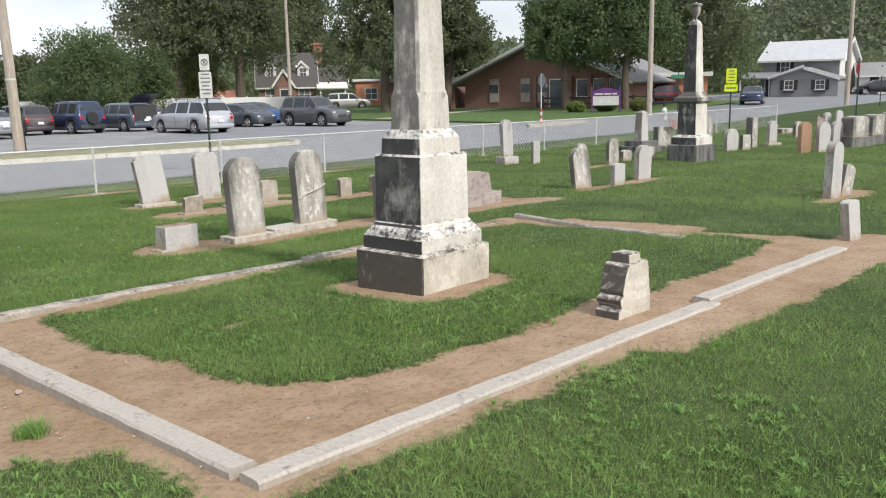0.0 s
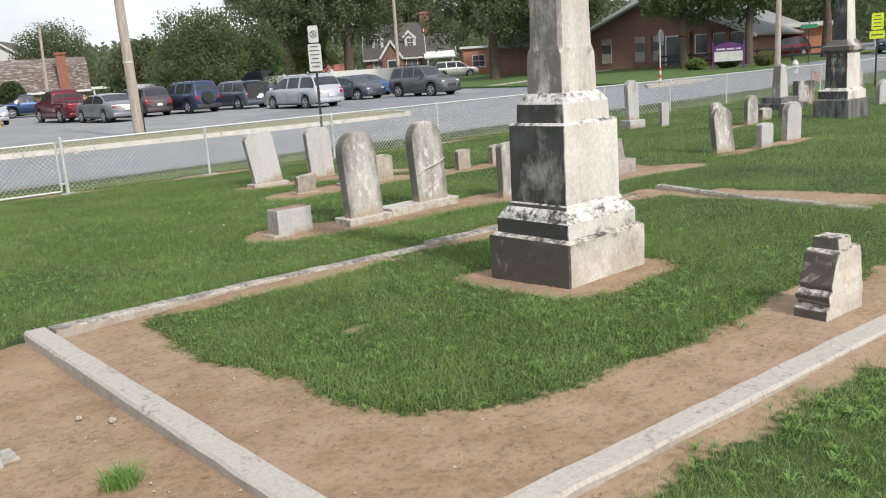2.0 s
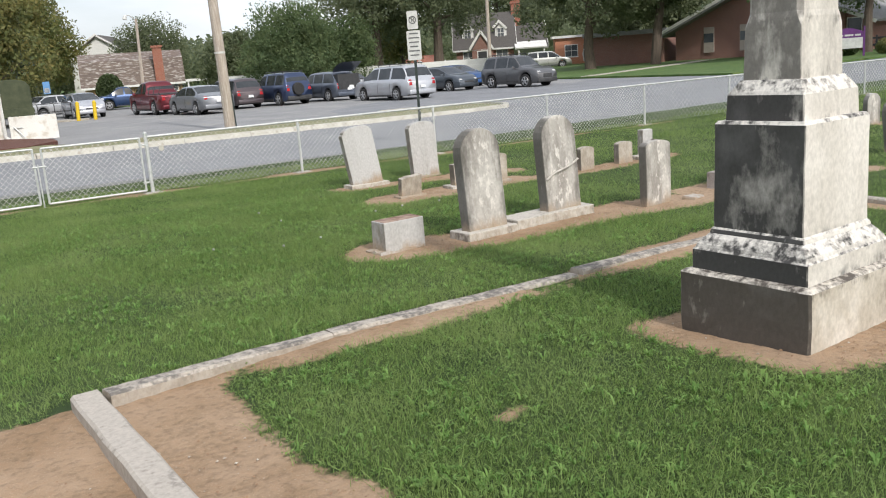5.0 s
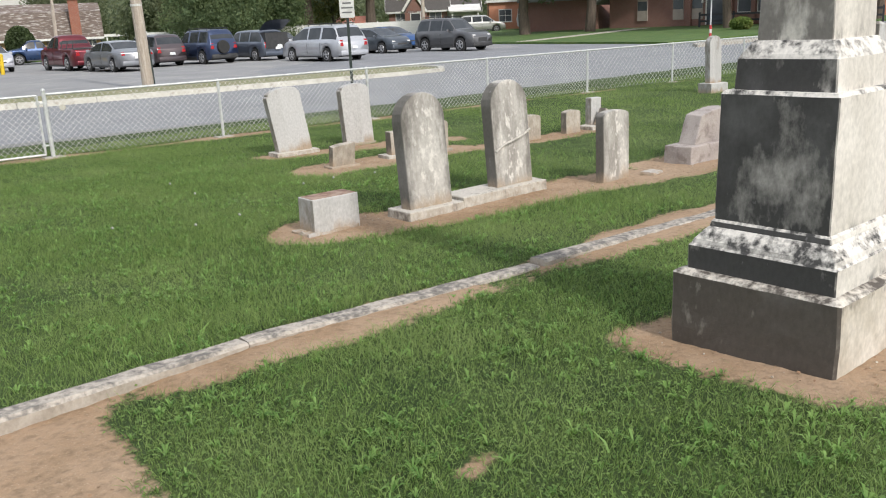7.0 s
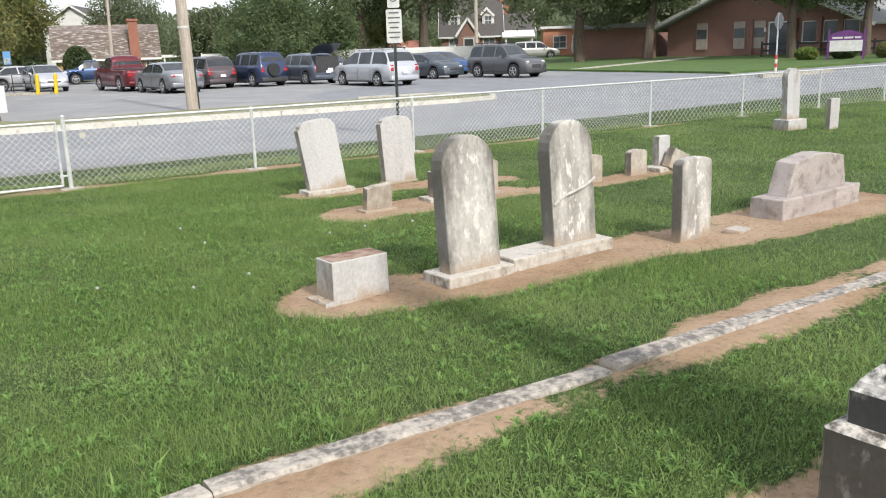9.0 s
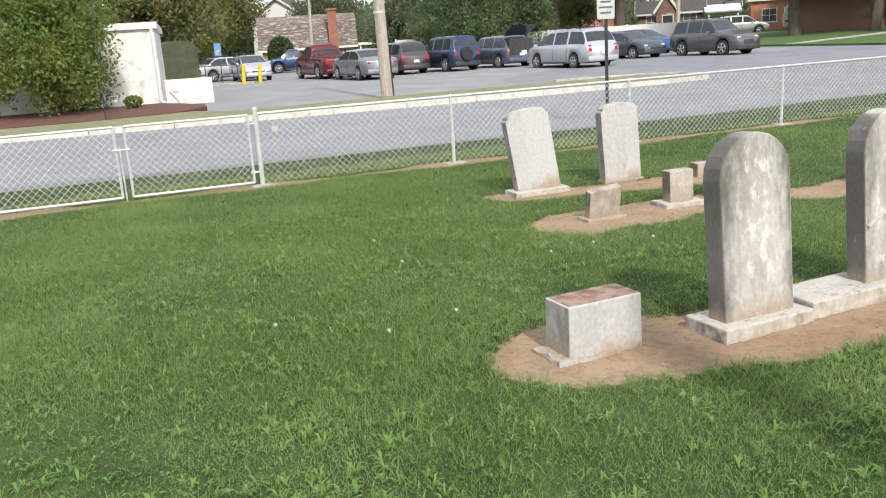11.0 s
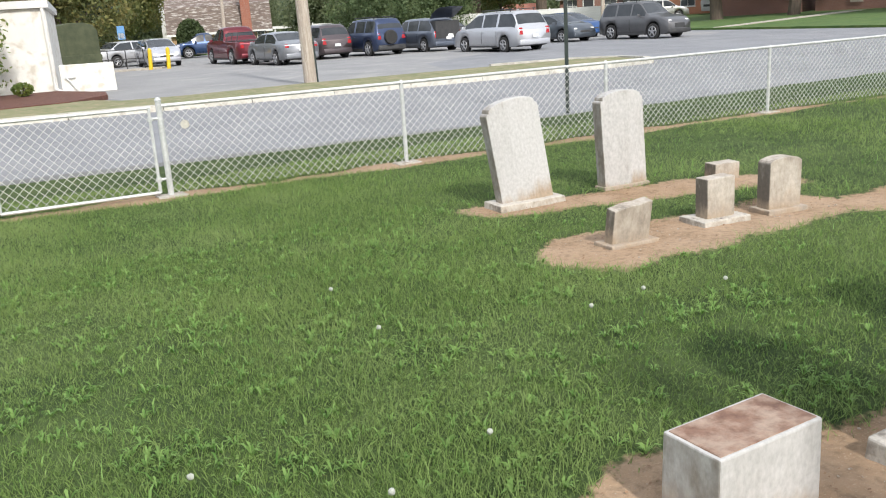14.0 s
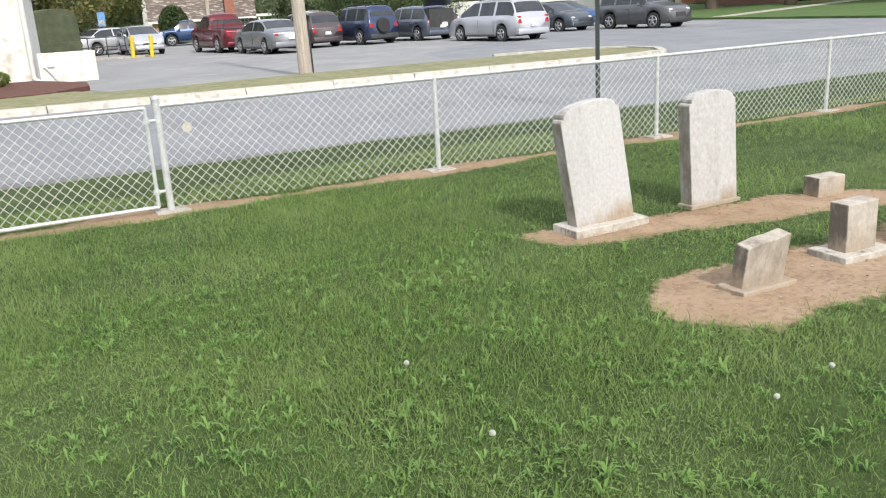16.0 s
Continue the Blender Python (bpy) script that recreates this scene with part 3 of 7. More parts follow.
for x0, x1, dy, z0, z1 in ((-0.74, 1.30, 0, -0.02, -0.03), (1.303, 3.40, 0, -0.03, -0.045), (3.36, 4.9, 0.07, -0.02, -0.03), (4.903, 6.25, 0.07, -0.03, -0.04)):
    kerb_block((x0, near_line(x0) + dy), (x1, near_line(x1) + dy), z0, z1, KERB_W, KERB_STONE, kerb)
for y0, y1, z0, z1 in ((0.19, 2.1, -0.02, -0.038), (2.103, 4.13, -0.038, -0.062)):
    kerb_block((-0.655 + 0.0257 * (y0 - 4), y0), (-0.655 + 0.0257 * (y1 - 4), y1), z0, z1, -KERB_W, KERB_STONE, kerb)
for a, b, z0, z1, w in (((-0.48, 4.0), (0.9, 4.15), -0.06, -0.118, 0.12), ((0.903, 4.15), (2.90, 4.01), -0.118, -0.138, 0.13),
                        ((2.93, 4.00), (4.6, 3.93), -0.105, -0.133, 0.14), ((4.603, 3.93), (6.55, 3.88), -0.133, -0.148, 0.13)):
    kerb_block(a, b, z0, z1, w, KERB_OLD, kerb)
kerb_block((6.68, 3.98), (6.38, 2.5), -0.08, -0.10, -0.11, KERB_OLD, kerb)
kerb_block((6.378, 2.49), (6.13, 1.3), -0.085, -0.06, -0.12, KERB_OLD, kerb)


# the great obelisk
def ring_loft(bm, levels, cx, cy):
    """Stacked rectangles: z, half width in x, half width in y, corner cut."""
    rows = []
    for z, hx, hy, cut in levels:
        cut = max(cut, 0.004)
        pts = [(-hx + cut, -hy), (hx - cut, -hy), (hx, -hy + cut), (hx, hy - cut), (hx - cut, hy), (-hx + cut, hy), (-hx, hy - cut), (-hx, -hy + cut)]
        rows.append([bm.verts.new((cx + x, cy + y, z)) for x, y in pts])
    for p, q in zip(rows[:-1], rows[1:]):
        for i in range(8):
            j = (i + 1) % 8
            bm.faces.new((p[i], p[j], q[j], q[i]))
    bm.faces.new(rows[0][::-1])
    bm.faces.new(rows[-1])


def loft_part(name, levels, material, parent, rough=0.0, cuts=0, label=""):
    bm = bmesh.new()
    ring_loft(bm, levels, 0, 0)
    if rough:
        bmesh.ops.triangulate(bm, faces=[f for f in bm.faces if len(f.verts) > 4])
        if cuts:
            bmesh.ops.subdivide_edges(bm, edges=[e for e in bm.edges if e.calc_length() > 0.09], cuts=cuts, use_grid_fill=True)
        roughen(bm, rough, 0.05)
    return part(name, bm, material, parent, label)


# its marbles carry lichen and a painted shade on the -x faces
monument = thing("obelisk_monument", "tall white marble obelisk blackened by lichen and painted shade on a stepped base", "monument", pose(2.815, 2.27, 0))
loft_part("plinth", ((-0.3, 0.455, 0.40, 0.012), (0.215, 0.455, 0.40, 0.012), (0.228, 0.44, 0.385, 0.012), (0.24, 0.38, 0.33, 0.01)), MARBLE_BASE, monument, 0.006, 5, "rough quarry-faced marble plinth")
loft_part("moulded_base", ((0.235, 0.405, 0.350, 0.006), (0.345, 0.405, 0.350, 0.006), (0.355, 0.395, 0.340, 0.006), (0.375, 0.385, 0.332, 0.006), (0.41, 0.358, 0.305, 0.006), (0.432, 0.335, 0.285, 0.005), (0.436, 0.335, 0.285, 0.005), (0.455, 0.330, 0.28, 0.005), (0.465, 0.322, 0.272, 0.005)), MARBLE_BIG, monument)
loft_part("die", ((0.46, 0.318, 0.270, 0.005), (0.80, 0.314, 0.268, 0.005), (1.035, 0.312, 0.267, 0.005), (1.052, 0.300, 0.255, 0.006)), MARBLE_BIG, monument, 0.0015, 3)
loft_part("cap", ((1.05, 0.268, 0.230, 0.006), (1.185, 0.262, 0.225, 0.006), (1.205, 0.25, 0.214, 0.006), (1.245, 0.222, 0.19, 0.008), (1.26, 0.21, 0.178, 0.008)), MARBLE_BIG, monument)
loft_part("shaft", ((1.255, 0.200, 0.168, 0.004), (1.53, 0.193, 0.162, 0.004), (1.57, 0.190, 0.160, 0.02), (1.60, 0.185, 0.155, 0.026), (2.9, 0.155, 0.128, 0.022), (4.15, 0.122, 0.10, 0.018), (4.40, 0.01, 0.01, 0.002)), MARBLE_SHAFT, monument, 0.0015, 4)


# gravestones
def arch_outline(w, h, kind, n=12):
    """The outline of a tablet, from its left foot clockwise, in x and z."""
    if kind == "round":
        rise = w * 0.46
        top = [(w / 2 * math.cos(a), h - rise + rise * math.sin(a)) for a in np.linspace(math.pi, 0, n)]
    elif kind == "low":
        rise = w * 0.13
        top = [(-w / 2, h - rise)] + [(w / 2 * math.cos(a) * 0.98, h - rise + rise * math.sin(a)) for a in np.linspace(math.pi * 0.94, math.pi * 0.06, n)] + [(w / 2, h - rise)]
    elif kind == "shoulder":
        s, rise = w * 0.055, w * 0.12
        top = [(-w / 2, h - rise - s * 1.1), (-w / 2 + s * 0.5, h - rise - s * 0.6), (-w / 2 + s, h - rise - s * 0.5)]
        top += [((w / 2 - s) * math.cos(a), h - rise + rise * math.sin(a)) for a in np.linspace(math.pi, 0, n)]
        top += [(w / 2 - s, h - rise - s * 0.5), (w / 2 - s * 0.5, h - rise - s * 0.6), (w / 2, h - rise - s * 1.1)]
    elif kind == "broken":
        top = [(-w / 2, h * 0.86), (-w * 0.2, h * 0.93), (w * 0.15, h * 0.95), (w / 2, h)]
    else:
        top = [(-w / 2, h), (w / 2, h)]
    return [(-w / 2, -0.12)] + top + [(w / 2, -0.12)]


def tablet(bm, w, h, t, kind, taper=0.0, rough=0.0):
    out = [(x * (1 - taper * max(z, 0) / h), z) for x, z in arch_outline(w, h, kind)]
    prism(bm, out, 0, t)
    soften(bm, 0.007, 2, 35)
    if rough:
        bmesh.ops.triangulate(bm, faces=[f for f in bm.faces if len(f.verts) > 4])
        roughen(bm, rough, 0.06, 1)


def headstone(x, y, w, h, t, kind, material, label, rz=0.0, side=0.0, back=0.0, base=None, base_mat=None, rough=0.0, taper=0.0, group="", z=None):
    """A stone whose front left foot stands at x, y; side and back are its lean in degrees; base is (width, depth, height)."""
    zz = gz(x, y) if z is None else z
    th = thing("headstone", label, "gravestone", pose(x, y, zz, 0, 0, rz) @ pose(w / 2, 0, 0), group)
    up = 0.0
    if base:
        bm = bmesh.new()
        bw, bd, bh = base
        box(bm, -bw / 2, bw / 2, t / 2 - bd / 2, t / 2 + bd / 2, -0.15, bh, 0.012)
        soften(bm, 0.008, 2)
        roughen(bm, 0.006, 0.06, 2)
        part("base", bm, base_mat or material, th)
        up = bh
    bm = bmesh.new()
    tablet(bm, w, h - up, t, kind, taper, rough)
    ob = part("tablet", bm, material, th)
    ob.matrix_basis = pose(0, 0, up - 0.004, -back, side, 0)
    return th


# the two round-topped stones share one long base
low = thing("marble_plinth", "long low cracked marble base under two round-topped gravestones", "plinth", pose(3.42, 5.99, gz(4, 6)))
for a, b, h, dy in ((0.0, 0.64, 0.07, 0.0), (0.643, 1.76, 0.095, 0.02)):
    bm = bmesh.new()
    box(bm, a, b, dy, dy + 0.34, -0.15, h, 0.01)
    soften(bm, 0.01, 2)
    roughen(bm, 0.007, 0.07, 3)
    part("base_block", bm, MARBLE_SLAB, low)
headstone(3.50, 6.08, 0.485, 1.00, 0.13, "round", MARBLE_GREY, "round-topped grey marble gravestone streaked pale down its face", side=-1.5, back=3.0, group="round-topped gravestones", z=gz(4, 6) + 0.065)
arch2 = headstone(4.57, 6.10, 0.485, 1.00, 0.13, "round", MARBLE_GREY, "round-topped grey marble gravestone with a crack across it", side=-1.0, back=3.5, group="round-topped gravestones", z=gz(4, 6) + 0.09)
CRACK = mat("mortar", (0.50, 0.47, 0.42), (0.40, 0.37, 0.33), scale=20, rough=0.9, bump=0.4)
bm = bmesh.new()
pts = [(-0.235, 0.34), (-0.12, 0.40), (0.02, 0.43), (0.13, 0.46), (0.228, 0.51)]
for (xa, za), (xb, zb) in zip(pts[:-1], pts[1:]):
    v = [bm.verts.new(c) for c in ((xa, -0.002, za - 0.004), (xb, -0.002, zb - 0.004), (xb, -0.002, zb + 0.004), (xa, -0.002, za + 0.004),
                                   (xa, 0.02, za - 0.012), (xb, 0.02, zb - 0.012), (xb, 0.02, zb + 0.010), (xa, 0.02, za + 0.010))]
    for f in ((0, 1, 2, 3), (4, 5, 1, 0), (3, 2, 6, 7), (1, 5, 6, 2), (4, 0, 3, 7)):
        bm.faces.new([v[i] for i in f])
crack = part("mended_crack", bm, CRACK, arch2, "pale mortar line mending a crack")
crack.matrix_basis = arch2.children[0].matrix_basis.copy()

# the oblong block
blk = thing("block_gravestone", "low oblong pale marble block, rust-stained on top", "gravestone", pose(2.62, 6.235, gz(2.8, 6.3)))
RUST = stone_mat("rust_stained_marble", (0.34, 0.25, 0.19), (0.22, 0.125, 0.085), (0.11, 0.055, 0.035), cover=0.56, streak=7)
bm = bmesh.new()
box(bm, 0, 0.455, 0, 0.235, -0.1, 0.285, 0.004)
soften(bm, 0.007, 2)
roughen(bm, 0.002, 0.05, 2)
part("block", bm, MARBLE_WHITE, blk)
bm = bmesh.new()
box(bm, 0.012, 0.443, 0.012, 0.223, 0.275, 0.2885, 0.006)
part("top_panel", bm, RUST, blk, "rust-stained worn top face")
bm = bmesh.new()
box(bm, -0.085, 0.44, -0.04, 0.27, -0.1, 0.016, 0.02)
roughen(bm, 0.016, 0.04, 5)
part("footing", bm, MARBLE_WHITE, blk, "broken earthy footing slab")

headstone(5.70, 5.74, 0.41, 0.71, 0.10, "low", MARBLE_GREY, "low-arched weathered gravestone mottled dark and white", side=0.5, back=1, rough=0.003)
bm = bmesh.new()
box(bm, 0, 0.27, 0, 0.15, -0.02, 0.03, 0.008)
roughen(bm, 0.01, 0.06, 2)
frag = part("stone_fragment", bm, MARBLE_WHITE)
frag.matrix_basis = pose(6.28, 5.56, gz(6.3, 5.6), 2, 3, 12)
tagged(frag, "flat broken piece of pale marble on bare earth", "stone fragment")

# granite family stone
gr = thing("granite_monument", "rough pinkish-grey granite slant monument on a wide base", "gravestone", pose(7.05, 5.62, gz(7.3, 5.7), 0, 0, 0))
bm = bmesh.new()
box(bm, 0, 1.42, 0, 0.36, -0.15, 0.19, 0.008)
soften(bm, 0.012, 2)
roughen(bm, 0.008, 0.05, 4)
part("base", bm, GRANITE, gr, "rock-faced granite base")
bm = bmesh.new()
top = [(0.17, 0.185), (0.30, 0.50)] + [(0.30 + 0.86 * i / 8, 0.50 + 0.055 * math.sin(math.pi * i / 8)) for i in range(1, 8)] + [(1.16, 0.50), (1.24, 0.185)]
prism(bm, top, 0.07, 0.29)
soften(bm, 0.012, 2)
bmesh.ops.triangulate(bm, faces=[f for f in bm.faces if len(f.verts) > 4])
roughen(bm, 0.008, 0.05, 2)
part("die", bm, GRANITE, gr)

# broken carved stone inside the near kerb
rub = thing("broken_pedestal", "broken marble pedestal with a moulded side, standing on end", "gravestone", pose(2.52, 0.13, -0.075, 0, 1.5, -3))
bm = bmesh.new()
prof = [(0.0, -0.05), (0.0, 0.07), (0.035, 0.085), (0.045, 0.10), (0.02, 0.125), (0.012, 0.15), (0.02, 0.165), (0.06, 0.18), (0.05, 0.20), (0.05, 0.215), (0.10, 0.39),
        (0.13, 0.405), (0.37, 0.415), (0.395, 0.36), (0.405, 0.25), (0.43, 0.14), (0.435, -0.05)]
prism(bm, prof, 0, 0.20)
soften(bm, 0.006, 2, 40)
bmesh.ops.triangulate(bm, faces=[f for f in bm.faces if len(f.verts) > 4])
roughen(bm, 0.006, 0.04, 2)
part("body", bm, MARBLE_BASE, rub)
bm = bmesh.new()
box(bm, 0.15, 0.32, 0.02, 0.19, 0.40, 0.475, 0.012)
soften(bm, 0.008, 2)
roughen(bm, 0.004, 0.05, 2)
part("tenon", bm, MARBLE_BASE, rub, "square stone knob on top")

# low tapered marker outside the side kerb
mk = thing("marker_stone", "low tapered white marble marker standing in bare earth", "gravestone", pose(-1.33, 2.06, gz(-1.4, 2.1)))
bm = bmesh.new()
box(bm, -0.36, 0.0, 0.0, 0.24, -0.1, 0.27, 0.022)
soften(bm, 0.008, 2)
roughen(bm, 0.003, 0.06, 2)
part("block", bm, MARBLE_WHITE, mk)
bm = bmesh.new()
box(bm, -0.40, 0.09, 0.03, 0.20, -0.08, 0.012, 0.02)
roughen(bm, 0.010, 0.05, 3)
part("footing", bm, MARBLE_WHITE, mk, "broken pale footing slab")
for px, py, pr in ((-0.90, 2.38, 0.017), (-0.80, 2.19, 0.022)):
    bm = bmesh.new()
    bmesh.ops.create_icosphere(bm, subdivisions=2, radius=pr)
    for v in bm.verts:
        v.co.z *= 0.7
    roughen(bm, pr * 0.35, pr)
    stone = part("loose_stone", bm, PEBBLE, None)
    stone.matrix_basis = pose(px, py, gz(px, py) + pr * 0.4)
    tagged(stone, "small pale loose stone on bare earth", "stone", "loose stones")

# footstones
headstone(4.58, 8.90, 0.31, 0.29, 0.09, "broken", MARBLE_DIRTY, "small broken earth-stained footstone with a slanting top", rz=-4, back=-8, base=(0.42, 0.22, 0.02), rough=0.004, group="footstones")
headstone(5.47, 8.90, 0.25, 0.33, 0.13, "flat", MARBLE_DIRTY, "small square footstone on a cracked white base", rz=-6, side=-1, base=(0.44, 0.30, 0.04), base_mat=MARBLE_SLAB, group="footstones")
headstone(6.02, 8.82, 0.30, 0.41, 0.13, "low", MARBLE_DIRTY, "small low-arched earth-stained footstone", rz=-8, base=(0.40, 0.24, 0.03), group="footstones")
headstone(6.72, 9.96, 0.27, 0.15, 0.15, "flat", MARBLE_DIRTY, "short square stump of a footstone", rz=-8, group="footstones")
headstone(7.50, 8.50, 0.26, 0.34, 0.10, "low", MARBLE_DIRTY, "small rounded earth-stained footstone", rz=-5, group="footstones")
headstone(8.28, 8.47, 0.29, 0.33, 0.11, "low", MARBLE_DIRTY, "small rounded earth-stained footstone", rz=-4, group="footstones")
brk = thing("toppled_footstone", "broken footstone tilted over its white base slab", "gravestone", pose(8.78, 8.40, gz(9, 8.4)))
for nm, b, ps, mt in (("slab", (0, 0.56, 0, 0.30, -0.06, 0.05), pose(0, 0, 0), MARBLE_SLAB), ("stump", (0.14, 0.38, 0.1, 0.22, 0, 0.42), pose(0.02, 0.06, 0.02), MARBLE_WHITE),
                      ("tilted_piece", (0, 0.30, 0, 0.14, 0, 0.27), pose(0.14, -0.02, 0.055, 0, 24, -8), MARBLE_DIRTY)):
    bm = bmesh.new()
    box(bm, *b, 0.005)
    soften(bm, 0.01, 2)
    roughen(bm, 0.004, 0.06, 1)
    part(nm, bm, mt, brk).matrix_basis = ps

# the two white stones by the fence
headstone(4.75, 10.42, 0.50, 0.90, 0.11, "shoulder", MARBLE_WHITE, "white marble gravestone with cut shoulders, leaning on a low base", rz=-3, side=-8, back=2.5, base=(0.66, 0.30, 0.045), base_mat=MARBLE_SLAB, group="white shouldered gravestones")
headstone(5.80, 10.36, 0.455, 0.86, 0.12, "shoulder", MARBLE_WHITE, "white marble gravestone with cut shoulders, upright in bare earth", rz=-4, side=-3.0, back=1, base=(0.52, 0.18, 0.03), base_mat=MARBLE_DIRTY, group="white shouldered gravestones")

# stones across the yard
FAR = "gravestones across the yard"
headstone(10.55, 5.50, 0.42, 0.76, 0.11, "round", MARBLE_GREY, "grey round-topped gravestone leaning on bare earth", rz=-12, side=-4, back=4, group=FAR)
headstone(11.22, 5.08, 0.30, 0.42, 0.12, "low", MARBLE_WHITE, "short white low-arched gravestone", rz=-10, group=FAR)
headstone(12.55, 5.30, 0.40, 0.68, 0.12, "round", MARBLE_WHITE, "white round-topped gravestone streaked grey", rz=-10, side=1, group=FAR)
headstone(15.40, 7.60, 0.36, 0.64, 0.10, "round", MARBLE_GREY, "slim round-topped grey gravestone", rz=-10, group=FAR)
headstone(14.20, 7.75, 0.36, 0.58, 0.10, "round", MARBLE_GREY, "grey round-topped gravestone half hidden by another", rz=-10, group=FAR)
headstone(14.42, 10.02, 0.34, 1.12, 0.13, "round", MARBLE_WHITE, "tall slim white gravestone on a white block base", rz=-8, side=-3, base=(0.52, 0.36, 0.19), group=FAR)
headstone(14.90, 9.46, 0.24, 0.56, 0.10, "flat", MARBLE_WHITE, "narrow flat-topped white footstone", rz=-10, group=FAR)
headstone(10.30, 1.00, 0.32, 0.83, 0.13, "round", MARBLE_WHITE, "tall thin round-topped white gravestone", rz=-8, side=2, group=FAR)
headstone(10.75, 0.98, 0.36, 0.47, 0.12, "low", MARBLE_GREY, "short gravestone tilted well over to one side", rz=-6, side=19, group=FAR)
headstone(6.72, -0.26, 0.23, 0.44, 0.10, "low", MARBLE_WHITE, "small leaning gravestone at the end of the kerb", rz=-12, side=-3, back=5, rough=0.003, group=FAR)
headstone(19.95, 7.30, 0.42, 1.0, 0.14, "round", MARBLE_GREY, "tall grey gravestone with a domed top", rz=-20, group=FAR)
headstone(20.95, 6.98, 0.46, 0.63, 0.14, "round", MARBLE_WHITE, "white round-topped gravestone beside a short one", rz=-20, group=FAR)
headstone(21.45, 6.72, 0.32, 0.44, 0.12, "flat", MARBLE_GREY, "short flat-topped grey gravestone", rz=-20, group=FAR)
headstone(22.65, 6.92, 0.24, 0.90, 0.24, "flat", MARBLE_GREY, "narrow square grey stone post", rz=-20, group=FAR)
headstone(23.70, 6.78, 0.34, 0.76, 0.12, "round", MARBLE_WHITE, "slim white gravestone on a low base", rz=-20, base=(0.6, 0.3, 0.08), group=FAR)
headstone(28.2, 7.5, 0.40, 0.56, 0.14, "round", MARBLE_GREY, "grey gravestone far across the yard", rz=-20, group=FAR)
headstone(20.25, 4.70, 0.36, 0.82, 0.14, "round", BROWN_STONE, "brown sandstone round-topped gravestone", rz=-25, group=FAR)
headstone(20.55, 4.35, 0.40, 0.78, 0.14, "round", MARBLE_WHITE, "white round-topped gravestone beside a brown one", rz=-25, group=FAR)
headstone(22.60, 4.60, 0.40, 0.74, 0.14, "round", MARBLE_WHITE, "white round-topped gravestone near block stones", rz=-25, group=FAR)
for i, (x, y) in enumerate(((22.8, 4.15), (24.0, 3.95), (25.9, 3.95))):
    headstone(x, y, 0.62, 0.86, 0.42, "low", MARBLE_GREY, "stout grey block gravestone on a dark base", rz=-25, base=(0.82, 0.6, 0.28), base_mat=DARK_STONE, group="stout block gravestones")
headstone(36.0, 8.9, 0.4, 0.62, 0.12, "round", MARBLE_WHITE, "small white gravestone by the far fence", rz=-25, group=FAR)
headstone(36.1, 8.45, 0.4, 0.70, 0.12, "round", MARBLE_WHITE, "small white gravestone by the far fence", rz=-25, group=FAR)
headstone(16.55, 7.85, 0.3, 0.28, 0.14, "low", MARBLE_GREY, "short grey footstone near a dark obelisk", rz=-15, group=FAR)
headstone(17.0, 7.45, 0.34, 0.34, 0.3, "flat", MARBLE_GREY, "short grey block beside a dark obelisk", rz=-15, group=FAR)
headstone(30.4, 8.75, 1.0, 0.18, 0.5, "flat", MARBLE_GREY, "low flat grey ledger stone", rz=-15, group=FAR)
flagstone = headstone(21.1, 9.2, 0.6, 0.66, 0.2, "flat", MARBLE_GREY, "grey gravestone with a small flag beside it", rz=-20, group=FAR)
CLOTH = mat("flag_cloth", (0.62, 0.58, 0.58), (0.5, 0.25, 0.25), scale=30, rough=0.9, bump=0.1)
for x, y in ((21.2, 8.95), (21.9, 4.9)):
    fl = thing("grave_flag", "small faded striped flag on a thin stick", "flag", pose(x, y, gz(x, y), 0, 6, -20))
    bm = bmesh.new()
    tube(bm, (0, 0, -0.1), (0, 0, 0.98), 0.008, n=6)
    part("stick", bm, DRY, fl)
    bm = bmesh.new()
    g = [[bm.verts.new((0.008 + 0.33 * i / 6, 0.03 * math.sin(i * 1.1), 0.96 - 0.24 * j / 3 - 0.02 * i)) for i in range(7)] for j in range(4)]
    for j in range(3):
        for i in range(6):
            bm.faces.new((g[j][i], g[j][i + 1], g[j + 1][i + 1], g[j + 1][i]))
    bmesh.ops.solidify(bm, geom=bm.faces[:], thickness=0.004)
    part("flag_cloth", bm, CLOTH, fl)

# the second obelisk with its urn
ob2 = thing("urn_obelisk", "white marble obelisk with an urn on a blackened stepped base", "monument", pose(17.45, 6.45, gz(17, 6.4), 0, 0, -8))
loft_part("plinth", ((-0.2, 0.56, 0.56, 0.01), (0.36, 0.56, 0.56, 0.01), (0.38, 0.53, 0.53, 0.01)), DARK_STONE, ob2)
loft_part("step", ((0.37, 0.47, 0.47, 0.01), (0.54, 0.47, 0.47, 0.01), (0.60, 0.36, 0.36, 0.01)), MARBLE_BIG, ob2)
loft_part("die", ((0.59, 0.345, 0.345, 0.01), (1.30, 0.325, 0.325, 0.01)), MARBLE_BIG, ob2)
loft_part("cornice", ((1.29, 0.33, 0.33, 0.01), (1.34, 0.43, 0.43, 0.01), (1.42, 0.44, 0.44, 0.01), (1.45, 0.34, 0.34, 0.01), (1.55, 0.26, 0.26, 0.01)), MARBLE_GREY, ob2)
loft_part("shaft", ((1.54, 0.235, 0.235, 0.008), (3.0, 0.155, 0.155, 0.008), (3.06, 0.13, 0.13, 0.01), (3.12, 0.05, 0.05, 0.01)), MARBLE_BIG, ob2)
bm = bmesh.new()
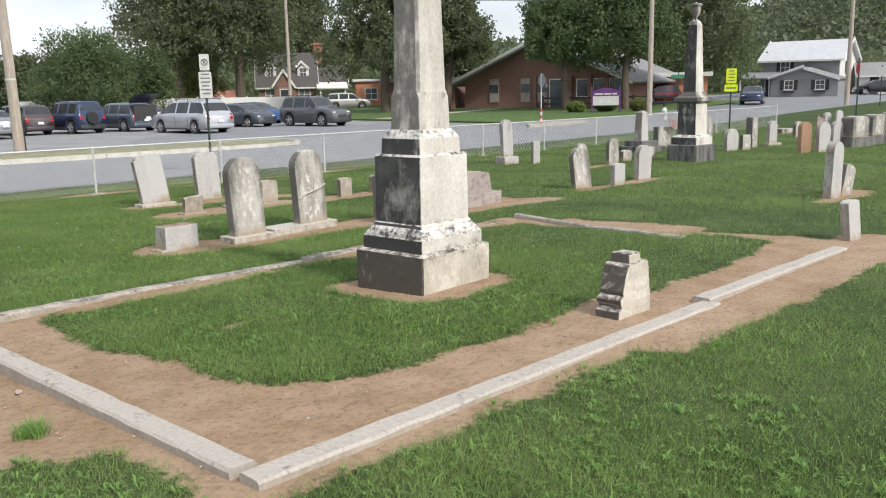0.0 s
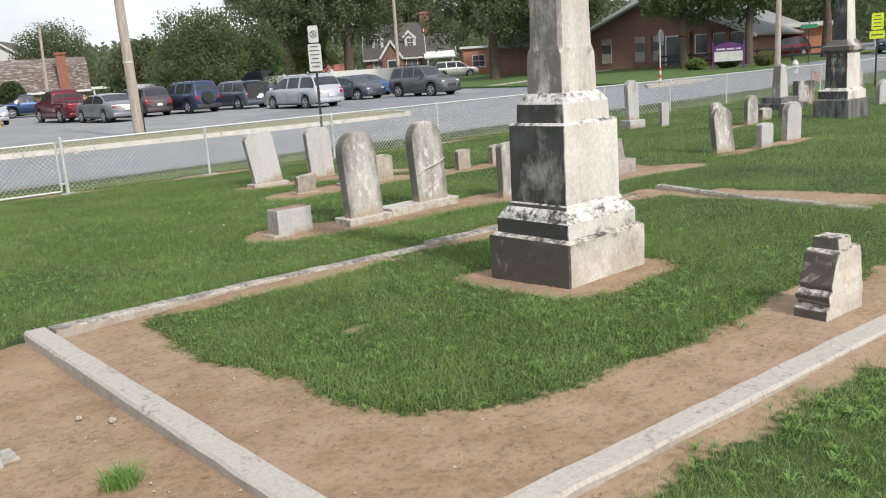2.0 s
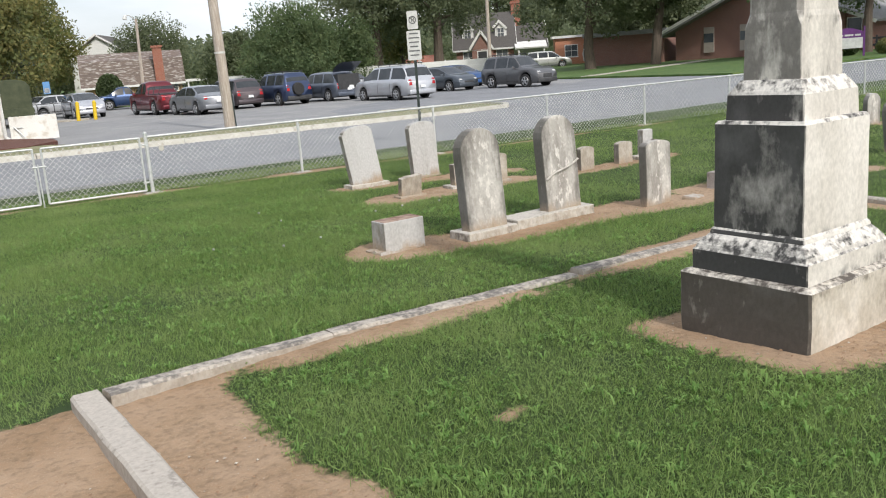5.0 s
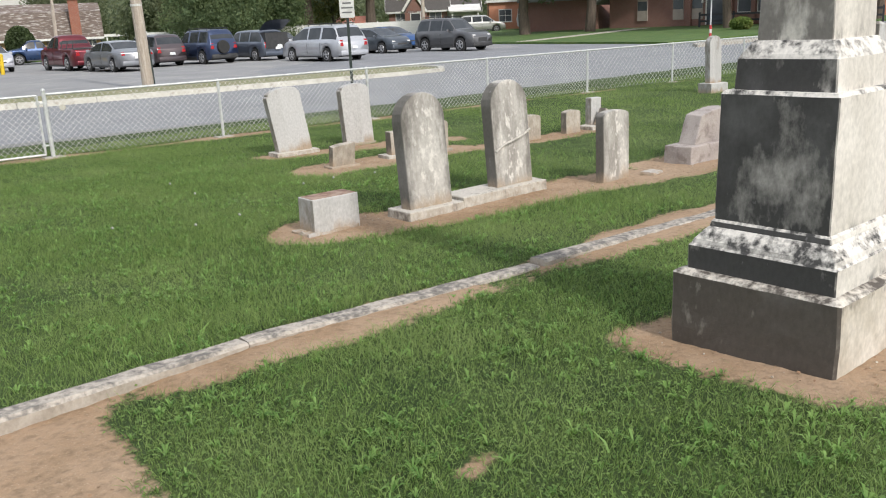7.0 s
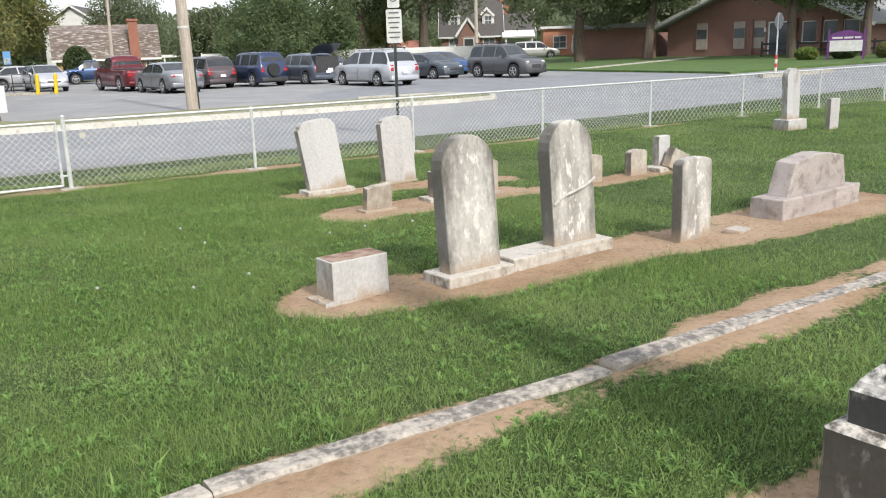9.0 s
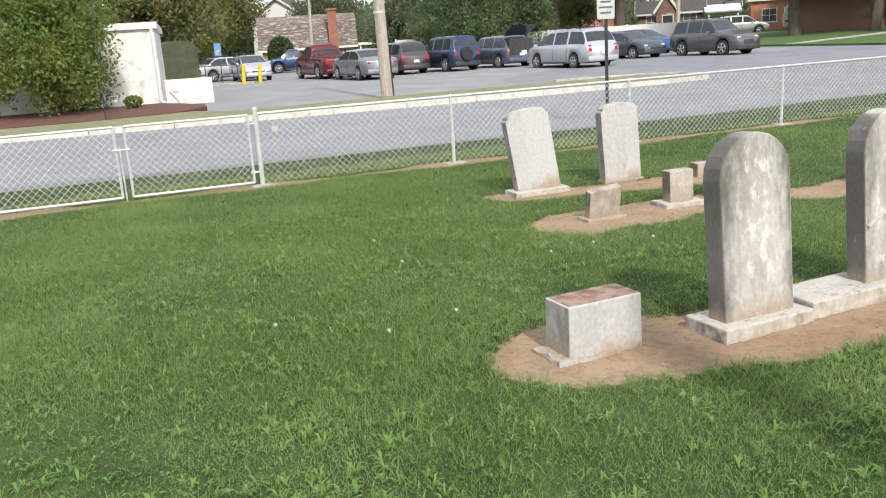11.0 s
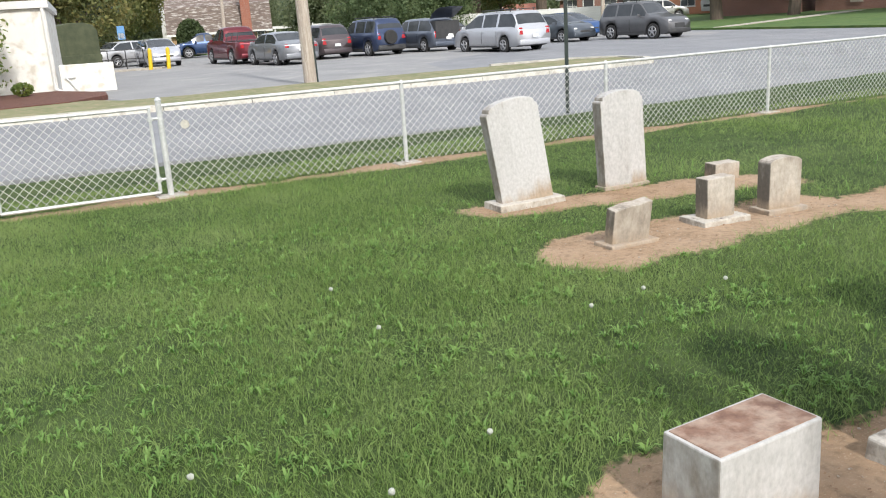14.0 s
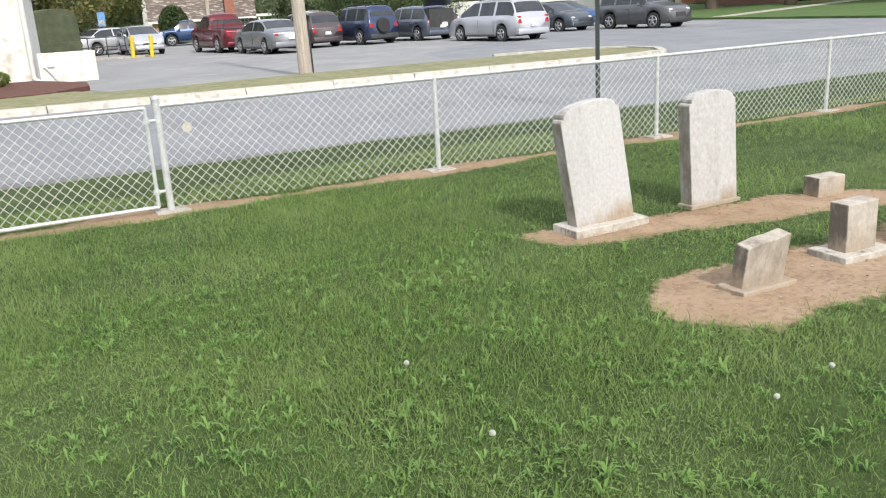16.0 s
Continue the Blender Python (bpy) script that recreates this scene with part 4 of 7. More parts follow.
prof = [(0.05, 3.11), (0.04, 3.16), (0.12, 3.22), (0.15, 3.32), (0.13, 3.40), (0.19, 3.42), (0.19, 3.45), (0.06, 3.47), (0.01, 3.49)]
rows = [[bm.verts.new((r * math.cos(a), r * math.sin(a), z)) for a in np.linspace(0, 2 * math.pi, 14, endpoint=False)] for r, z in prof]
for p, q in zip(rows[:-1], rows[1:]):
    for i in range(14):
        bm.faces.new((p[i], p[(i + 1) % 14], q[(i + 1) % 14], q[i]))
bm.faces.new(rows[0][::-1])
bm.faces.new(rows[-1])
part("urn", bm, MARBLE_GREY, ob2, "draped marble urn", smooth=True)
ob2.scale = (0.76, 0.76, 1.10)
pil = thing("pillar_gravestone", "white square pillar gravestone on dark steps", "gravestone", pose(19.85, 9.1, gz(19.8, 9), 0, 0, -15))
loft_part("lower_step", ((-0.2, 0.50, 0.50, 0.01), (0.16, 0.50, 0.50, 0.01)), DARK_STONE, pil)
loft_part("upper_step", ((0.15, 0.34, 0.34, 0.01), (0.32, 0.34, 0.34, 0.01)), DARK_STONE, pil)
loft_part("pillar", ((0.31, 0.15, 0.15, 0.01), (1.12, 0.12, 0.12, 0.01), (1.18, 0.04, 0.04, 0.005)), MARBLE_WHITE, pil)



# chain-link fence
def fence_y(x):
    return 13.42 - 0.07 * (x - 2.7)


FENCE_H = 0.90


def chain_link(bm, x0, x1, y_of, zlo, zhi, pitch=0.085, r=0.0032):
    """Woven wire between x0 and x1: thin bars in both directions, crossing in diamonds."""
    h = zhi - zlo
    xs0 = np.arange(x0 - h, x1, pitch)
    for sgn in (1, -1):
        for a in xs0:
            p, q = (a, zlo), (a + h, zhi)
            if sgn < 0:
                p, q = (a, zhi), (a + h, zlo)
            (ax, az), (bx, bz) = p, q
            if ax < x0:
                t = (x0 - ax) / (bx - ax)
                ax, az = x0, az + t * (bz - az)
            if bx > x1:
                t = (x1 - ax) / (bx - ax)
                bx, bz = x1, az + t * (bz - az)
            if bx - ax < 0.01:
                continue
            oy = 0.003 * sgn
            c = [(-r, -r), (r, -r), (0, r)]
            va = [bm.verts.new((ax + u, y_of(ax) + oy + v, az)) for u, v in c]
            vb = [bm.verts.new((bx + u, y_of(bx) + oy + v, bz)) for u, v in c]
            for i in range(3):
                j = (i + 1) % 3
                bm.faces.new((va[i], va[j], vb[j], vb[i]))


fence = thing("chain_link_fence", "low galvanised chain-link fence on round posts", "fence")
LEFT = [-0.62, -3.3, -6.1, -8.9, -11.7, -14.5, -17.3]
RIGHT = [2.76, 5.36, 8.15, 10.95, 13.78, 16.66, 19.5, 22.3, 25.1, 27.9, 30.7, 33.5, 36.3]
for run in (LEFT[::-1], RIGHT):
    for x in run:
        y, z = fence_y(x), gz(x, fence_y(x))
        r = 0.030 if x in (-0.62, 2.76, 36.3) else 0.023
        top = FENCE_H + (0.055 if r > 0.028 else 0.0)
        bm = bmesh.new()
        tube(bm, (x, y, z - 0.2), (x, y, z + top), r, n=12)
        tube(bm, (x, y, z + top), (x, y, z + top + 0.03), r * 1.25, r * 0.5, n=12)
        post = part("post", bm, GALV, fence, smooth=False)
        bm = bmesh.new()
        box(bm, x - 0.17, x + 0.17, y - 0.13, y + 0.13, z - 0.15, z + 0.012, 0.03)
        roughen(bm, 0.015, 0.1, 2)
        part("footing", bm, CONCRETE, fence, "rough concrete footing")
    for a, b in zip(run[:-1], run[1:]):
        za, zb = gz(a, fence_y(a)), gz(b, fence_y(b))
        bm = bmesh.new()
        tube(bm, (a, fence_y(a), za + FENCE_H), (b, fence_y(b), zb + FENCE_H), 0.019, n=10)
        part("top_rail", bm, GALV, fence)
        bm = bmesh.new()
        chain_link(bm, a, b, fence_y, za + 0.03, za + FENCE_H - 0.005, 0.085 if -9 < a < 12 else 0.13, 0.0032 if a < 14 else 0.0036)
        part("wire_mesh", bm, MESHWIRE, fence)
# a wired-on white tag
bm = bmesh.new()
tube(bm, (2.98, fence_y(2.98) - 0.02, 0.43), (2.98, fence_y(2.98) - 0.026, 0.43), 0.045, n=16)
tagged(part("fence_tag", bm, WHITE_LINE), "small round white tag wired to the fence", "tag")


def gate(x_hinge, x_free, z):
    g = thing("gate", "one leaf of a galvanised chain-link double gate, shut", "gate", None, "gate leaves")
    a, b = min(x_hinge, x_free), max(x_hinge, x_free)
    for nm, p, q in (("left_stile", (a, a), (0, 1)), ("right_stile", (b, b), (0, 1)), ("bottom_rail", (a, b), (0, 0)), ("top_rail", (a, b), (1, 1))):
        bm = bmesh.new()
        tube(bm, (p[0], fence_y(p[0]) - 0.01, z + 0.05 + q[0] * (FENCE_H - 0.06)), (p[1], fence_y(p[1]) - 0.01, z + 0.05 + q[1] * (FENCE_H - 0.06)), 0.0165, n=10)
        part(nm, bm, GALV, g)
    bm = bmesh.new()
    chain_link(bm, a, b, lambda x: fence_y(x) - 0.01, z + 0.06, z + FENCE_H - 0.02)
    part("wire_mesh", bm, MESHWIRE, g)
    for u in (0.18, 0.78):
        bm = bmesh.new()
        s = -1 if x_hinge < x_free else 1
        tube(bm, (x_hinge - 0.02, fence_y(x_hinge) - 0.01, z + u), (x_hinge + s * 0.10, fence_y(x_hinge) - 0.005, z + u), 0.013, n=8)
        tube(bm, (x_hinge, fence_y(x_hinge) - 0.01, z + u - 0.02), (x_hinge, fence_y(x_hinge) - 0.01, z + u + 0.02), 0.028, n=10)
        part("hinge", bm, GALV, g)
    return g


ZG = gz(1, 13.5)
gate(2.66, 1.22, ZG)
left_leaf = gate(-0.52, 1.10, ZG)
bm = bmesh.new()
tube(bm, (1.06, fence_y(1.1) - 0.03, ZG + 0.62), (1.26, fence_y(1.1) - 0.03, ZG + 0.62), 0.012, n=8)
tube(bm, (1.14, fence_y(1.1) - 0.035, ZG + 0.0), (1.14, fence_y(1.1) - 0.035, ZG + 0.66), 0.010, n=8)
part("latch", bm, GALV, left_leaf, "drop-rod gate latch")



# parked cars
def paint(name, col, metal=0.5):
    return mat(name, col, tuple(c * 0.88 for c in col), scale=1.5, rough=0.32, bump=0.0, metal=metal, coat=0.6)


GLASS = mat("car_glass", (0.03, 0.035, 0.04), (0.05, 0.055, 0.06), scale=2, rough=0.09, bump=0.0)
TYRE = mat("tyre_rubber", (0.022, 0.022, 0.022), (0.035, 0.034, 0.033), scale=10, rough=0.85, bump=0.2)
RIM = mat("alloy", (0.45, 0.45, 0.46), (0.3, 0.3, 0.31), scale=10, rough=0.4, bump=0.0, metal=0.7)
TRIM = mat("black_trim", (0.03, 0.03, 0.032), (0.05, 0.05, 0.05), scale=5, rough=0.6, bump=0.1)
RED_LENS = mat("red_lens", (0.45, 0.02, 0.025), (0.32, 0.015, 0.02), scale=8, rough=0.2, bump=0.0)
CLEAR_LENS = mat("clear_lens", (0.72, 0.72, 0.70), (0.55, 0.55, 0.55), scale=8, rough=0.15, bump=0.0)
PLATE = mat("number_plate", (0.75, 0.75, 0.72), (0.6, 0.62, 0.65), scale=9, rough=0.4, bump=0.0)


def wheel(parent, x, y, r, outward):
    bm = bmesh.new()
    tube(bm, (x, y, r), (x, y + 0.20 * outward, r), r, n=24)
    soften(bm, 0.03, 2, 60)
    tyre = part("wheel", bm, TYRE, parent, "black rubber tyre")
    bm = bmesh.new()
    face = y + 0.203 * outward
    rim = [[bm.verts.new((x + rr * math.cos(a), face + d * outward, r + rr * math.sin(a))) for a in np.linspace(0, 2 * math.pi, 20, endpoint=False)]
           for rr, d in ((r * 0.68, 0.0), (r * 0.66, 0.012), (r * 0.57, 0.012), (r * 0.55, -0.006))]
    for p, q in zip(rim[:-1], rim[1:]):
        for i in range(20):
            bm.faces.new((p[i], p[(i + 1) % 20], q[(i + 1) % 20], q[i]))
    for i in range(5):
        a = i * 2 * math.pi / 5 + 0.3
        tube(bm, (x, face + 0.006 * outward, r), (x + r * 0.58 * math.cos(a), face + 0.006 * outward, r + r * 0.58 * math.sin(a)), r * 0.14, r * 0.10, n=6)
    tube(bm, (x, face, r), (x, face + 0.02 * outward, r), r * 0.17, n=10)
    part("rim", bm, RIM, tyre)


def car(label, category, x, y, rz, L, W, H, belt, hood, col, cab, axles=(0.19, 0.79), r=0.33, boot=None, spare=False, hatch_open=False, bed=None, rack=False, name="car", clad=False):
    """A car with its tail at x, y; cab gives the glasshouse as parts of the length: foot at the tail, roof from, roof to, foot at the nose."""
    z = -0.345 + 0.012 * max(x - 30, 0)
    c = thing(name, label, category, pose(x, y, z, 0, 0, rz), "parked cars")
    m = paint(name + "_paint", col)
    ax = [L * a for a in axles]
    x0, x2, x3, x1 = (L * a for a in cab)
    deck = boot or (belt if bed else None)
    top = [(0.0, (deck or belt) - 0.13), (0.05, (deck or belt) - 0.03)]
    if deck:
        top += [(0.12, deck), (x0, deck + 0.02)]
    top += [(x2, H - 0.03), ((x2 + x3) / 2, H), (x3, H - 0.03), (x1, hood + 0.05), (L * 0.5 + x1 * 0.5, hood), (L - 0.22, hood - 0.10), (L - 0.05, hood - 0.24), (L, hood - 0.36)]
    tx, tz = zip(*top)
    fine = np.linspace(0, L, 400)
    k = max(3, int(0.16 / (L / 400)))
    pad = np.pad(np.interp(fine, tx, tz), k, mode="edge")
    roofline = np.convolve(pad, np.ones(2 * k + 1) / (2 * k + 1), "valid")
    st = np.unique(np.round(np.concatenate([np.linspace(0, L, 52), np.linspace(x0, x2, 7), np.linspace(x3, x1, 9)] + [np.linspace(a - r - 0.08, a + r + 0.08, 15) for a in ax]), 3))

    def section(xx):
        t = xx / L
        w = W / 2 * (1 - 0.16 * max(0, (t - 0.84) / 0.16) ** 2.2 - 0.10 * max(0, (0.10 - t) / 0.10) ** 2)
        zb = 0.24 + 0.10 * max(0, (0.06 - t) / 0.06) + 0.06 * max(0, (t - 0.94) / 0.06)
        for a in ax:
            d = (r + 0.075) ** 2 - (xx - a) ** 2
            if d > 0:
                zb = max(zb, r + math.sqrt(d))
        zt = float(np.interp(xx, fine, roofline))
        bl = min(belt, zt - 0.03)
        g = zt - bl
        crease = max(zb + 0.05, zb + 0.5 * (bl - zb))
        return [(0.0, zb), (0.86 * w, zb), (0.975 * w, zb + 0.035), (w, crease), (0.985 * w, bl - 0.09 * min(1, bl - zb)), (0.95 * w, bl), (0.94 * w - 0.03 * g, bl + 0.10 * g),
                (0.92 * w - 0.25 * g, bl + 0.85 * g), (0.86 * w - 0.27 * g, bl + 0.965 * g), (0.45 * w, zt + 0.012), (0.0, zt + 0.018)], g

    rows, heights = [], []
    for xx in st:
        half, g = section(xx)
        rows.append([(xx, -p, q) for p, q in half] + [(xx, p, q) for p, q in half[-2:0:-1]])
        heights.append(g)
    count = len(rows[0])
    side = [(x0 + 0.16 if not bed else x0 + 0.06, x1)]
    cuts = [x2 + (x3 - x2) * f for f in ((0.38, 0.80) if x3 - x2 > 2.0 else (0.52,))]
    groups = {}
    for i in range(len(st) - 1):
        mid, g = (st[i] + st[i + 1]) / 2, min(heights[i], heights[i + 1])
        for j in range(count):
            jj = j if j < 10 else count - 1 - j
            key = "body"
            if jj in (0,):
                key = "underbody"
            elif jj == 6 and g > 0.2 and side[0][0] < mid < side[0][1] - 0.15 and all(abs(mid - q) > 0.055 for q in cuts):
                key = ("side_window", j < 10, sum(mid > q for q in cuts))
            elif jj in (8, 9) and x3 + 0.06 < mid < x1 - 0.05:
                key = "windscreen"
            elif jj in (8, 9) and g > 0.12 and x0 + 0.02 < mid < x2 - 0.05 and not hatch_open:
                key = "rear_window"
            groups.setdefault(key, []).append((i, j))
    for key, quads_of in groups.items():
        bm = bmesh.new()
        made = {}
        def vert(i, j):
            q = (i, j % count)
            if q not in made:
                made[q] = bm.verts.new(rows[q[0]][q[1]])
            return made[q]
        for i, j in quads_of:
            bm.faces.new((vert(i, j), vert(i, j + 1), vert(i + 1, j + 1), vert(i + 1, j)))
        if key == "body":
            for i in (0, len(st) - 1):
                bm.faces.new([vert(i, j) for j in range(count)])
            part("body", bm, m, c, smooth=True)
        elif key == "underbody":
            part("underbody", bm, TRIM, c, smooth=True)
        else:
            part(key if isinstance(key, str) else key[0], bm, GLASS, c, "dark tinted glass", smooth=True)
    for sgn in (-1, 1):
        for a in ax:
            wheel(c, a, sgn * (W / 2 - 0.21), r, sgn)
        zl = (boot - 0.06) if boot else belt + (0.02 if not bed else -0.04)
        bm = bmesh.new()
        box(bm, -0.012, 0.16, sgn * W / 2 * 0.74 - 0.11, sgn * W / 2 * 0.74 + 0.11, zl - (0.17 if boot else 0.30), zl, 0.02)
        soften(bm, 0.03, 2)
        part("tail_light", bm, RED_LENS, c, "red tail light")
        bm = bmesh.new()
        box(bm, L - 0.30, L - 0.03, sgn * W / 2 * 0.66 - 0.15, sgn * W / 2 * 0.66 + 0.13, hood - 0.34, hood - 0.19, 0.03)
        soften(bm, 0.04, 2)
        part("headlight", bm, CLEAR_LENS, c, "clear headlight")
        bm = bmesh.new()
        box(bm, x1 - 0.50, x1 - 0.38, sgn * (W / 2 + 0.07) - 0.10, sgn * (W / 2 + 0.07) + 0.10, belt + 0.0, belt + 0.14, 0.02)
        soften(bm, 0.03, 2)
        part("door_mirror", bm, m, c)
        bm = bmesh.new()
        box(bm, ax[0] + r + 0.12, ax[1] - r - 0.12, sgn * W / 2 * 0.985 - 0.02, sgn * W / 2 * 0.985 + 0.02, 0.24, 0.31 if not clad else 0.40, 0.01)
        part("sill_trim", bm, TRIM, c)
        for f in cuts:
            bm = bmesh.new()
            box(bm, f - 0.006, f + 0.006, sgn * W / 2 - 0.004, sgn * W / 2 + 0.004, 0.40, belt - 0.10)
            part("door_gap", bm, TRIM, c)
            bm = bmesh.new()
            tube(bm, (f - 0.26, sgn * (W / 2 + 0.012), belt - 0.13), (f - 0.10, sgn * (W / 2 + 0.012), belt - 0.13), 0.016, n=6)
            part("door_handle", bm, m, c)
    for nm, xa, xb, za, zb, mt in (("rear_bumper", -0.07, 0.22, 0.30, 0.54, TRIM if clad else m), ("front_bumper", L - 0.24, L + 0.05, 0.28, 0.50, TRIM if clad else m), ("number_plate", -0.085, -0.05, 0.62, 0.76, PLATE), ("grille", L - 0.14, L + 0.015, 0.52, hood - 0.30, TRIM)):
        hw = {"number_plate": 0.16, "grille": 0.36}.get(nm, W / 2 * 0.86)
        bm = bmesh.new()
        box(bm, xa, xb, -hw, hw, za, max(zb, za + 0.08), 0.02)
        soften(bm, 0.05 if "bumper" in nm else 0.01, 2)
        part(nm, bm, mt, c, smooth="bumper" in nm)
    if rack:
        wr = W / 2 * 0.86 - 0.27 * (H - belt)
        for sgn in (-1, 1):
            bm = bmesh.new()
            tube(bm, (x2 + 0.2, sgn * wr, H + 0.06), (x3 - 0.2, sgn * wr, H + 0.06), 0.022, n=6)
            for u in (0.05, 0.5, 0.95):
                xx = x2 + 0.2 + (x3 - x2 - 0.4) * u
                tube(bm, (xx, sgn * wr, H - 0.06), (xx, sgn * wr, H + 0.06), 0.018, n=6)
            part("roof_rail", bm, TRIM, c)
    if spare:
        bm = bmesh.new()
        tube(bm, (0.02, 0.1, 0.90), (-0.2, 0.1, 0.90), 0.34, n=24)
        soften(bm, 0.05, 2, 60)
        part("spare_wheel", bm, TYRE, c, "covered spare wheel on the tailgate")
    if hatch_open:
        bm = bmesh.new()
        g2 = [[bm.verts.new((-1.05 * i / 6, (W / 2 - 0.22 + 0.08 * math.sin(math.pi * i / 6)) * (j / 3 - 1), 0.16 * math.sin(math.pi * 0.55 * i / 6) - 0.03 * (j / 3 - 1) ** 2)) for j in range(7)] for i in range(7)]
        for i in range(6):
            for j in range(6):
                bm.faces.new((g2[i][j], g2[i][j + 1], g2[i + 1][j + 1], g2[i + 1][j]))
        bmesh.ops.solidify(bm, geom=bm.faces[:], thickness=0.06)
        gatep = part("tailgate", bm, m, c, "raised tailgate", smooth=True)
        gatep.matrix_basis = pose(x2 - 0.05, 0, H - 0.02, 0, 20, 0)
        bm = bmesh.new()
        box(bm, -0.03, 0.5, -W / 2 + 0.2, W / 2 - 0.2, 0.66, H - 0.16, 0.02)
        part("cargo_opening", bm, TRIM, c, "dark open boot")
        bm = bmesh.new()
        box(bm, -0.07, 0.2, -0.35, 0.05, 0.66, 0.90, 0.04)
        soften(bm, 0.05, 2)
        part("white_bag", bm, PLATE, c)
    if bed:
        bm = bmesh.new()
        box(bm, 0.10, bed - 0.05, -W / 2 + 0.14, W / 2 - 0.14, belt - 0.1, belt + 0.035)
        part("bed_well", bm, TRIM, c, "open black truck bed")
        for u in (0.35, bed * 0.55, bed - 0.2):
            bm = bmesh.new()
            tube(bm, (u, -W / 2 + 0.12, belt), (u, -W / 2 + 0.27, belt + 0.42), 0.022, n=6)
            tube(bm, (u, -W / 2 + 0.27, belt + 0.42), (u, W / 2 - 0.27, belt + 0.42), 0.022, n=6)
            tube(bm, (u, W / 2 - 0.27, belt + 0.42), (u, W / 2 - 0.12, belt), 0.022, n=6)
            part("bed_bar", bm, TRIM, c)
    return c


car("silver minivan with dark windows parked tail-on", "minivan", 23.3, 34.9, 92.5, 4.95, 1.95, 1.75, 1.02, 0.98, (0.52, 0.53, 0.56), (0.02, 0.10, 0.62, 0.86), (0.20, 0.80), 0.34, rack=True, name="minivan")
car("grey off-road wagon with a roof rack, nose to the road", "car", 31.35, 39.2, -86, 4.5, 1.80, 1.82, 1.08, 1.10, (0.13, 0.13, 0.135), (0.02, 0.06, 0.58, 0.72), (0.19, 0.80), 0.38, rack=True, name="off_road_wagon", clad=True)
car("dark blue off-road car with a spare wheel behind", "car", 20.3, 42.4, 94, 4.4, 1.82, 1.80, 1.08, 1.10, (0.035, 0.055, 0.12), (0.02, 0.06, 0.60, 0.74), (0.19, 0.80), 0.37, spare=True, rack=True, name="off_road_car", clad=True)
car("grey-blue estate with its tailgate raised", "car", 23.0, 41.6, 94, 4.6, 1.84, 1.66, 1.0, 1.0, (0.12, 0.14, 0.18), (0.03, 0.12, 0.62, 0.80), (0.19, 0.80), 0.35, hatch_open=True, name="estate_car")
car("dark grey compact wagon parked tail-on", "car", 17.95, 43.6, 93, 4.5, 1.80, 1.66, 1.0, 1.0, (0.095, 0.075, 0.08), (0.02, 0.08, 0.60, 0.78), (0.19, 0.80), 0.34, name="compact_wagon")
car("silver-grey saloon car parked tail-on", "car", 15.05, 40.9, 92, 4.75, 1.82, 1.46, 0.95, 0.92, (0.24, 0.25, 0.27), (0.14, 0.30, 0.60, 0.82), (0.20, 0.80), 0.33, boot=1.0, name="saloon_car")
car("dark red pickup truck with bars over its bed", "pickup truck", 14.85, 46.4, 92, 5.3, 1.95, 1.84, 1.12, 1.14, (0.15, 0.016, 0.026), (0.42, 0.45, 0.64, 0.78), (0.21, 0.80), 0.38, bed=2.15, name="pickup_truck")
car("pale silver hatchback parked nose-on by yellow bollards", "car", 11.75, 56.0, -90, 4.1, 1.72, 1.48, 0.95, 0.95, (0.50, 0.51, 0.55), (0.03, 0.12, 0.58, 0.82), (0.19, 0.80), 0.31, name="hatchback")
car("dark grey hatchback nose to the road", "car", 29.0, 43.1, -84, 4.2, 1.76, 1.47, 0.93, 0.94, (0.085, 0.10, 0.12), (0.03, 0.12, 0.56, 0.80), (0.19, 0.80), 0.33, name="hatchback")
car("blue saloon car behind the hatchback", "car", 32.6, 46.9, -86, 4.6, 1.78, 1.45, 0.94, 0.92, (0.03, 0.10, 0.28), (0.14, 0.28, 0.60, 0.82), (0.2, 0.8), 0.33, boot=1.0, name="saloon_car")
car("dark saloon car deep in the car park", "car", 28.6, 49.2, 96, 4.6, 1.78, 1.45, 0.94, 0.92, (0.05, 0.045, 0.05), (0.14, 0.28, 0.60, 0.82), (0.2, 0.8), 0.33, boot=1.0, name="saloon_car")
car("dark blue small pickup beyond the car park", "pickup truck", 20.0, 64.6, 172, 4.8, 1.75, 1.62, 1.0, 1.02, (0.02, 0.05, 0.13), (0.42, 0.46, 0.64, 0.78), (0.21, 0.80), 0.36, bed=1.9, name="pickup_truck")
car("white car parked by the railing", "car", 8.9, 57.0, 20, 4.5, 1.78, 1.45, 0.94, 0.92, (0.6, 0.6, 0.6), (0.14, 0.28, 0.60, 0.82), (0.2, 0.8), 0.33, boot=1.0, name="saloon_car")
car("white wagon parked beside the brick house", "car", 57.2, 65.0, -38, 4.6, 1.8, 1.7, 1.0, 1.0, (0.58, 0.58, 0.55), (0.02, 0.08, 0.60, 0.78), (0.19, 0.80), 0.34, name="wagon")
car("dark red minivan parked by the orange wall", "minivan", 69.5, 32.0, 165, 4.9, 1.9, 1.75, 1.02, 0.98, (0.13, 0.012, 0.02), (0.02, 0.10, 0.62, 0.86), (0.2, 0.8), 0.34, name="minivan")
car("dark blue saloon crossing the far asphalt", "car", 70.0, 25.0, 198, 4.6, 1.8, 1.45, 0.94, 0.92, (0.03, 0.045, 0.09), (0.14, 0.28, 0.60, 0.82), (0.2, 0.8), 0.33, boot=1.0, name="saloon_car")
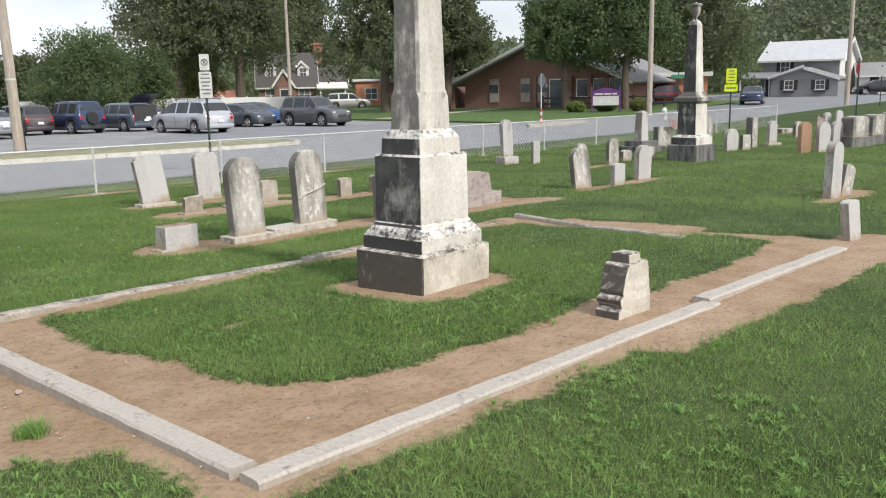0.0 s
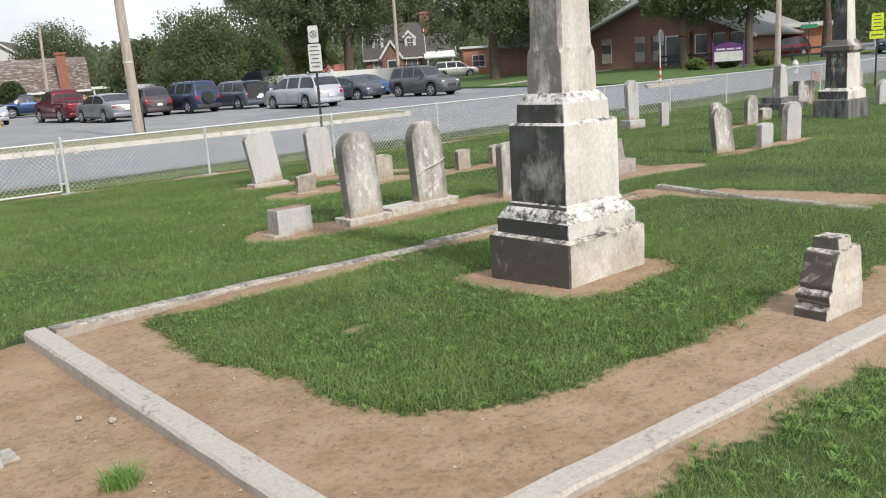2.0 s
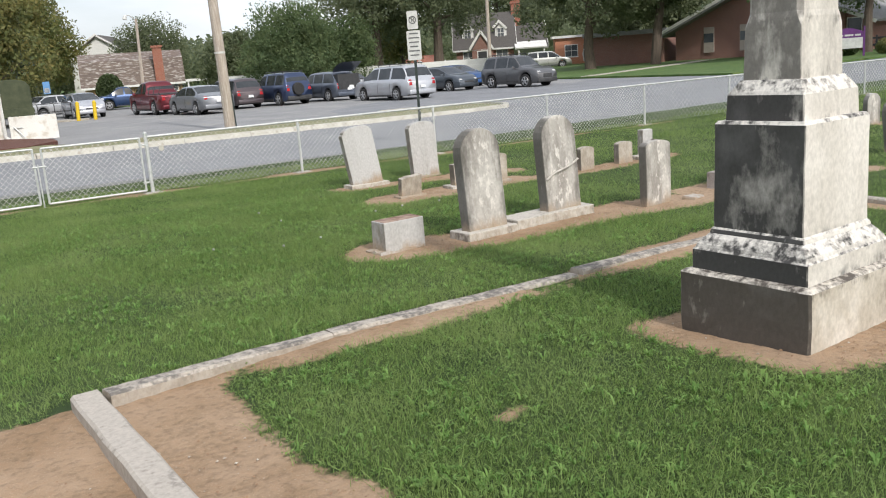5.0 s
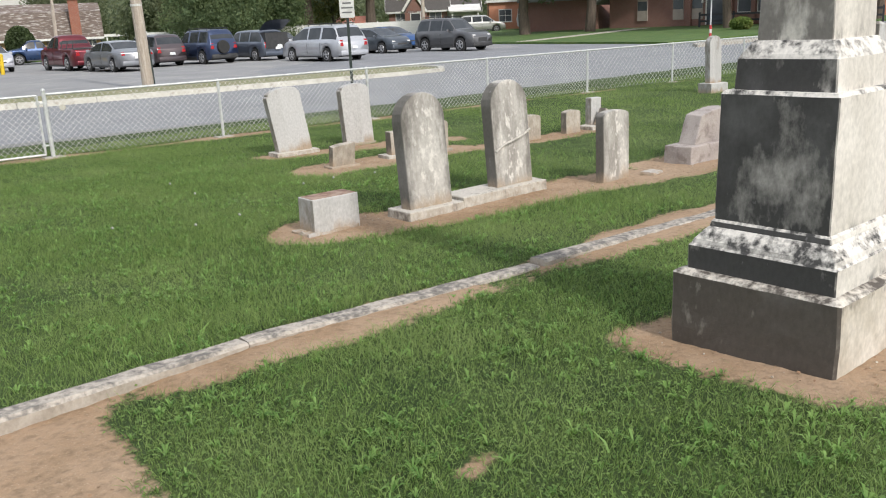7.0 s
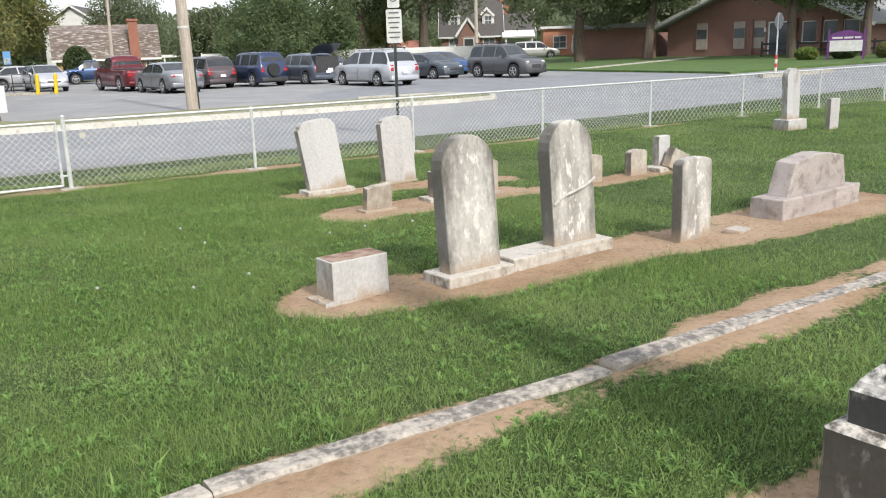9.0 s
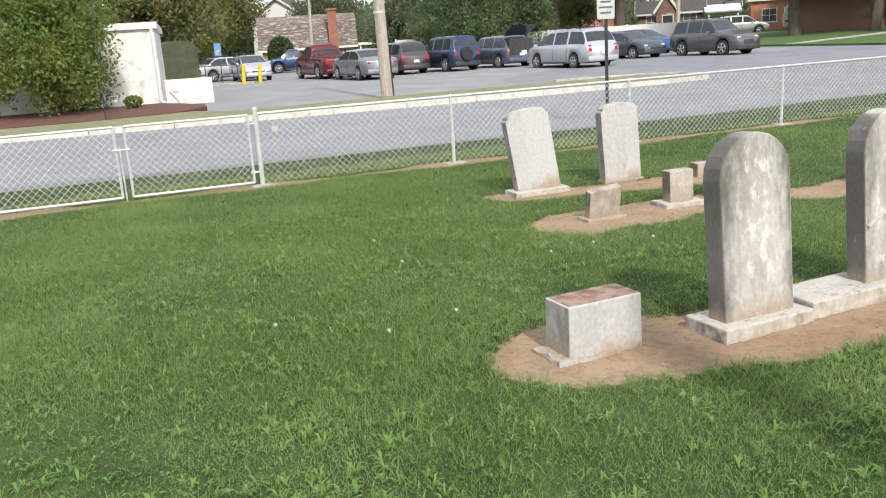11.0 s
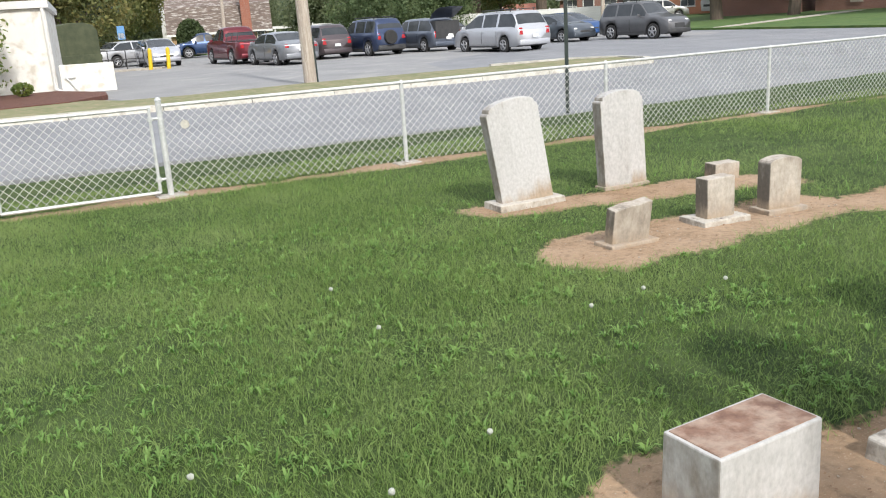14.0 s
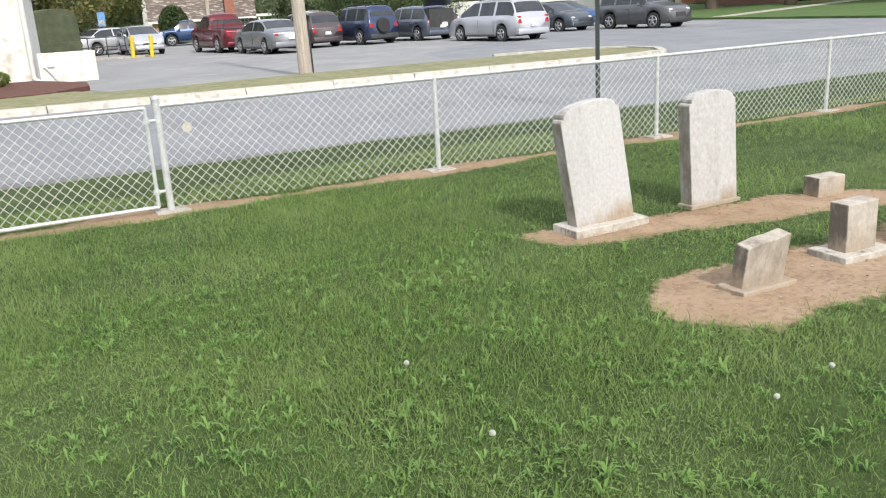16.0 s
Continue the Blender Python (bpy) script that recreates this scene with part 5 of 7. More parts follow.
car("black car parked beside the grey house", "car", 97.5, 20.0, 120, 4.6, 1.8, 1.5, 0.94, 0.92, (0.02, 0.02, 0.025), (0.14, 0.28, 0.60, 0.82), (0.2, 0.8), 0.33, boot=1.0, name="saloon_car")

# canvas-topped lorry behind the low white wall
OLIVE = mat("olive_canvas", (0.075, 0.085, 0.045), (0.05, 0.06, 0.032), scale=3, rough=0.9, bump=0.4, fine=30)
lorry = thing("army_lorry", "olive canvas-topped lorry behind a low white wall", "lorry", pose(5.9, 47.5, -0.345, 0, 0, 4))
bm = bmesh.new()
arch = [(0, 0.95), (0, 2.05), (0.18, 2.3), (0.6, 2.42), (1.3, 2.42), (1.72, 2.3), (1.9, 2.05), (1.9, 0.95)]
prism(bm, arch, 0, 3.6)
soften(bm, 0.04, 2, 20)
part("canvas_cover", bm, OLIVE, lorry)
for nm, b in (("load_bed", (-0.05, 1.95, -0.05, 3.7, 0.75, 0.97)), ("tailboard", (0.0, 1.9, -0.12, -0.04, 0.55, 1.0)), ("cab", (0.1, 1.8, 3.8, 5.2, 0.6, 2.0)), ("chassis", (0.45, 1.45, 0.1, 5.0, 0.5, 0.76))):
    bm = bmesh.new()
    box(bm, *b, 0.02)
    soften(bm, 0.02, 2)
    part(nm, bm, OLIVE, lorry)
for yy in (0.6, 1.5, 4.4):
    for xx, o in ((0.12, -1), (1.78, 1)):
        bm = bmesh.new()
        tube(bm, (xx, yy, 0.42), (xx + 0.22 * o, yy, 0.42), 0.42, n=18)
        soften(bm, 0.04, 2, 60)
        part("wheel", bm, TYRE, lorry)
# caravan by the brick house
CARAVAN = mat("caravan_skin", (0.62, 0.62, 0.60), (0.5, 0.5, 0.5), scale=2, rough=0.5, bump=0.1)
cv = thing("caravan", "white touring caravan beside the brick house", "caravan", pose(63.4, 63.0, -0.05, 0, 0, -45))
bm = bmesh.new()
prism(bm, [(0.1, 0.45), (0.0, 1.2), (0.25, 2.25), (0.6, 2.5), (4.2, 2.5), (4.6, 2.2), (4.7, 1.1), (4.5, 0.45)], 0, 2.1)
soften(bm, 0.06, 2, 25)
part("shell", bm, CARAVAN, cv)
for xa, xb in ((0.7, 1.7), (2.8, 3.9)):
    bm = bmesh.new()
    box(bm, xa, xb, -0.012, 0.03, 1.35, 1.95, 0.02)
    part("window", bm, GLASS, cv)
bm = bmesh.new()
box(bm, 0.2, 4.4, -0.008, 0.03, 0.85, 1.05)
part("stripe", bm, TRIM, cv)
for o in (0.1, 2.0):
    bm = bmesh.new()
    tube(bm, (2.3, o - 0.1, 0.33), (2.3, o + 0.1, 0.33), 0.33, n=16)
    part("wheel", bm, TYRE, cv)



# buildings
def brick_mat(name, a, b, mortar, size=4.5):
    m = mat(name, a, b, scale=1.2, rough=0.9, bump=0.3)
    n, k = m.node_tree.nodes, m.node_tree.links
    p = n["Principled BSDF"]
    src = p.inputs["Base Color"].links[0].from_socket
    tc = n.new("ShaderNodeTexCoord")
    mp = n.new("ShaderNodeMapping")
    mp.inputs["Rotation"].default_value = (math.pi / 2, 0, 0)
    br = n.new("ShaderNodeTexBrick")
    br.inputs["Scale"].default_value = size
    br.inputs["Color1"].default_value = (*a, 1)
    br.inputs["Color2"].default_value = (*b, 1)
    br.inputs["Mortar"].default_value = (*mortar, 1)
    br.inputs["Mortar Size"].default_value = 0.015
    k.new(tc.outputs["Object"], mp.inputs["Vector"])
    k.new(mp.outputs["Vector"], br.inputs["Vector"])
    mx = n.new("ShaderNodeMix")
    mx.data_type = "RGBA"
    mx.inputs["Factor"].default_value = 0.55
    k.new(src, mx.inputs["A"])
    k.new(br.outputs["Color"], mx.inputs["B"])
    k.new(mx.outputs["Result"], p.inputs["Base Color"])
    return m


BRICK_DARK = brick_mat("dark_brick", (0.27, 0.135, 0.105), (0.21, 0.11, 0.088), (0.30, 0.26, 0.23))
BRICK_RED = brick_mat("red_brick", (0.34, 0.13, 0.085), (0.27, 0.10, 0.07), (0.36, 0.30, 0.25))
BRICK_ORANGE = brick_mat("orange_brick", (0.55, 0.24, 0.14), (0.48, 0.20, 0.12), (0.5, 0.36, 0.27))
BRICK_TAN = brick_mat("tan_brick", (0.40, 0.25, 0.13), (0.34, 0.21, 0.11), (0.42, 0.34, 0.25))
ROOF_DARK = mat("dark_shingles", (0.075, 0.07, 0.065), (0.11, 0.10, 0.095), scale=6, rough=0.95, bump=0.6, fine=25, stretch=(1, 1, 4))
ROOF_GREY = mat("grey_shingles", (0.27, 0.27, 0.27), (0.22, 0.22, 0.22), scale=5, rough=0.9, bump=0.5, fine=25)
ROOF_OLD = mat("peeling_shingles", (0.17, 0.13, 0.11), (0.13, 0.10, 0.085), scale=1.4, rough=0.95, bump=0.7, fine=18, c=(0.42, 0.39, 0.36), stretch=(0.5, 1, 2.4))
METAL_ROOF = mat("pale_metal_roof", (0.56, 0.57, 0.58), (0.50, 0.51, 0.52), scale=2, rough=0.5, bump=0.1)
SIDING_WHITE = mat("white_siding", (0.72, 0.71, 0.68), (0.64, 0.63, 0.60), scale=2, rough=0.7, bump=0.15, stretch=(0.3, 0.3, 8))
SIDING_GREY = mat("grey_siding", (0.26, 0.265, 0.27), (0.22, 0.225, 0.23), scale=2, rough=0.8, bump=0.2, stretch=(0.3, 0.3, 8))
STUCCO = mat("white_render", (0.82, 0.80, 0.75), (0.74, 0.72, 0.67), scale=1.2, rough=0.9, bump=0.3, fine=80, c=(0.60, 0.55, 0.47))
FRAME_WHITE = mat("white_joinery", (0.74, 0.73, 0.70), (0.66, 0.65, 0.62), scale=4, rough=0.6, bump=0.05)
SHUTTER = mat("black_shutter", (0.03, 0.03, 0.035), (0.04, 0.04, 0.045), scale=4, rough=0.7, bump=0.1)
WINDOW = mat("window_glass", (0.07, 0.08, 0.09), (0.12, 0.13, 0.14), scale=0.8, rough=0.08, bump=0.0)


def slab(bm, pts, thick):
    """A sheet over four corners with the given thickness below it."""
    pts = [Vector(p) for p in pts]
    nrm = (pts[1] - pts[0]).cross(pts[3] - pts[0]).normalized() * thick
    a = [bm.verts.new(p) for p in pts]
    b = [bm.verts.new(p - nrm) for p in pts]
    bm.faces.new(a)
    bm.faces.new(b[::-1])
    for i in range(4):
        j = (i + 1) % 4
        bm.faces.new((a[j], a[i], b[i], b[j]))


def window(parent, x, z, w, h, y=0.0, shutters=False, bars=True, name="window"):
    """A window set in a facade that faces -y: frame, pane, glazing bars, sill."""
    bm = bmesh.new()
    f = 0.07
    for b in ((x, x + w, z, z + f), (x, x + w, z + h - f, z + h), (x, x + f, z + f, z + h - f), (x + w - f, x + w, z + f, z + h - f)):
        box(bm, b[0], b[1], y - 0.06, y + 0.05, b[2], b[3])
    if bars:
        box(bm, x + f, x + w - f, y - 0.04, y + 0.03, z + h / 2 - 0.025, z + h / 2 + 0.025)
        box(bm, x + w / 2 - 0.02, x + w / 2 + 0.02, y - 0.035, y + 0.03, z + f, z + h - f)
    win = part(name, bm, FRAME_WHITE, parent)
    bm = bmesh.new()
    box(bm, x + f * 0.6, x + w - f * 0.6, y - 0.015, y + 0.02, z + f * 0.6, z + h - f * 0.6)
    part("pane", bm, WINDOW, win)
    bm = bmesh.new()
    box(bm, x - 0.06, x + w + 0.06, y - 0.10, y + 0.02, z - 0.06, z)
    part("sill", bm, FRAME_WHITE, win)
    if shutters:
        for xa in (x - 0.40, x + w + 0.05):
            bm = bmesh.new()
            box(bm, xa, xa + 0.35, y - 0.05, y + 0.02, z - 0.02, z + h + 0.02)
            part("shutter", bm, SHUTTER, win)


def door(parent, x, z, w, h, material, y=0.0):
    bm = bmesh.new()
    for b in ((x - 0.1, x, z, z + h + 0.1), (x + w, x + w + 0.1, z, z + h + 0.1), (x, x + w, z + h, z + h + 0.1)):
        box(bm, b[0], b[1], y - 0.07, y + 0.05, b[2], b[3])
    d = part("door_frame", bm, FRAME_WHITE, parent)
    bm = bmesh.new()
    box(bm, x, x + w, y - 0.03, y + 0.03, z, z + h)
    part("door_leaf", bm, material, d)


def gable_block(parent, x0, x1, y0, y1, z0, eave, ridge, wall, roof, along="x", over=0.35, gable=None):
    """A walled block under a pitched roof whose ridge runs along x or y."""
    bm = bmesh.new()
    if along == "x":
        out = [(y0, z0), (y0, eave), ((y0 + y1) / 2, ridge - 0.05), (y1, eave), (y1, z0)]
        a = [bm.verts.new((x0, y, z)) for y, z in out]
        b = [bm.verts.new((x1, y, z)) for y, z in out]
    else:
        out = [(x0, z0), (x0, eave), ((x0 + x1) / 2, ridge - 0.05), (x1, eave), (x1, z0)]
        a = [bm.verts.new((x, y0, z)) for x, z in out]
        b = [bm.verts.new((x, y1, z)) for x, z in out]
    bm.faces.new(a)
    bm.faces.new(b[::-1])
    for i in range(5):
        j = (i + 1) % 5
        bm.faces.new((a[j], a[i], b[i], b[j]))
    part("wall", bm, wall, parent)
    h = (ridge - eave) / ((y1 - y0) / 2 if along == "x" else (x1 - x0) / 2)
    for sgn in (-1, 1):
        bm = bmesh.new()
        if along == "x":
            ym, ye = (y0 + y1) / 2, (y0 - over if sgn < 0 else y1 + over)
            ze = eave - h * over
            slab(bm, ((x0 - over, ye, ze), (x1 + over, ye, ze), (x1 + over, ym, ridge), (x0 - over, ym, ridge))[::1 if sgn < 0 else -1], 0.16)
        else:
            xm, xe = (x0 + x1) / 2, (x0 - over if sgn < 0 else x1 + over)
            ze = eave - h * over
            slab(bm, ((xe, y1 + over, ze), (xe, y0 - over, ze), (xm, y0 - over, ridge), (xm, y1 + over, ridge))[::1 if sgn < 0 else -1], 0.16)
        part("roof", bm, roof, parent)
        bm = bmesh.new()
        if along == "x":
            box(bm, x0 - over, x1 + over, ye - 0.05, ye + 0.03, ze - 0.18, ze - 0.01)
            part("gutter", bm, FRAME_WHITE, parent)
            for xx in (x0 - over, x1 + over):
                bm = bmesh.new()
                slab(bm, ((xx - 0.04, ye, ze - 0.02), (xx + 0.04, ye, ze - 0.02), (xx + 0.04, ym, ridge - 0.02), (xx - 0.04, ym, ridge - 0.02)), 0.24)
                part("barge_board", bm, FRAME_WHITE, parent)
        else:
            slab(bm, ((xe, y0 - over - 0.04, ze - 0.02), (xe, y0 - over + 0.04, ze - 0.02), (xm, y0 - over + 0.04, ridge - 0.02), (xm, y0 - over - 0.04, ridge - 0.02)), 0.24)
            part("barge_board", bm, FRAME_WHITE, parent)


# brick house with dormers
cape = thing("brick_house", "dark brick house with white dormers and a brick chimney", "house", pose(55.9, 74.5, -0.1, 0, 0, -39))
gable_block(cape, 0, 6.2, 0, 7.6, -0.5, 2.85, 6.4, BRICK_DARK, ROOF_DARK)
window(cape, 0.7, 1.0, 1.1, 1.35)
window(cape, 4.3, 1.0, 1.3, 1.35)
door(cape, 2.35, 0.15, 0.95, 2.1, SHUTTER, -0.42)
gable_block(cape, 1.7, 4.0, -0.4, 2.0, -0.3, 2.7, 4.4, BRICK_DARK, ROOF_DARK, "y", 0.15)
for x in (0.7, 4.3):
    gable_block(cape, x, x + 1.25, 1.0, 3.4, 3.0, 4.75, 5.35, SIDING_WHITE, ROOF_DARK, "y", 0.12)
    window(cape, x + 0.22, 3.55, 0.8, 1.1, 0.98)
gable_block(cape, 6.25, 9.6, 0.6, 6.6, -0.5, 2.6, 5.0, SIDING_WHITE, ROOF_DARK)
for xx in (6.6, 9.3):
    bm = bmesh.new()
    box(bm, xx, xx + 0.16, -1.4, -1.24, -0.3, 2.3)
    part("porch_post", bm, FRAME_WHITE, cape)
bm = bmesh.new()
slab(bm, ((6.3, -1.6, 2.35), (9.7, -1.6, 2.35), (9.7, 0.6, 3.0), (6.3, 0.6, 3.0)), 0.14)
part("porch_roof", bm, SIDING_WHITE, cape)
bm = bmesh.new()
box(bm, 6.2, 7.3, 3.3, 4.2, 2.0, 7.5, 0.06)
box(bm, 6.14, 7.36, 3.24, 4.26, 7.2, 7.36)
part("chimney", bm, BRICK_RED, cape)
annex = thing("brick_annex", "orange brick annex with white windows beside a house", "house", pose(63.6, 67.2, -0.1, 0, 0, -42))
bm = bmesh.new()
box(bm, 0, 5.0, 0, 5, -0.5, 3.0)
part("wall", bm, BRICK_ORANGE, annex)
bm = bmesh.new()
box(bm, -0.3, 5.3, -0.3, 5.3, 3.0, 3.25)
part("roof", bm, FRAME_WHITE, annex)
window(annex, 1.0, 1.0, 1.4, 1.3)
window(annex, 3.0, 1.0, 1.0, 1.3)
red = thing("red_shed", "low shed with a red roof and a white gable", "shed", pose(61.0, 88, -0.1, 0, 0, -39))
red.scale = (0.6, 0.6, 0.6)
gable_block(red, -3.5, 3.2, 0, 5, -0.5, 2.3, 4.0, SIDING_WHITE, BRICK_RED)
gable_block(red, -1.6, 0.6, -1.5, 0.5, -0.4, 2.0, 3.0, SIDING_WHITE, BRICK_RED, "y", 0.2)

# low brick school
school = thing("brick_school", "low red brick school under a broad grey roof", "school", pose(57.5, 46.5, 0.1, 0, 0, -82.4))
gable_block(school, 0, 15.2, 0, 14, -0.6, 2.5, 5.7, BRICK_DARK, ROOF_GREY, "y", 1.0)
for x in (2.6, 5.7, 7.3):
    bm = bmesh.new()
    box(bm, x, x + 0.9, -0.08, 0.03, 0.5, 2.5)
    part("pale_panel", bm, mat("pale_panel", (0.42, 0.36, 0.31), (0.36, 0.31, 0.27), scale=2), school)
    bm = bmesh.new()
    box(bm, x + 0.04, x + 0.86, -0.10, 0.02, 1.3, 2.0)
    part("window", bm, WINDOW, school)
door(school, 8.5, 0.05, 1.5, 2.25, WINDOW)
for x in (10.9, 12.4, 13.8):
    window(school, x, 0.85, 1.1, 1.5, bars=False)
for x in (7.0, 10.3, 12.05, 13.5, 15.0):
    bm = bmesh.new()
    box(bm, x, x + 0.3, -0.35, 0.1, -0.4, 2.6)
    part("pier", bm, BRICK_DARK, school)
for x in (8.1, 10.25):
    bm = bmesh.new()
    box(bm, x, x + 0.16, -0.18, 0.0, 1.7, 2.0, 0.03)
    part("wall_lamp", bm, FRAME_WHITE, school)
wing = thing("school_wing", "brick school wing half hidden by a tree", "school", pose(54.4, 53.4, -0.1, 0, 0, -66))
bm = bmesh.new()
box(bm, 0, 6.6, 0, 8, -0.4, 2.6)
part("wall", bm, BRICK_DARK, wing)
bm = bmesh.new()
box(bm, -0.4, 6.9, -0.5, 8.4, 2.6, 2.95)
part("roof", bm, ROOF_GREY, wing)
orange = thing("orange_building", "orange brick building with a white roof edge", "building", pose(66.4, 37.4, 0.1, 0, 0, -62.6))
bm = bmesh.new()
box(bm, 0, 9.0, 0, 9, -0.5, 2.45)
part("wall", bm, BRICK_ORANGE, orange)
bm = bmesh.new()
box(bm, -0.4, 9.4, -0.5, 9.4, 2.45, 2.8)
part("roof_edge", bm, FRAME_WHITE, orange)
rail = thing("wooden_rail_fence", "dark wooden rail fence before the school", "fence", pose(55.2, 36.6, 0.05, 0, 0, -72))
for i in range(6):
    bm = bmesh.new()
    box(bm, i * 2.4, i * 2.4 + 0.14, 0, 0.14, -0.3, 1.05, 0.01)
    part("post", bm, SHUTTER, rail)
for i in range(5):
    for z in (0.35, 0.8):
        bm = bmesh.new()
        box(bm, i * 2.4 + 0.1, i * 2.4 + 2.44, 0.03, 0.09, z, z + 0.14)
        part("rail", bm, SHUTTER, rail)

# grey house across the asphalt
gh = thing("grey_house", "two-storey grey house with a pale metal roof", "house", pose(93.6, 33.2, 0.35, 0, 0, -85))
gable_block(gh, 0, 7.9, 0, 8.5, -0.6, 4.15, 6.15, SIDING_GREY, METAL_ROOF, "x", 0.5)
bm = bmesh.new()
prism(bm, [(0.05, 0), (0.05, 4.1), (4.25, 6.0), (8.4, 4.1), (8.4, 0)], 0, 0.05)
gside = part("gable_cladding", bm, SIDING_WHITE, gh)
gside.matrix_basis = Matrix.Translation((7.96, 0, 0)) @ pose(0, 0, 0, 0, 0, 90)
window(gh, 1.9, 2.5, 1.0, 1.3, shutters=True)
for yy in (2.6, 4.6):
    bm = bmesh.new()
    box(bm, 8.0, 8.06, yy, yy + 0.7, 2.4, 3.7)
    part("side_window", bm, WINDOW, gh)
gable_block(gh, 1.9, 8.6, -3.6, -0.02, -0.6, 2.0, 3.1, SIDING_GREY, ROOF_GREY, "y", 0.25)
for x in (3.3, 6.4):
    window(gh, x, 0.75, 0.95, 1.0, -3.6, shutters=True)
    bm = bmesh.new()
    box(bm, x - 0.1, x + 1.05, -3.85, -3.62, 0.5, 0.68)
    part("window_box", bm, SHUTTER, gh)
bm = bmesh.new()
slab(bm, ((-1.6, -3.4, 2.05), (1.9, -3.4, 2.05), (1.9, 0, 2.75), (-1.6, 0, 2.75)), 0.14)
part("porch_roof", bm, ROOF_GREY, gh)
for x in (-1.5, 1.6):
    bm = bmesh.new()
    box(bm, x, x + 0.15, -3.3, -3.15, -0.4, 2.0)
    part("porch_post", bm, FRAME_WHITE, gh)
door(gh, 0.4, 0, 0.95, 2.0, SHUTTER)
shed = thing("white_garage", "low white garage with a grey roof", "garage", pose(97.5, 24.0, 0.35, 0, 0, -71))
gable_block(shed, 0, 7.5, 1.5, 8, -0.6, 2.3, 3.6, SIDING_WHITE, ROOF_GREY, "x", 0.4)
door(shed, 1.0, 0, 0.9, 2.0, SHUTTER, 1.5)
door(shed, 4.0, 0, 2.4, 1.9, SIDING_GREY, 1.5)

# gambrel house with peeling shingles
dutch = thing("gambrel_house", "tan brick house with a peeling gambrel roof", "house", pose(24.9, 105.9, -0.45, 0, 0, -16.5))
bm = bmesh.new()
box(bm, 0, 11.0, 0, 6.2, -0.4, 1.9)
part("wall", bm, BRICK_TAN, dutch)
bm = bmesh.new()
prof = [(-0.1, 1.88), (0.9, 4.6), (3.1, 5.45), (5.3, 4.6), (6.3, 1.88)]
for x in (0.05, 10.8):
    a = [bm.verts.new((x, y, z)) for y, z in prof]
    b = [bm.verts.new((x + 0.15, y, z)) for y, z in prof]
    bm.faces.new(a)
    bm.faces.new(b[::-1])
    for i in range(5):
        j = (i + 1) % 5
        bm.faces.new((a[j], a[i], b[i], b[j]))
part("gable_wall", bm, ROOF_OLD, dutch)
edge = [(-0.45, 1.65), (0.75, 4.65), (3.1, 5.6), (5.45, 4.65), (6.65, 1.65)]
for (ya, za), (yb, zb) in zip(edge[:-1], edge[1:]):
    bm = bmesh.new()
    slab(bm, ((-0.4, ya, za), (11.4, ya, za), (11.4, yb, zb), (-0.4, yb, zb)), 0.18)
    part("roof", bm, ROOF_OLD, dutch, "shingles peeling to pale patches")
bm = bmesh.new()
box(bm, -0.4, 11.4, -0.52, -0.40, 1.48, 1.72)
part("gutter", bm, FRAME_WHITE, dutch)
bm = bmesh.new()
box(bm, 8.0, 9.1, -0.75, 0.1, -0.4, 6.1, 0.03)
box(bm, 7.9, 9.2, -0.85, 0.2, 5.85, 6.1)
part("chimney", bm, BRICK_RED, dutch)
bm = bmesh.new()
box(bm, 11.4, 14.2, -0.6, 4, 1.65, 1.95)
for x in (11.6, 13.9):
    box(bm, x, x + 0.18, -0.5, -0.32, -0.4, 1.66)
part("carport", bm, FRAME_WHITE, dutch)
window(dutch, 9.6, 0.7, 0.9, 0.9)
bm = bmesh.new()
box(bm, -0.12, 0.04, 1.7, 2.5, 3.0, 4.2)
part("gable_window", bm, FRAME_WHITE, dutch)
wg = thing("white_gable_house", "white clapboard house behind a gambrel roof", "house", pose(28.6, 126, -0.3, 0, 0, -30))
gable_block(wg, 0, 8, 0, 9, -0.3, 6.0, 8.6, SIDING_WHITE, ROOF_DARK, "y", 0.4)

# white rendered building and its low wall
wb = thing("white_building", "windowless white rendered building with a corner downpipe", "building", pose(-22, 38.95, -0.36, 0, 0, -8.4))
bm = bmesh.new()
box(bm, 0, 26.6, 0, 9, -0.3, 2.72)
soften(bm, 0.02, 1)
part("wall", bm, STUCCO, wb)
bm = bmesh.new()
box(bm, -0.15, 26.72, -0.12, 9.1, 2.72, 2.95)
part("roof_edge", bm, FRAME_WHITE, wb)
bm = bmesh.new()
tube(bm, (26.52, -0.07, 0.2), (26.52, -0.07, 2.74), 0.055, n=8)
tube(bm, (26.52, -0.07, 0.2), (26.75, -0.2, 0.06), 0.055, n=8)
part("downpipe", bm, FRAME_WHITE, wb)
lw = thing("low_white_wall", "low white rendered wall beside a car park entrance", "wall", pose(4.42, 34.98, -0.36, 0, 0, -12))
bm = bmesh.new()
box(bm, 0.0, 1.65, 0, 0.25, -0.2, 0.92)
soften(bm, 0.02, 2)
part("wall", bm, STUCCO, lw)
bm = bmesh.new()
tube(bm, (0.15, -0.05, 0.55), (0.55, -0.15, 0.05), 0.02, n=6)
tube(bm, (0.12, -0.05, 0.5), (0.45, -0.05, 0.52), 0.02, n=6)
part("standpipe", bm, GALV, lw)
sheet("concrete_apron", [(6.3, 50.4), (10.9, 49.6), (11.3, 50.6), (6.5, 52.0)], -0.25, 0.2, CONCRETE, "raised concrete edge of a ramp", "apron", rise=False)
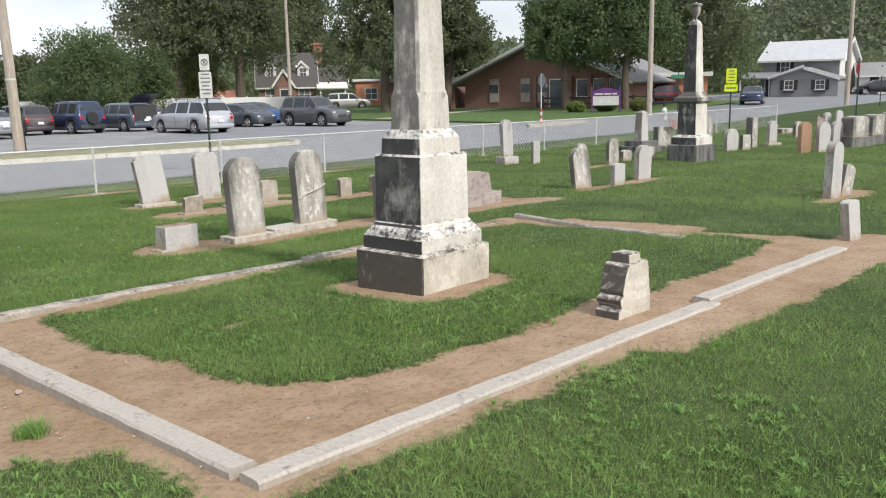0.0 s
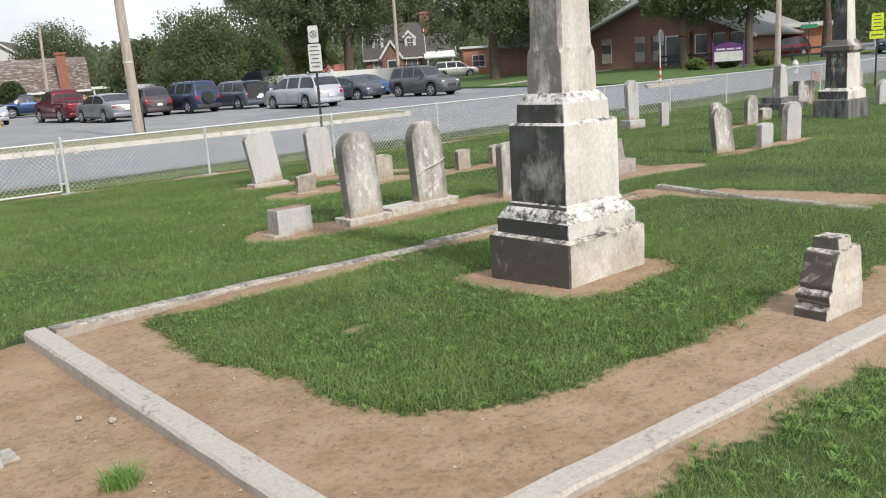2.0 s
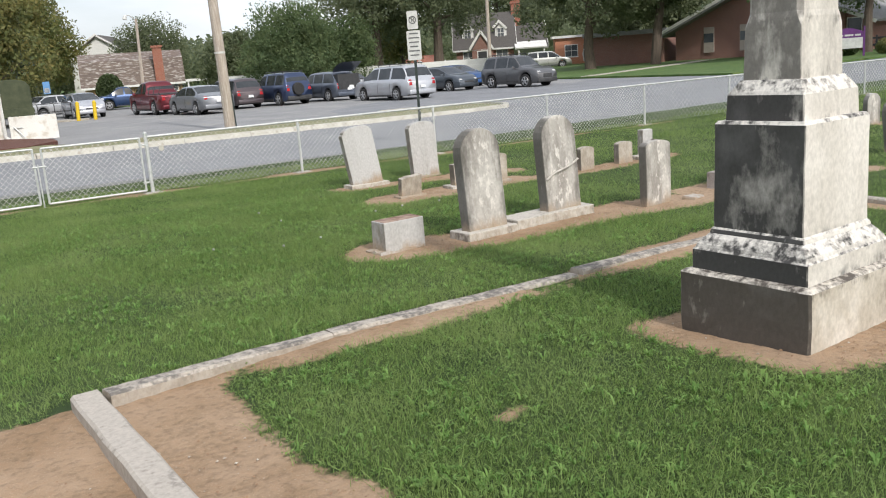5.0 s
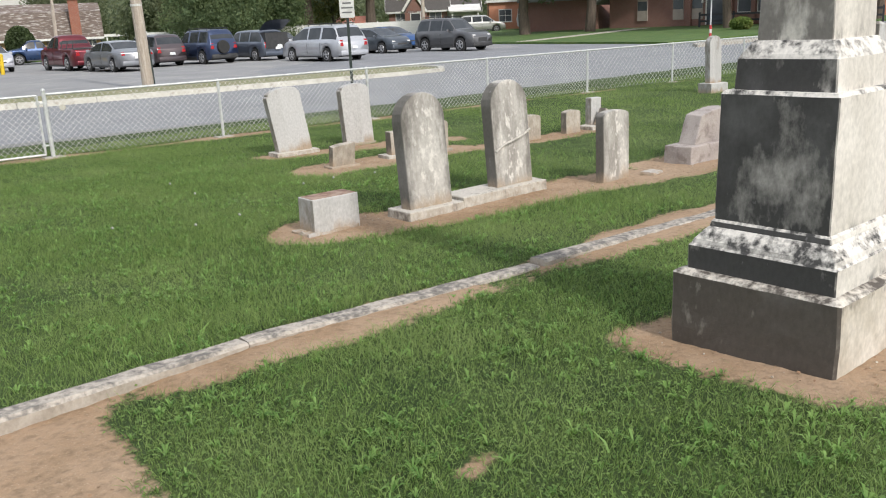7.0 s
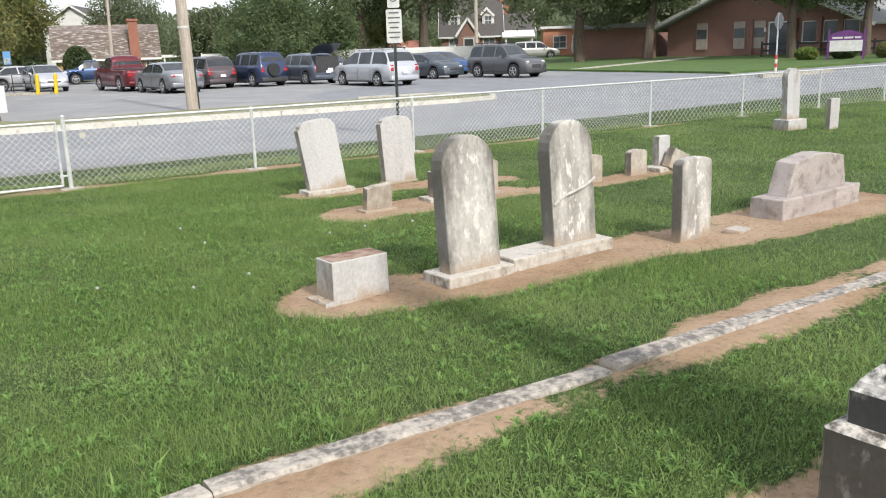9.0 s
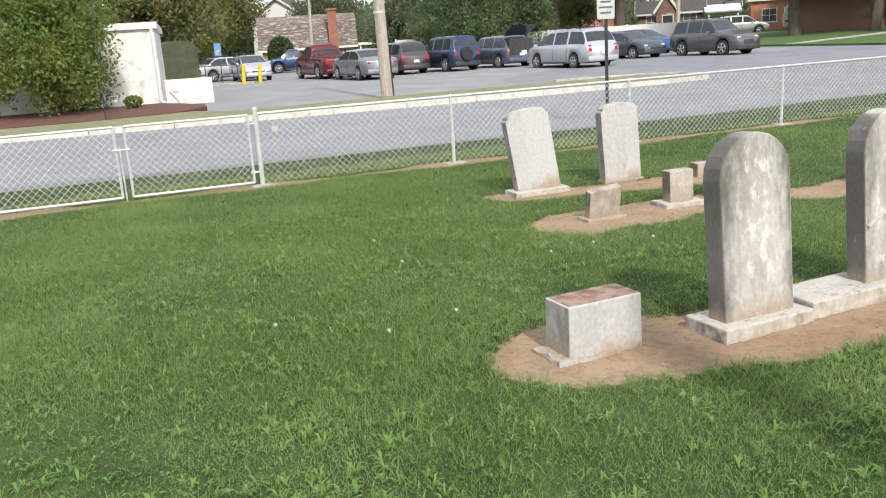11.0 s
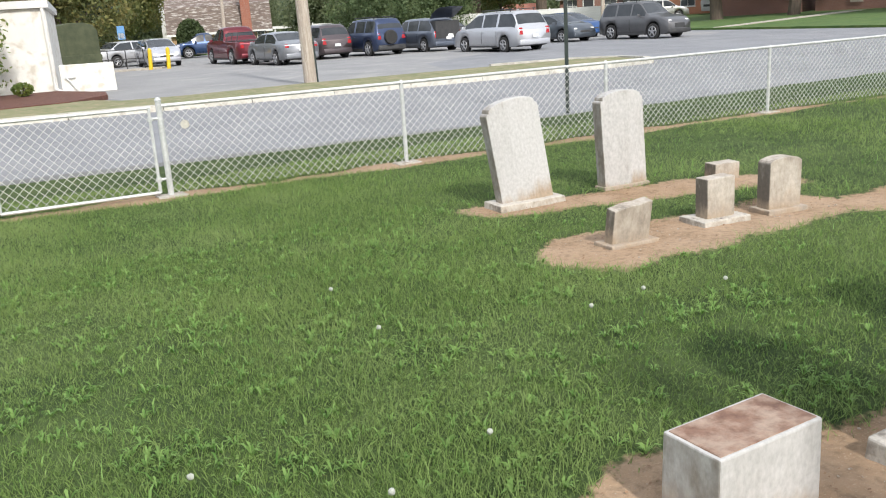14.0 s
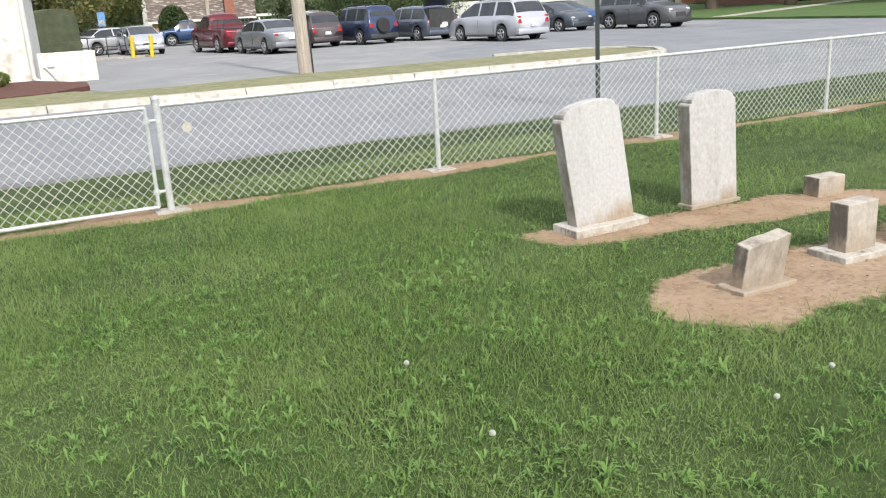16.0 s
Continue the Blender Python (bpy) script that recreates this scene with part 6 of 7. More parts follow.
# pale yard fence behind the cars
pf = thing("white_board_fence", "white board fence behind the car park", "fence", pose(29, 73.5, -0.3, 0, 0, -32))
for i in range(12):
    bm = bmesh.new()
    box(bm, i * 2.2, i * 2.2 + 2.15, 0, 0.05, 0, 1.75)
    part("panel", bm, SIDING_WHITE, pf)
    bm = bmesh.new()
    box(bm, i * 2.2 - 0.07, i * 2.2 + 0.05, -0.04, 0.09, -0.2, 1.85, 0.01)
    part("post", bm, FRAME_WHITE, pf)



# poles, signs, wires and small street things
POLE_WOOD = mat("pole_wood", (0.42, 0.36, 0.30), (0.33, 0.28, 0.23), scale=3, rough=0.9, bump=0.6, fine=40, c=(0.48, 0.43, 0.37), stretch=(4, 4, 0.4))
DARK_METAL = mat("dark_green_post", (0.02, 0.032, 0.028), (0.03, 0.04, 0.036), scale=8, rough=0.5, bump=0.1)
SIGN_WHITE = mat("sign_face", (0.60, 0.60, 0.57), (0.50, 0.50, 0.47), scale=6, rough=0.5, bump=0.0)
SIGN_GREY = mat("sign_print", (0.10, 0.10, 0.10), (0.14, 0.14, 0.14), scale=6, rough=0.6, bump=0.0)
SIGN_YELLOW = mat("yellow_sign_face", (0.72, 0.82, 0.02), (0.66, 0.76, 0.02), scale=4, rough=0.5, bump=0.0)
SIGN_RED = mat("red_sign_face", (0.50, 0.05, 0.05), (0.42, 0.04, 0.04), scale=4, rough=0.5, bump=0.0)
SIGN_BLUE = mat("blue_sign_face", (0.10, 0.24, 0.45), (0.12, 0.28, 0.5), scale=4, rough=0.5, bump=0.0)
PURPLE = mat("purple_sign_face", (0.12, 0.03, 0.16), (0.10, 0.025, 0.13), scale=4, rough=0.5, bump=0.0)
YELLOW = mat("bollard_paint", (0.75, 0.52, 0.02), (0.62, 0.42, 0.02), scale=5, rough=0.6, bump=0.1)
WIRE = mat("cable", (0.03, 0.03, 0.03), (0.05, 0.05, 0.05), scale=5, rough=0.7, bump=0.0)


def utility_pole(x, y, z, h, r, label, arm=None, rx=0, ry=0):
    p = thing("utility_pole", label, "utility pole", pose(x, y, z, rx, ry, 0), "utility poles")
    bm = bmesh.new()
    tube(bm, (0, 0, -0.3), (0.02, 0, h * 0.5), r, r * 0.85, 14)
    tube(bm, (0.02, 0, h * 0.5), (0, 0, h), r * 0.85, r * 0.68, 14)
    part("shaft", bm, POLE_WOOD, p)
    if arm:
        for za in arm:
            bm = bmesh.new()
            box(bm, -0.06, 0.06, -1.1, 1.1, za, za + 0.12)
            part("crossarm", bm, POLE_WOOD, p)
            for yy in (-1.0, -0.4, 0.4, 1.0):
                bm = bmesh.new()
                tube(bm, (0, yy, za + 0.12), (0, yy, za + 0.26), 0.04, n=8)
                part("insulator", bm, SIGN_GREY, p)
    return p


main_pole = utility_pole(10.2, 28.05, -0.3, 9.5, 0.19, "weathered leaning wooden utility pole on the verge", (8.6,), ry=-1.2)
bm = bmesh.new()
tube(bm, (0, 0, 2.55), (0, 0, 2.62), 0.182, n=14)
part("metal_band", bm, SIGN_WHITE, main_pole, "pale metal band")
bm = bmesh.new()
tube(bm, (0.17, -0.08, 0), (0.17, -0.08, 1.3), 0.045, n=8)
part("ground_guard", bm, DARK_METAL, main_pole)
utility_pole(46.2, 22.45, -0.15, 10.5, 0.17, "pale straight utility pole by the road", (9.5,))
p3 = utility_pole(64.7, 16.1, 0.1, 11.5, 0.18, "wooden utility pole with transformers by the far road", (10.6, 9.8))
for yy in (-0.45, 0.45):
    bm = bmesh.new()
    tube(bm, (0.15, yy, 8.4), (0.15, yy, 9.3), 0.26, n=14)
    part("transformer", bm, RIM, p3)
utility_pole(41.5, 51.5, -0.3, 11, 0.15, "wooden utility pole behind the car park", (10.2,))
guy = thing("guy_wire", "thin guy wire running up from the verge", "cable")
bm = bmesh.new()
tube(bm, (1.91, 28.6, -0.4), (2.16, 28.6, 8.0), 0.018, n=6)
part("wire", bm, WIRE, guy)


def span(points, sag, r, n=14):
    """A hanging cable from point to point."""
    th = thing("overhead_cable", "thin dark overhead cable between utility poles", "cable", None, "overhead cables")
    for a, b in zip(points[:-1], points[1:]):
        a, b = Vector(a), Vector(b)
        bm = bmesh.new()
        prev = a
        for i in range(1, n + 1):
            t = i / n
            q = a.lerp(b, t) - Vector((0, 0, 4 * sag * t * (1 - t)))
            tube(bm, prev, q, r, n=5)
            prev = q
        part("cable", bm, WIRE, th)


for dy, z in ((-1.0, 0.0), (0.4, 0.0), (1.0, 0.0), (0.0, -1.6), (0.0, -2.4)):
    span(((-40, 32 + dy, 8.6 + z), (10.2, 28.05 + dy, 8.6 + z), (46.2, 22.45 + dy, 9.5 + z), (64.7, 16.1 + dy, 10.6 + z), (130, 2 + dy, 11 + z)), 0.7, 0.014)
span(((41.5, 51.5, 10.1), (46.2, 22.45, 9.0)), 0.6, 0.014)
span(((41.5, 51.5, 8.1), (10.2, 28.05, 7.6)), 0.8, 0.014)
span(((41.5, 51.5, 9.4), (58.0, 72.5, 6.0)), 0.8, 0.012)


def plate(bm, x0, x1, z0, z1, y=0.0, t=0.006, r=0.03):
    out = []
    for cx, cz, a0 in ((x1 - r, z1 - r, 0), (x0 + r, z1 - r, 90), (x0 + r, z0 + r, 180), (x1 - r, z0 + r, 270)):
        out += [(cx + r * math.cos(radians(a0 + a)), cz + r * math.sin(radians(a0 + a))) for a in (0, 30, 60, 90)]
    prism(bm, out, y - t, y)


# parking sign by the fence
ps = thing("parking_sign", "no-parking sign over a grey notice on a dark post", "sign", pose(9.78, 15.85, gz(9.8, 15.85), 0, 0, -35))
bm = bmesh.new()
box(bm, -0.03, 0.03, -0.02, 0.02, -0.3, 2.95)
part("post", bm, DARK_METAL, ps)
bm = bmesh.new()
plate(bm, -0.12, 0.12, 2.58, 2.98, -0.022)
upper = part("no_parking_plate", bm, SIGN_WHITE, ps)
bm = bmesh.new()
ring = [(0.085 * math.cos(a), 2.78 + 0.085 * math.sin(a)) for a in np.linspace(0, 2 * math.pi, 24, endpoint=False)]
inner = [(0.066 * math.cos(a), 2.78 + 0.066 * math.sin(a)) for a in np.linspace(0, 2 * math.pi, 24, endpoint=False)]
va, vb = [bm.verts.new((x, -0.031, z)) for x, z in ring], [bm.verts.new((x, -0.031, z)) for x, z in inner]
for i in range(24):
    j = (i + 1) % 24
    bm.faces.new((va[i], va[j], vb[j], vb[i]))
v = [bm.verts.new((x, -0.0315, z)) for x, z in ((-0.062, 2.83), (-0.05, 2.842), (0.062, 2.73), (0.05, 2.718))]
bm.faces.new(v)
bmesh.ops.solidify(bm, geom=bm.faces[:], thickness=0.002)
part("ring_and_bar", bm, SIGN_GREY, upper)


def lettering(text, size, m, parent, material, name="lettering"):
    c = bpy.data.curves.new(name, "FONT")
    c.body, c.size, c.align_x, c.align_y, c.extrude = text, size, "CENTER", "CENTER", 0.001
    tmp = bpy.data.objects.new(name, c)
    scene.collection.objects.link(tmp)
    mesh = bpy.data.meshes.new_from_object(tmp.evaluated_get(bpy.context.evaluated_depsgraph_get()))
    bpy.data.objects.remove(tmp)
    mesh.materials.append(material)
    ob = new(name, mesh)
    ob.parent = parent
    ob.matrix_basis = m
    return ob


lettering("P", 0.15, pose(0, -0.0315, 2.78, 90), upper, SIGN_GREY)
bm = bmesh.new()
plate(bm, -0.155, 0.155, 1.90, 2.55, -0.022)
lower = part("notice_plate", bm, SIGN_WHITE, ps)
for i, w in enumerate((0.20, 0.24, 0.22, 0.18, 0.24, 0.20)):
    bm = bmesh.new()
    box(bm, -w / 2, w / 2, -0.031, -0.0275, 2.47 - i * 0.095, 2.50 - i * 0.095)
    part("text_line", bm, SIGN_GREY, lower)


def post_sign(name, label, x, y, z, h, rz, plates, r=0.03, post=DARK_METAL):
    s = thing(name, label, "sign", pose(x, y, z, 0, 0, rz))
    bm = bmesh.new()
    tube(bm, (0, 0.02, -0.3), (0, 0.02, h), r, n=8)
    part("post", bm, post, s)
    for nm, x0, x1, z0, z1, m in plates:
        bm = bmesh.new()
        plate(bm, x0, x1, z0, z1, -0.012)
        part(nm, bm, m, s)
    return s


ys1 = post_sign("yellow_sign", "bright yellow-green notice sign on a dark post", 29.65, 10.5, gz(29.6, 12) + 0.1, 2.45, -68, (("upper_plate", -0.19, 0.19, 1.86, 2.42, SIGN_YELLOW), ("lower_plate", -0.24, 0.24, 1.55, 1.82, SIGN_YELLOW)))
for i, w in enumerate((0.20, 0.26, 0.22, 0.26)):
    bm = bmesh.new()
    box(bm, -w / 2, w / 2, -0.022, -0.017, 2.31 - i * 0.12, 2.345 - i * 0.12)
    part("text_line", bm, SIGN_GREY, ys1)
bm = bmesh.new()
box(bm, -0.18, 0.18, -0.022, -0.017, 1.66, 1.71)
part("arrow_bar", bm, SIGN_GREY, ys1)


def octagon(parent, zc, r, m, y=-0.012):
    bm = bmesh.new()
    prism(bm, [(r * math.cos(radians(22.5 + 45 * i)), zc + r * math.sin(radians(22.5 + 45 * i))) for i in range(8)], y - 0.01, y)
    part("octagon", bm, m, parent)


st = post_sign("stop_sign", "back of a stop sign on a red and white striped post", 35.3, 23.1, -0.3, 2.75, 60, (), 0.035, GALV)
octagon(st, 2.38, 0.38, RIM)
for i, m in enumerate((SIGN_RED, SIGN_WHITE, SIGN_RED, SIGN_WHITE, SIGN_RED)):
    bm = bmesh.new()
    tube(bm, (0, 0.02, 0.02 + i * 0.18), (0, 0.02, 0.20 + i * 0.18), 0.06, n=10)
    part("stripe", bm, m, st)
st2 = post_sign("stop_sign", "red stop sign at the far junction", 35.9, 7.65, gz(36, 8) - 0.05, 2.9, -150, (), 0.03, DARK_METAL)
octagon(st2, 2.5, 0.29, SIGN_RED)
post_sign("street_sign", "green street-name sign on a thin pole", 53.2, 23.9, 0.0, 3.0, -60, (("name_plate", -0.5, 0.5, 2.2, 2.45, mat("green_sign_face", (0.03, 0.2, 0.1), (0.03, 0.22, 0.12), scale=4, rough=0.5, bump=0.0)),))
post_sign("parking_bay_sign", "blue and white parking bay sign on a thin post", 10.6, 57.3, -0.35, 2.35, -10, (("bay_plate", -0.2, 0.2, 1.55, 2.3, SIGN_BLUE), ("white_plate", -0.16, 0.16, 1.6, 1.9, SIGN_WHITE)))
post_sign("road_sign", "plain white road sign beyond the fence", 60.5, 12.8, 0.2, 2.6, -75, (("plate", -0.3, 0.3, 1.9, 2.5, SIGN_WHITE),))

# school name board
nb = thing("name_board", "purple and white name board between two posts", "sign", pose(48.75, 28.05, -0.03, 0, 0, -60))
for x in (-0.1, 1.78):
    bm = bmesh.new()
    box(bm, x, x + 0.12, -0.06, 0.06, -0.3, 1.75, 0.01)
    part("post", bm, PURPLE, nb)
bm = bmesh.new()
prism(bm, [(0.03, 1.12), (0.03, 1.45), (0.25, 1.55), (0.6, 1.66), (0.9, 1.70), (1.2, 1.66), (1.55, 1.55), (1.77, 1.45), (1.77, 1.12)], -0.04, 0.04)
upper_board = part("header_board", bm, PURPLE, nb)
bm = bmesh.new()
box(bm, 0.03, 1.77, -0.035, 0.035, 0.50, 1.12)
part("white_board", bm, SIGN_WHITE, nb)
for x0, x1 in ((0.15, 0.70), (0.78, 1.25), (1.33, 1.65)):
    bm = bmesh.new()
    box(bm, x0, x1, -0.046, -0.041, 1.22, 1.32)
    part("text_line", bm, SIGN_WHITE, upper_board)

for x, y in ((10.35, 49.6), (11.15, 49.2)):
    b = thing("bollard", "yellow-painted steel bollard at a ramp", "bollard", pose(x, y, -0.345, 0, 3, 0), "yellow bollards")
    bm = bmesh.new()
    tube(bm, (0, 0, -0.1), (0, 0, 0.98), 0.10, n=14)
    tube(bm, (0, 0, 0.98), (0, 0, 1.06), 0.10, 0.04, n=14)
    part("post", bm, YELLOW, b)
bm = bmesh.new()
hyd = thing("fire_hydrant", "white fire hydrant by the far road", "hydrant", pose(42.1, 19.4, -0.25))
tube(bm, (0, 0, -0.1), (0, 0, 0.55), 0.13, n=12)
tube(bm, (0, 0, 0.55), (0, 0, 0.75), 0.17, 0.06, n=12)
part("barrel", bm, SIGN_WHITE, hyd)
for s in (-1, 1):
    bm = bmesh.new()
    tube(bm, (0, 0, 0.42), (0.1 * s, 0.2 * s, 0.42), 0.07, n=8)
    part("nozzle", bm, SIGN_WHITE, hyd)
rl = thing("steel_railing", "dark steel handrail along a ramp", "railing", pose(6.9, 51.0, -0.25, 0, 0, -10))
for i in range(5):
    bm = bmesh.new()
    tube(bm, (i * 0.85, 0, -0.1), (i * 0.85, 0, 0.95), 0.025, n=6)
    part("post", bm, WIRE, rl)
for z in (0.5, 0.95):
    bm = bmesh.new()
    tube(bm, (0, 0, z), (3.4, 0, z), 0.025, n=6)
    part("rail", bm, WIRE, rl)
lamp = thing("street_lamp", "pale wooden street lamp post with a bent arm", "street lamp", pose(18.0, 62.2, -0.4, 0, 1, 0))
bm = bmesh.new()
tube(bm, (0, 0, -0.2), (0.1, 0, 6.3), 0.13, 0.09, 12)
part("post", bm, POLE_WOOD, lamp)
bm = bmesh.new()
tube(bm, (0.1, 0, 6.2), (-0.35, 0, 6.55), 0.04, n=8)
tube(bm, (-0.35, 0, 6.55), (-0.65, 0, 6.5), 0.04, n=8)
part("arm", bm, GALV, lamp)
bm = bmesh.new()
tube(bm, (-0.62, 0, 6.5), (-0.68, 0, 6.25), 0.10, 0.17, n=10)
part("lamp_head", bm, SIGN_WHITE, lamp)



# trees, shrubs and woods
BARK = mat("bark", (0.13, 0.10, 0.075), (0.09, 0.07, 0.055), scale=4, rough=0.95, bump=0.8, fine=20, stretch=(3, 3, 0.6))
LEAF_MAPLE = leaf_mat("maple_leaves", (0.095, 0.145, 0.068), (0.165, 0.22, 0.098), (0.17, 0.21, 0.09), thin=0.5)
LEAF_DARK = leaf_mat("dark_leaves", (0.12, 0.15, 0.085), (0.19, 0.22, 0.12), (0.18, 0.20, 0.10), thin=0.5)
LEAF_YELLOW = leaf_mat("yellowing_leaves", (0.11, 0.14, 0.055), (0.21, 0.22, 0.075), (0.26, 0.21, 0.07), thin=0.4)
LEAF_SPRUCE = leaf_mat("spruce_needles", (0.045, 0.065, 0.048), (0.07, 0.095, 0.065), (0.06, 0.08, 0.055), thin=0.2)
LEAF_SHRUB = leaf_mat("shrub_leaves", (0.12, 0.19, 0.05), (0.22, 0.29, 0.075), (0.30, 0.31, 0.08), thin=0.5)
LEAF_HEDGE = leaf_mat("hedge_leaves", (0.045, 0.07, 0.028), (0.075, 0.105, 0.04), (0.06, 0.085, 0.03), thin=0.25)


def leaf_mesh(name, centres, sizes, material, parent=None, label="", drop=0.0):
    """One mesh of small bent leaves, each at its centre, turned at random."""
    k = len(centres)
    d = np.random.normal(size=(k, 3))
    d[:, 2] = d[:, 2] * 0.7 + 0.5
    d /= np.linalg.norm(d, axis=1)[:, None]
    u = np.cross(d, np.random.normal(size=(k, 3)))
    u /= np.linalg.norm(u, axis=1)[:, None] + 1e-9
    w = np.cross(d, u)
    s = np.asarray(sizes)[:, None]
    p = np.stack([centres - u * s, centres - w * s * 0.55, centres + u * s, centres + w * s * 0.55], 1)
    me = bpy.data.meshes.new(name)
    me.vertices.add(4 * k)
    me.vertices.foreach_set("co", p.astype(np.float32).ravel())
    me.loops.add(4 * k)
    me.loops.foreach_set("vertex_index", np.arange(4 * k, dtype=np.int32))
    me.polygons.add(k)
    me.polygons.foreach_set("loop_start", (np.arange(k) * 4).astype(np.int32))
    me.polygons.foreach_set("loop_total", np.full(k, 4, np.int32))
    me.update(calc_edges=True)
    me.materials.append(material)
    ob = new(name, me)
    if parent:
        ob.parent = parent
    if label:
        ob["label"] = label
    return ob


def crown_points(rng, lobes, n, shell=0.55):
    """Points in clusters that fill an uneven crown of lobes (x, y, z, radius, squash)."""
    vol = np.array([l[3] ** 2 for l in lobes])
    out = []
    for l, share in zip(lobes, vol / vol.sum()):
        m = int(n * share / 26) + 1
        c = rng.normal(size=(m, 3))
        c /= np.linalg.norm(c, axis=1)[:, None]
        rad = l[3] * (shell + (1.08 - shell) * rng.random(m) ** 0.6)
        c = c * rad[:, None] * np.array([1, 1, l[4]]) + np.array(l[:3])
        q = c[:, None, :] + np.clip(rng.normal(size=(m, 26, 3)), -1.8, 1.8) * l[3] * 0.15
        out.append(q.reshape(-1, 3))
    return np.concatenate(out)


def tree(x, y, z, h, width, material, label, trunk=0.3, clear=0.25, n=7000, leaf=0.22, seed=1, lobes_n=11, name="tree", wide=None, category="tree"):
    """A broad-leaved tree: tapered trunk, limbs, and a crown of leaf clusters in lobes."""
    rng = np.random.default_rng(seed)
    t = thing(name, label, category, pose(x, y, z))
    base = h * clear
    lobes = []
    for i in range(lobes_n):
        a, f = i * 2.399 + rng.random(), (i + 0.5) / lobes_n
        zz = base + (h - base) * (0.12 + 0.74 * f)
        spread = width / 2 * (0.62 if wide is None else wide) * (1 - 0.55 * f) * (0.7 + 0.5 * rng.random())
        lobes.append((math.cos(a) * spread, math.sin(a) * spread, zz, width * (0.20 + 0.07 * rng.random()) * (12 / lobes_n) ** 0.35, 0.8))
    lobes.append((0, 0, h * 0.84, width * 0.2, 0.9))
    bm = bmesh.new()
    segs = [(0, 0, -0.3), (rng.normal() * 0.1, rng.normal() * 0.1, base * 0.6), (rng.normal() * 0.15, rng.normal() * 0.15, base * 1.2), (0, 0, h * 0.7)]
    rad = [trunk * 1.25, trunk, trunk * 0.8, trunk * 0.25]
    for i in range(3):
        tube(bm, segs[i], segs[i + 1], rad[i], rad[i + 1], 10)
    part("trunk", bm, BARK, t)
    for i, l in enumerate(lobes):
        if i % 2 == 0:
            bm = bmesh.new()
            st0 = Vector(segs[2]) + Vector((0, 0, (h - base) * 0.12 * (i / 4)))
            mid = st0.lerp(Vector(l[:3]), 0.5) + Vector((0, 0, -0.1 * l[3]))
            tube(bm, st0, mid, trunk * 0.42, trunk * 0.26, 6)
            tube(bm, mid, l[:3], trunk * 0.26, trunk * 0.08, 6)
            part("limb", bm, BARK, t)
    pts = crown_points(rng, lobes, int(n * 1.9))
    leaf_mesh("crown", pts, rng.uniform(leaf * 0.36, leaf * 0.85, len(pts)), material, t, "dense leafy crown")
    return t


def spruce(x, y, z, h, width, label, seed=3, n=9000, leaf=0.2):
    rng = np.random.default_rng(seed)
    t = thing("spruce", label, "tree", pose(x, y, z))
    bm = bmesh.new()
    tube(bm, (0, 0, -0.3), (0, 0, h), 0.28, 0.03, 10)
    part("trunk", bm, BARK, t)
    f = rng.random(n) ** 1.4
    tier = np.round(f * 18) / 18 * 0.6 + f * 0.4
    a = rng.uniform(0, 2 * np.pi, n)
    r = width / 2 * (1 - f) * (0.35 + 0.7 * rng.random(n)) * (0.8 + 0.2 * np.sin(a * 5 + f * 40))
    p = np.stack([np.cos(a) * r, np.sin(a) * r, 0.6 + tier * (h - 0.6) - r * 0.28], -1)
    leaf_mesh("crown", p, rng.uniform(leaf * 0.6, leaf * 1.3, n), LEAF_SPRUCE, t, "drooping dark needles")
    return t


tree(32.6, 66.7, -0.4, 7.0, 10.0, LEAF_MAPLE, "broad round maple behind the parked cars", 0.3, 0.12, 17000, 0.18, 11, 24)
tree(34.5, 112.0, -0.4, 9.0, 11.0, LEAF_DARK, "dark bushy tree behind the car park", 0.3, 0.10, 11000, 0.22, 12)
tree(38.5, 68.5, -0.3, 5.6, 7.0, LEAF_MAPLE, "low spreading tree with yellow-green leaves", 0.25, 0.12, 8000, 0.2, 13)
tree(44.1, 71.8, -0.3, 16.0, 14.0, LEAF_DARK, "tall spreading tree with a bare trunk", 0.45, 0.27, 19000, 0.24, 14, 26)
tree(49.0, 68.4, -0.3, 15.5, 14.0, LEAF_DARK, "tall spreading tree with a thick bare trunk", 0.48, 0.28, 18000, 0.24, 15, 26)
tree(51.5, 79.0, -0.3, 7.0, 6.0, LEAF_YELLOW, "small tree turning yellow beside the brick house", 0.2, 0.2, 5000, 0.2, 16)
tree(52.6, 44.6, -0.1, 10.5, 8.5, LEAF_DARK, "wide dark tree shading the school front", 0.36, 0.38, 19000, 0.22, 17, 24)
tree(49.4, 48.4, -0.2, 13.5, 10.5, LEAF_DARK, "tall dense tree beside the school", 0.40, 0.22, 15000, 0.24, 18, 22)
tree(52.9, 32.8, 0.0, 9.0, 7.8, LEAF_MAPLE, "leafy tree before the school door", 0.26, 0.42, 14000, 0.20, 20, 13)
tree(55.4, 29.2, 0.0, 9.6, 8.4, LEAF_MAPLE, "leafy tree behind the school name board", 0.26, 0.42, 13000, 0.20, 21, 13)
tree(62.6, 27.0, 0.2, 11.5, 9.0, LEAF_DARK, "tall leafy tree by the far road", 0.3, 0.36, 11000, 0.24, 22, 12)
tree(84.0, 36.5, 0.4, 12.5, 13.0, LEAF_MAPLE, "tall leafy tree beside the grey house", 0.4, 0.12, 15000, 0.30, 23, 13)
tree(76.0, 42.0, 0.3, 13.0, 12.0, LEAF_DARK, "tall dark tree behind the orange building", 0.4, 0.14, 12000, 0.30, 24, 12)
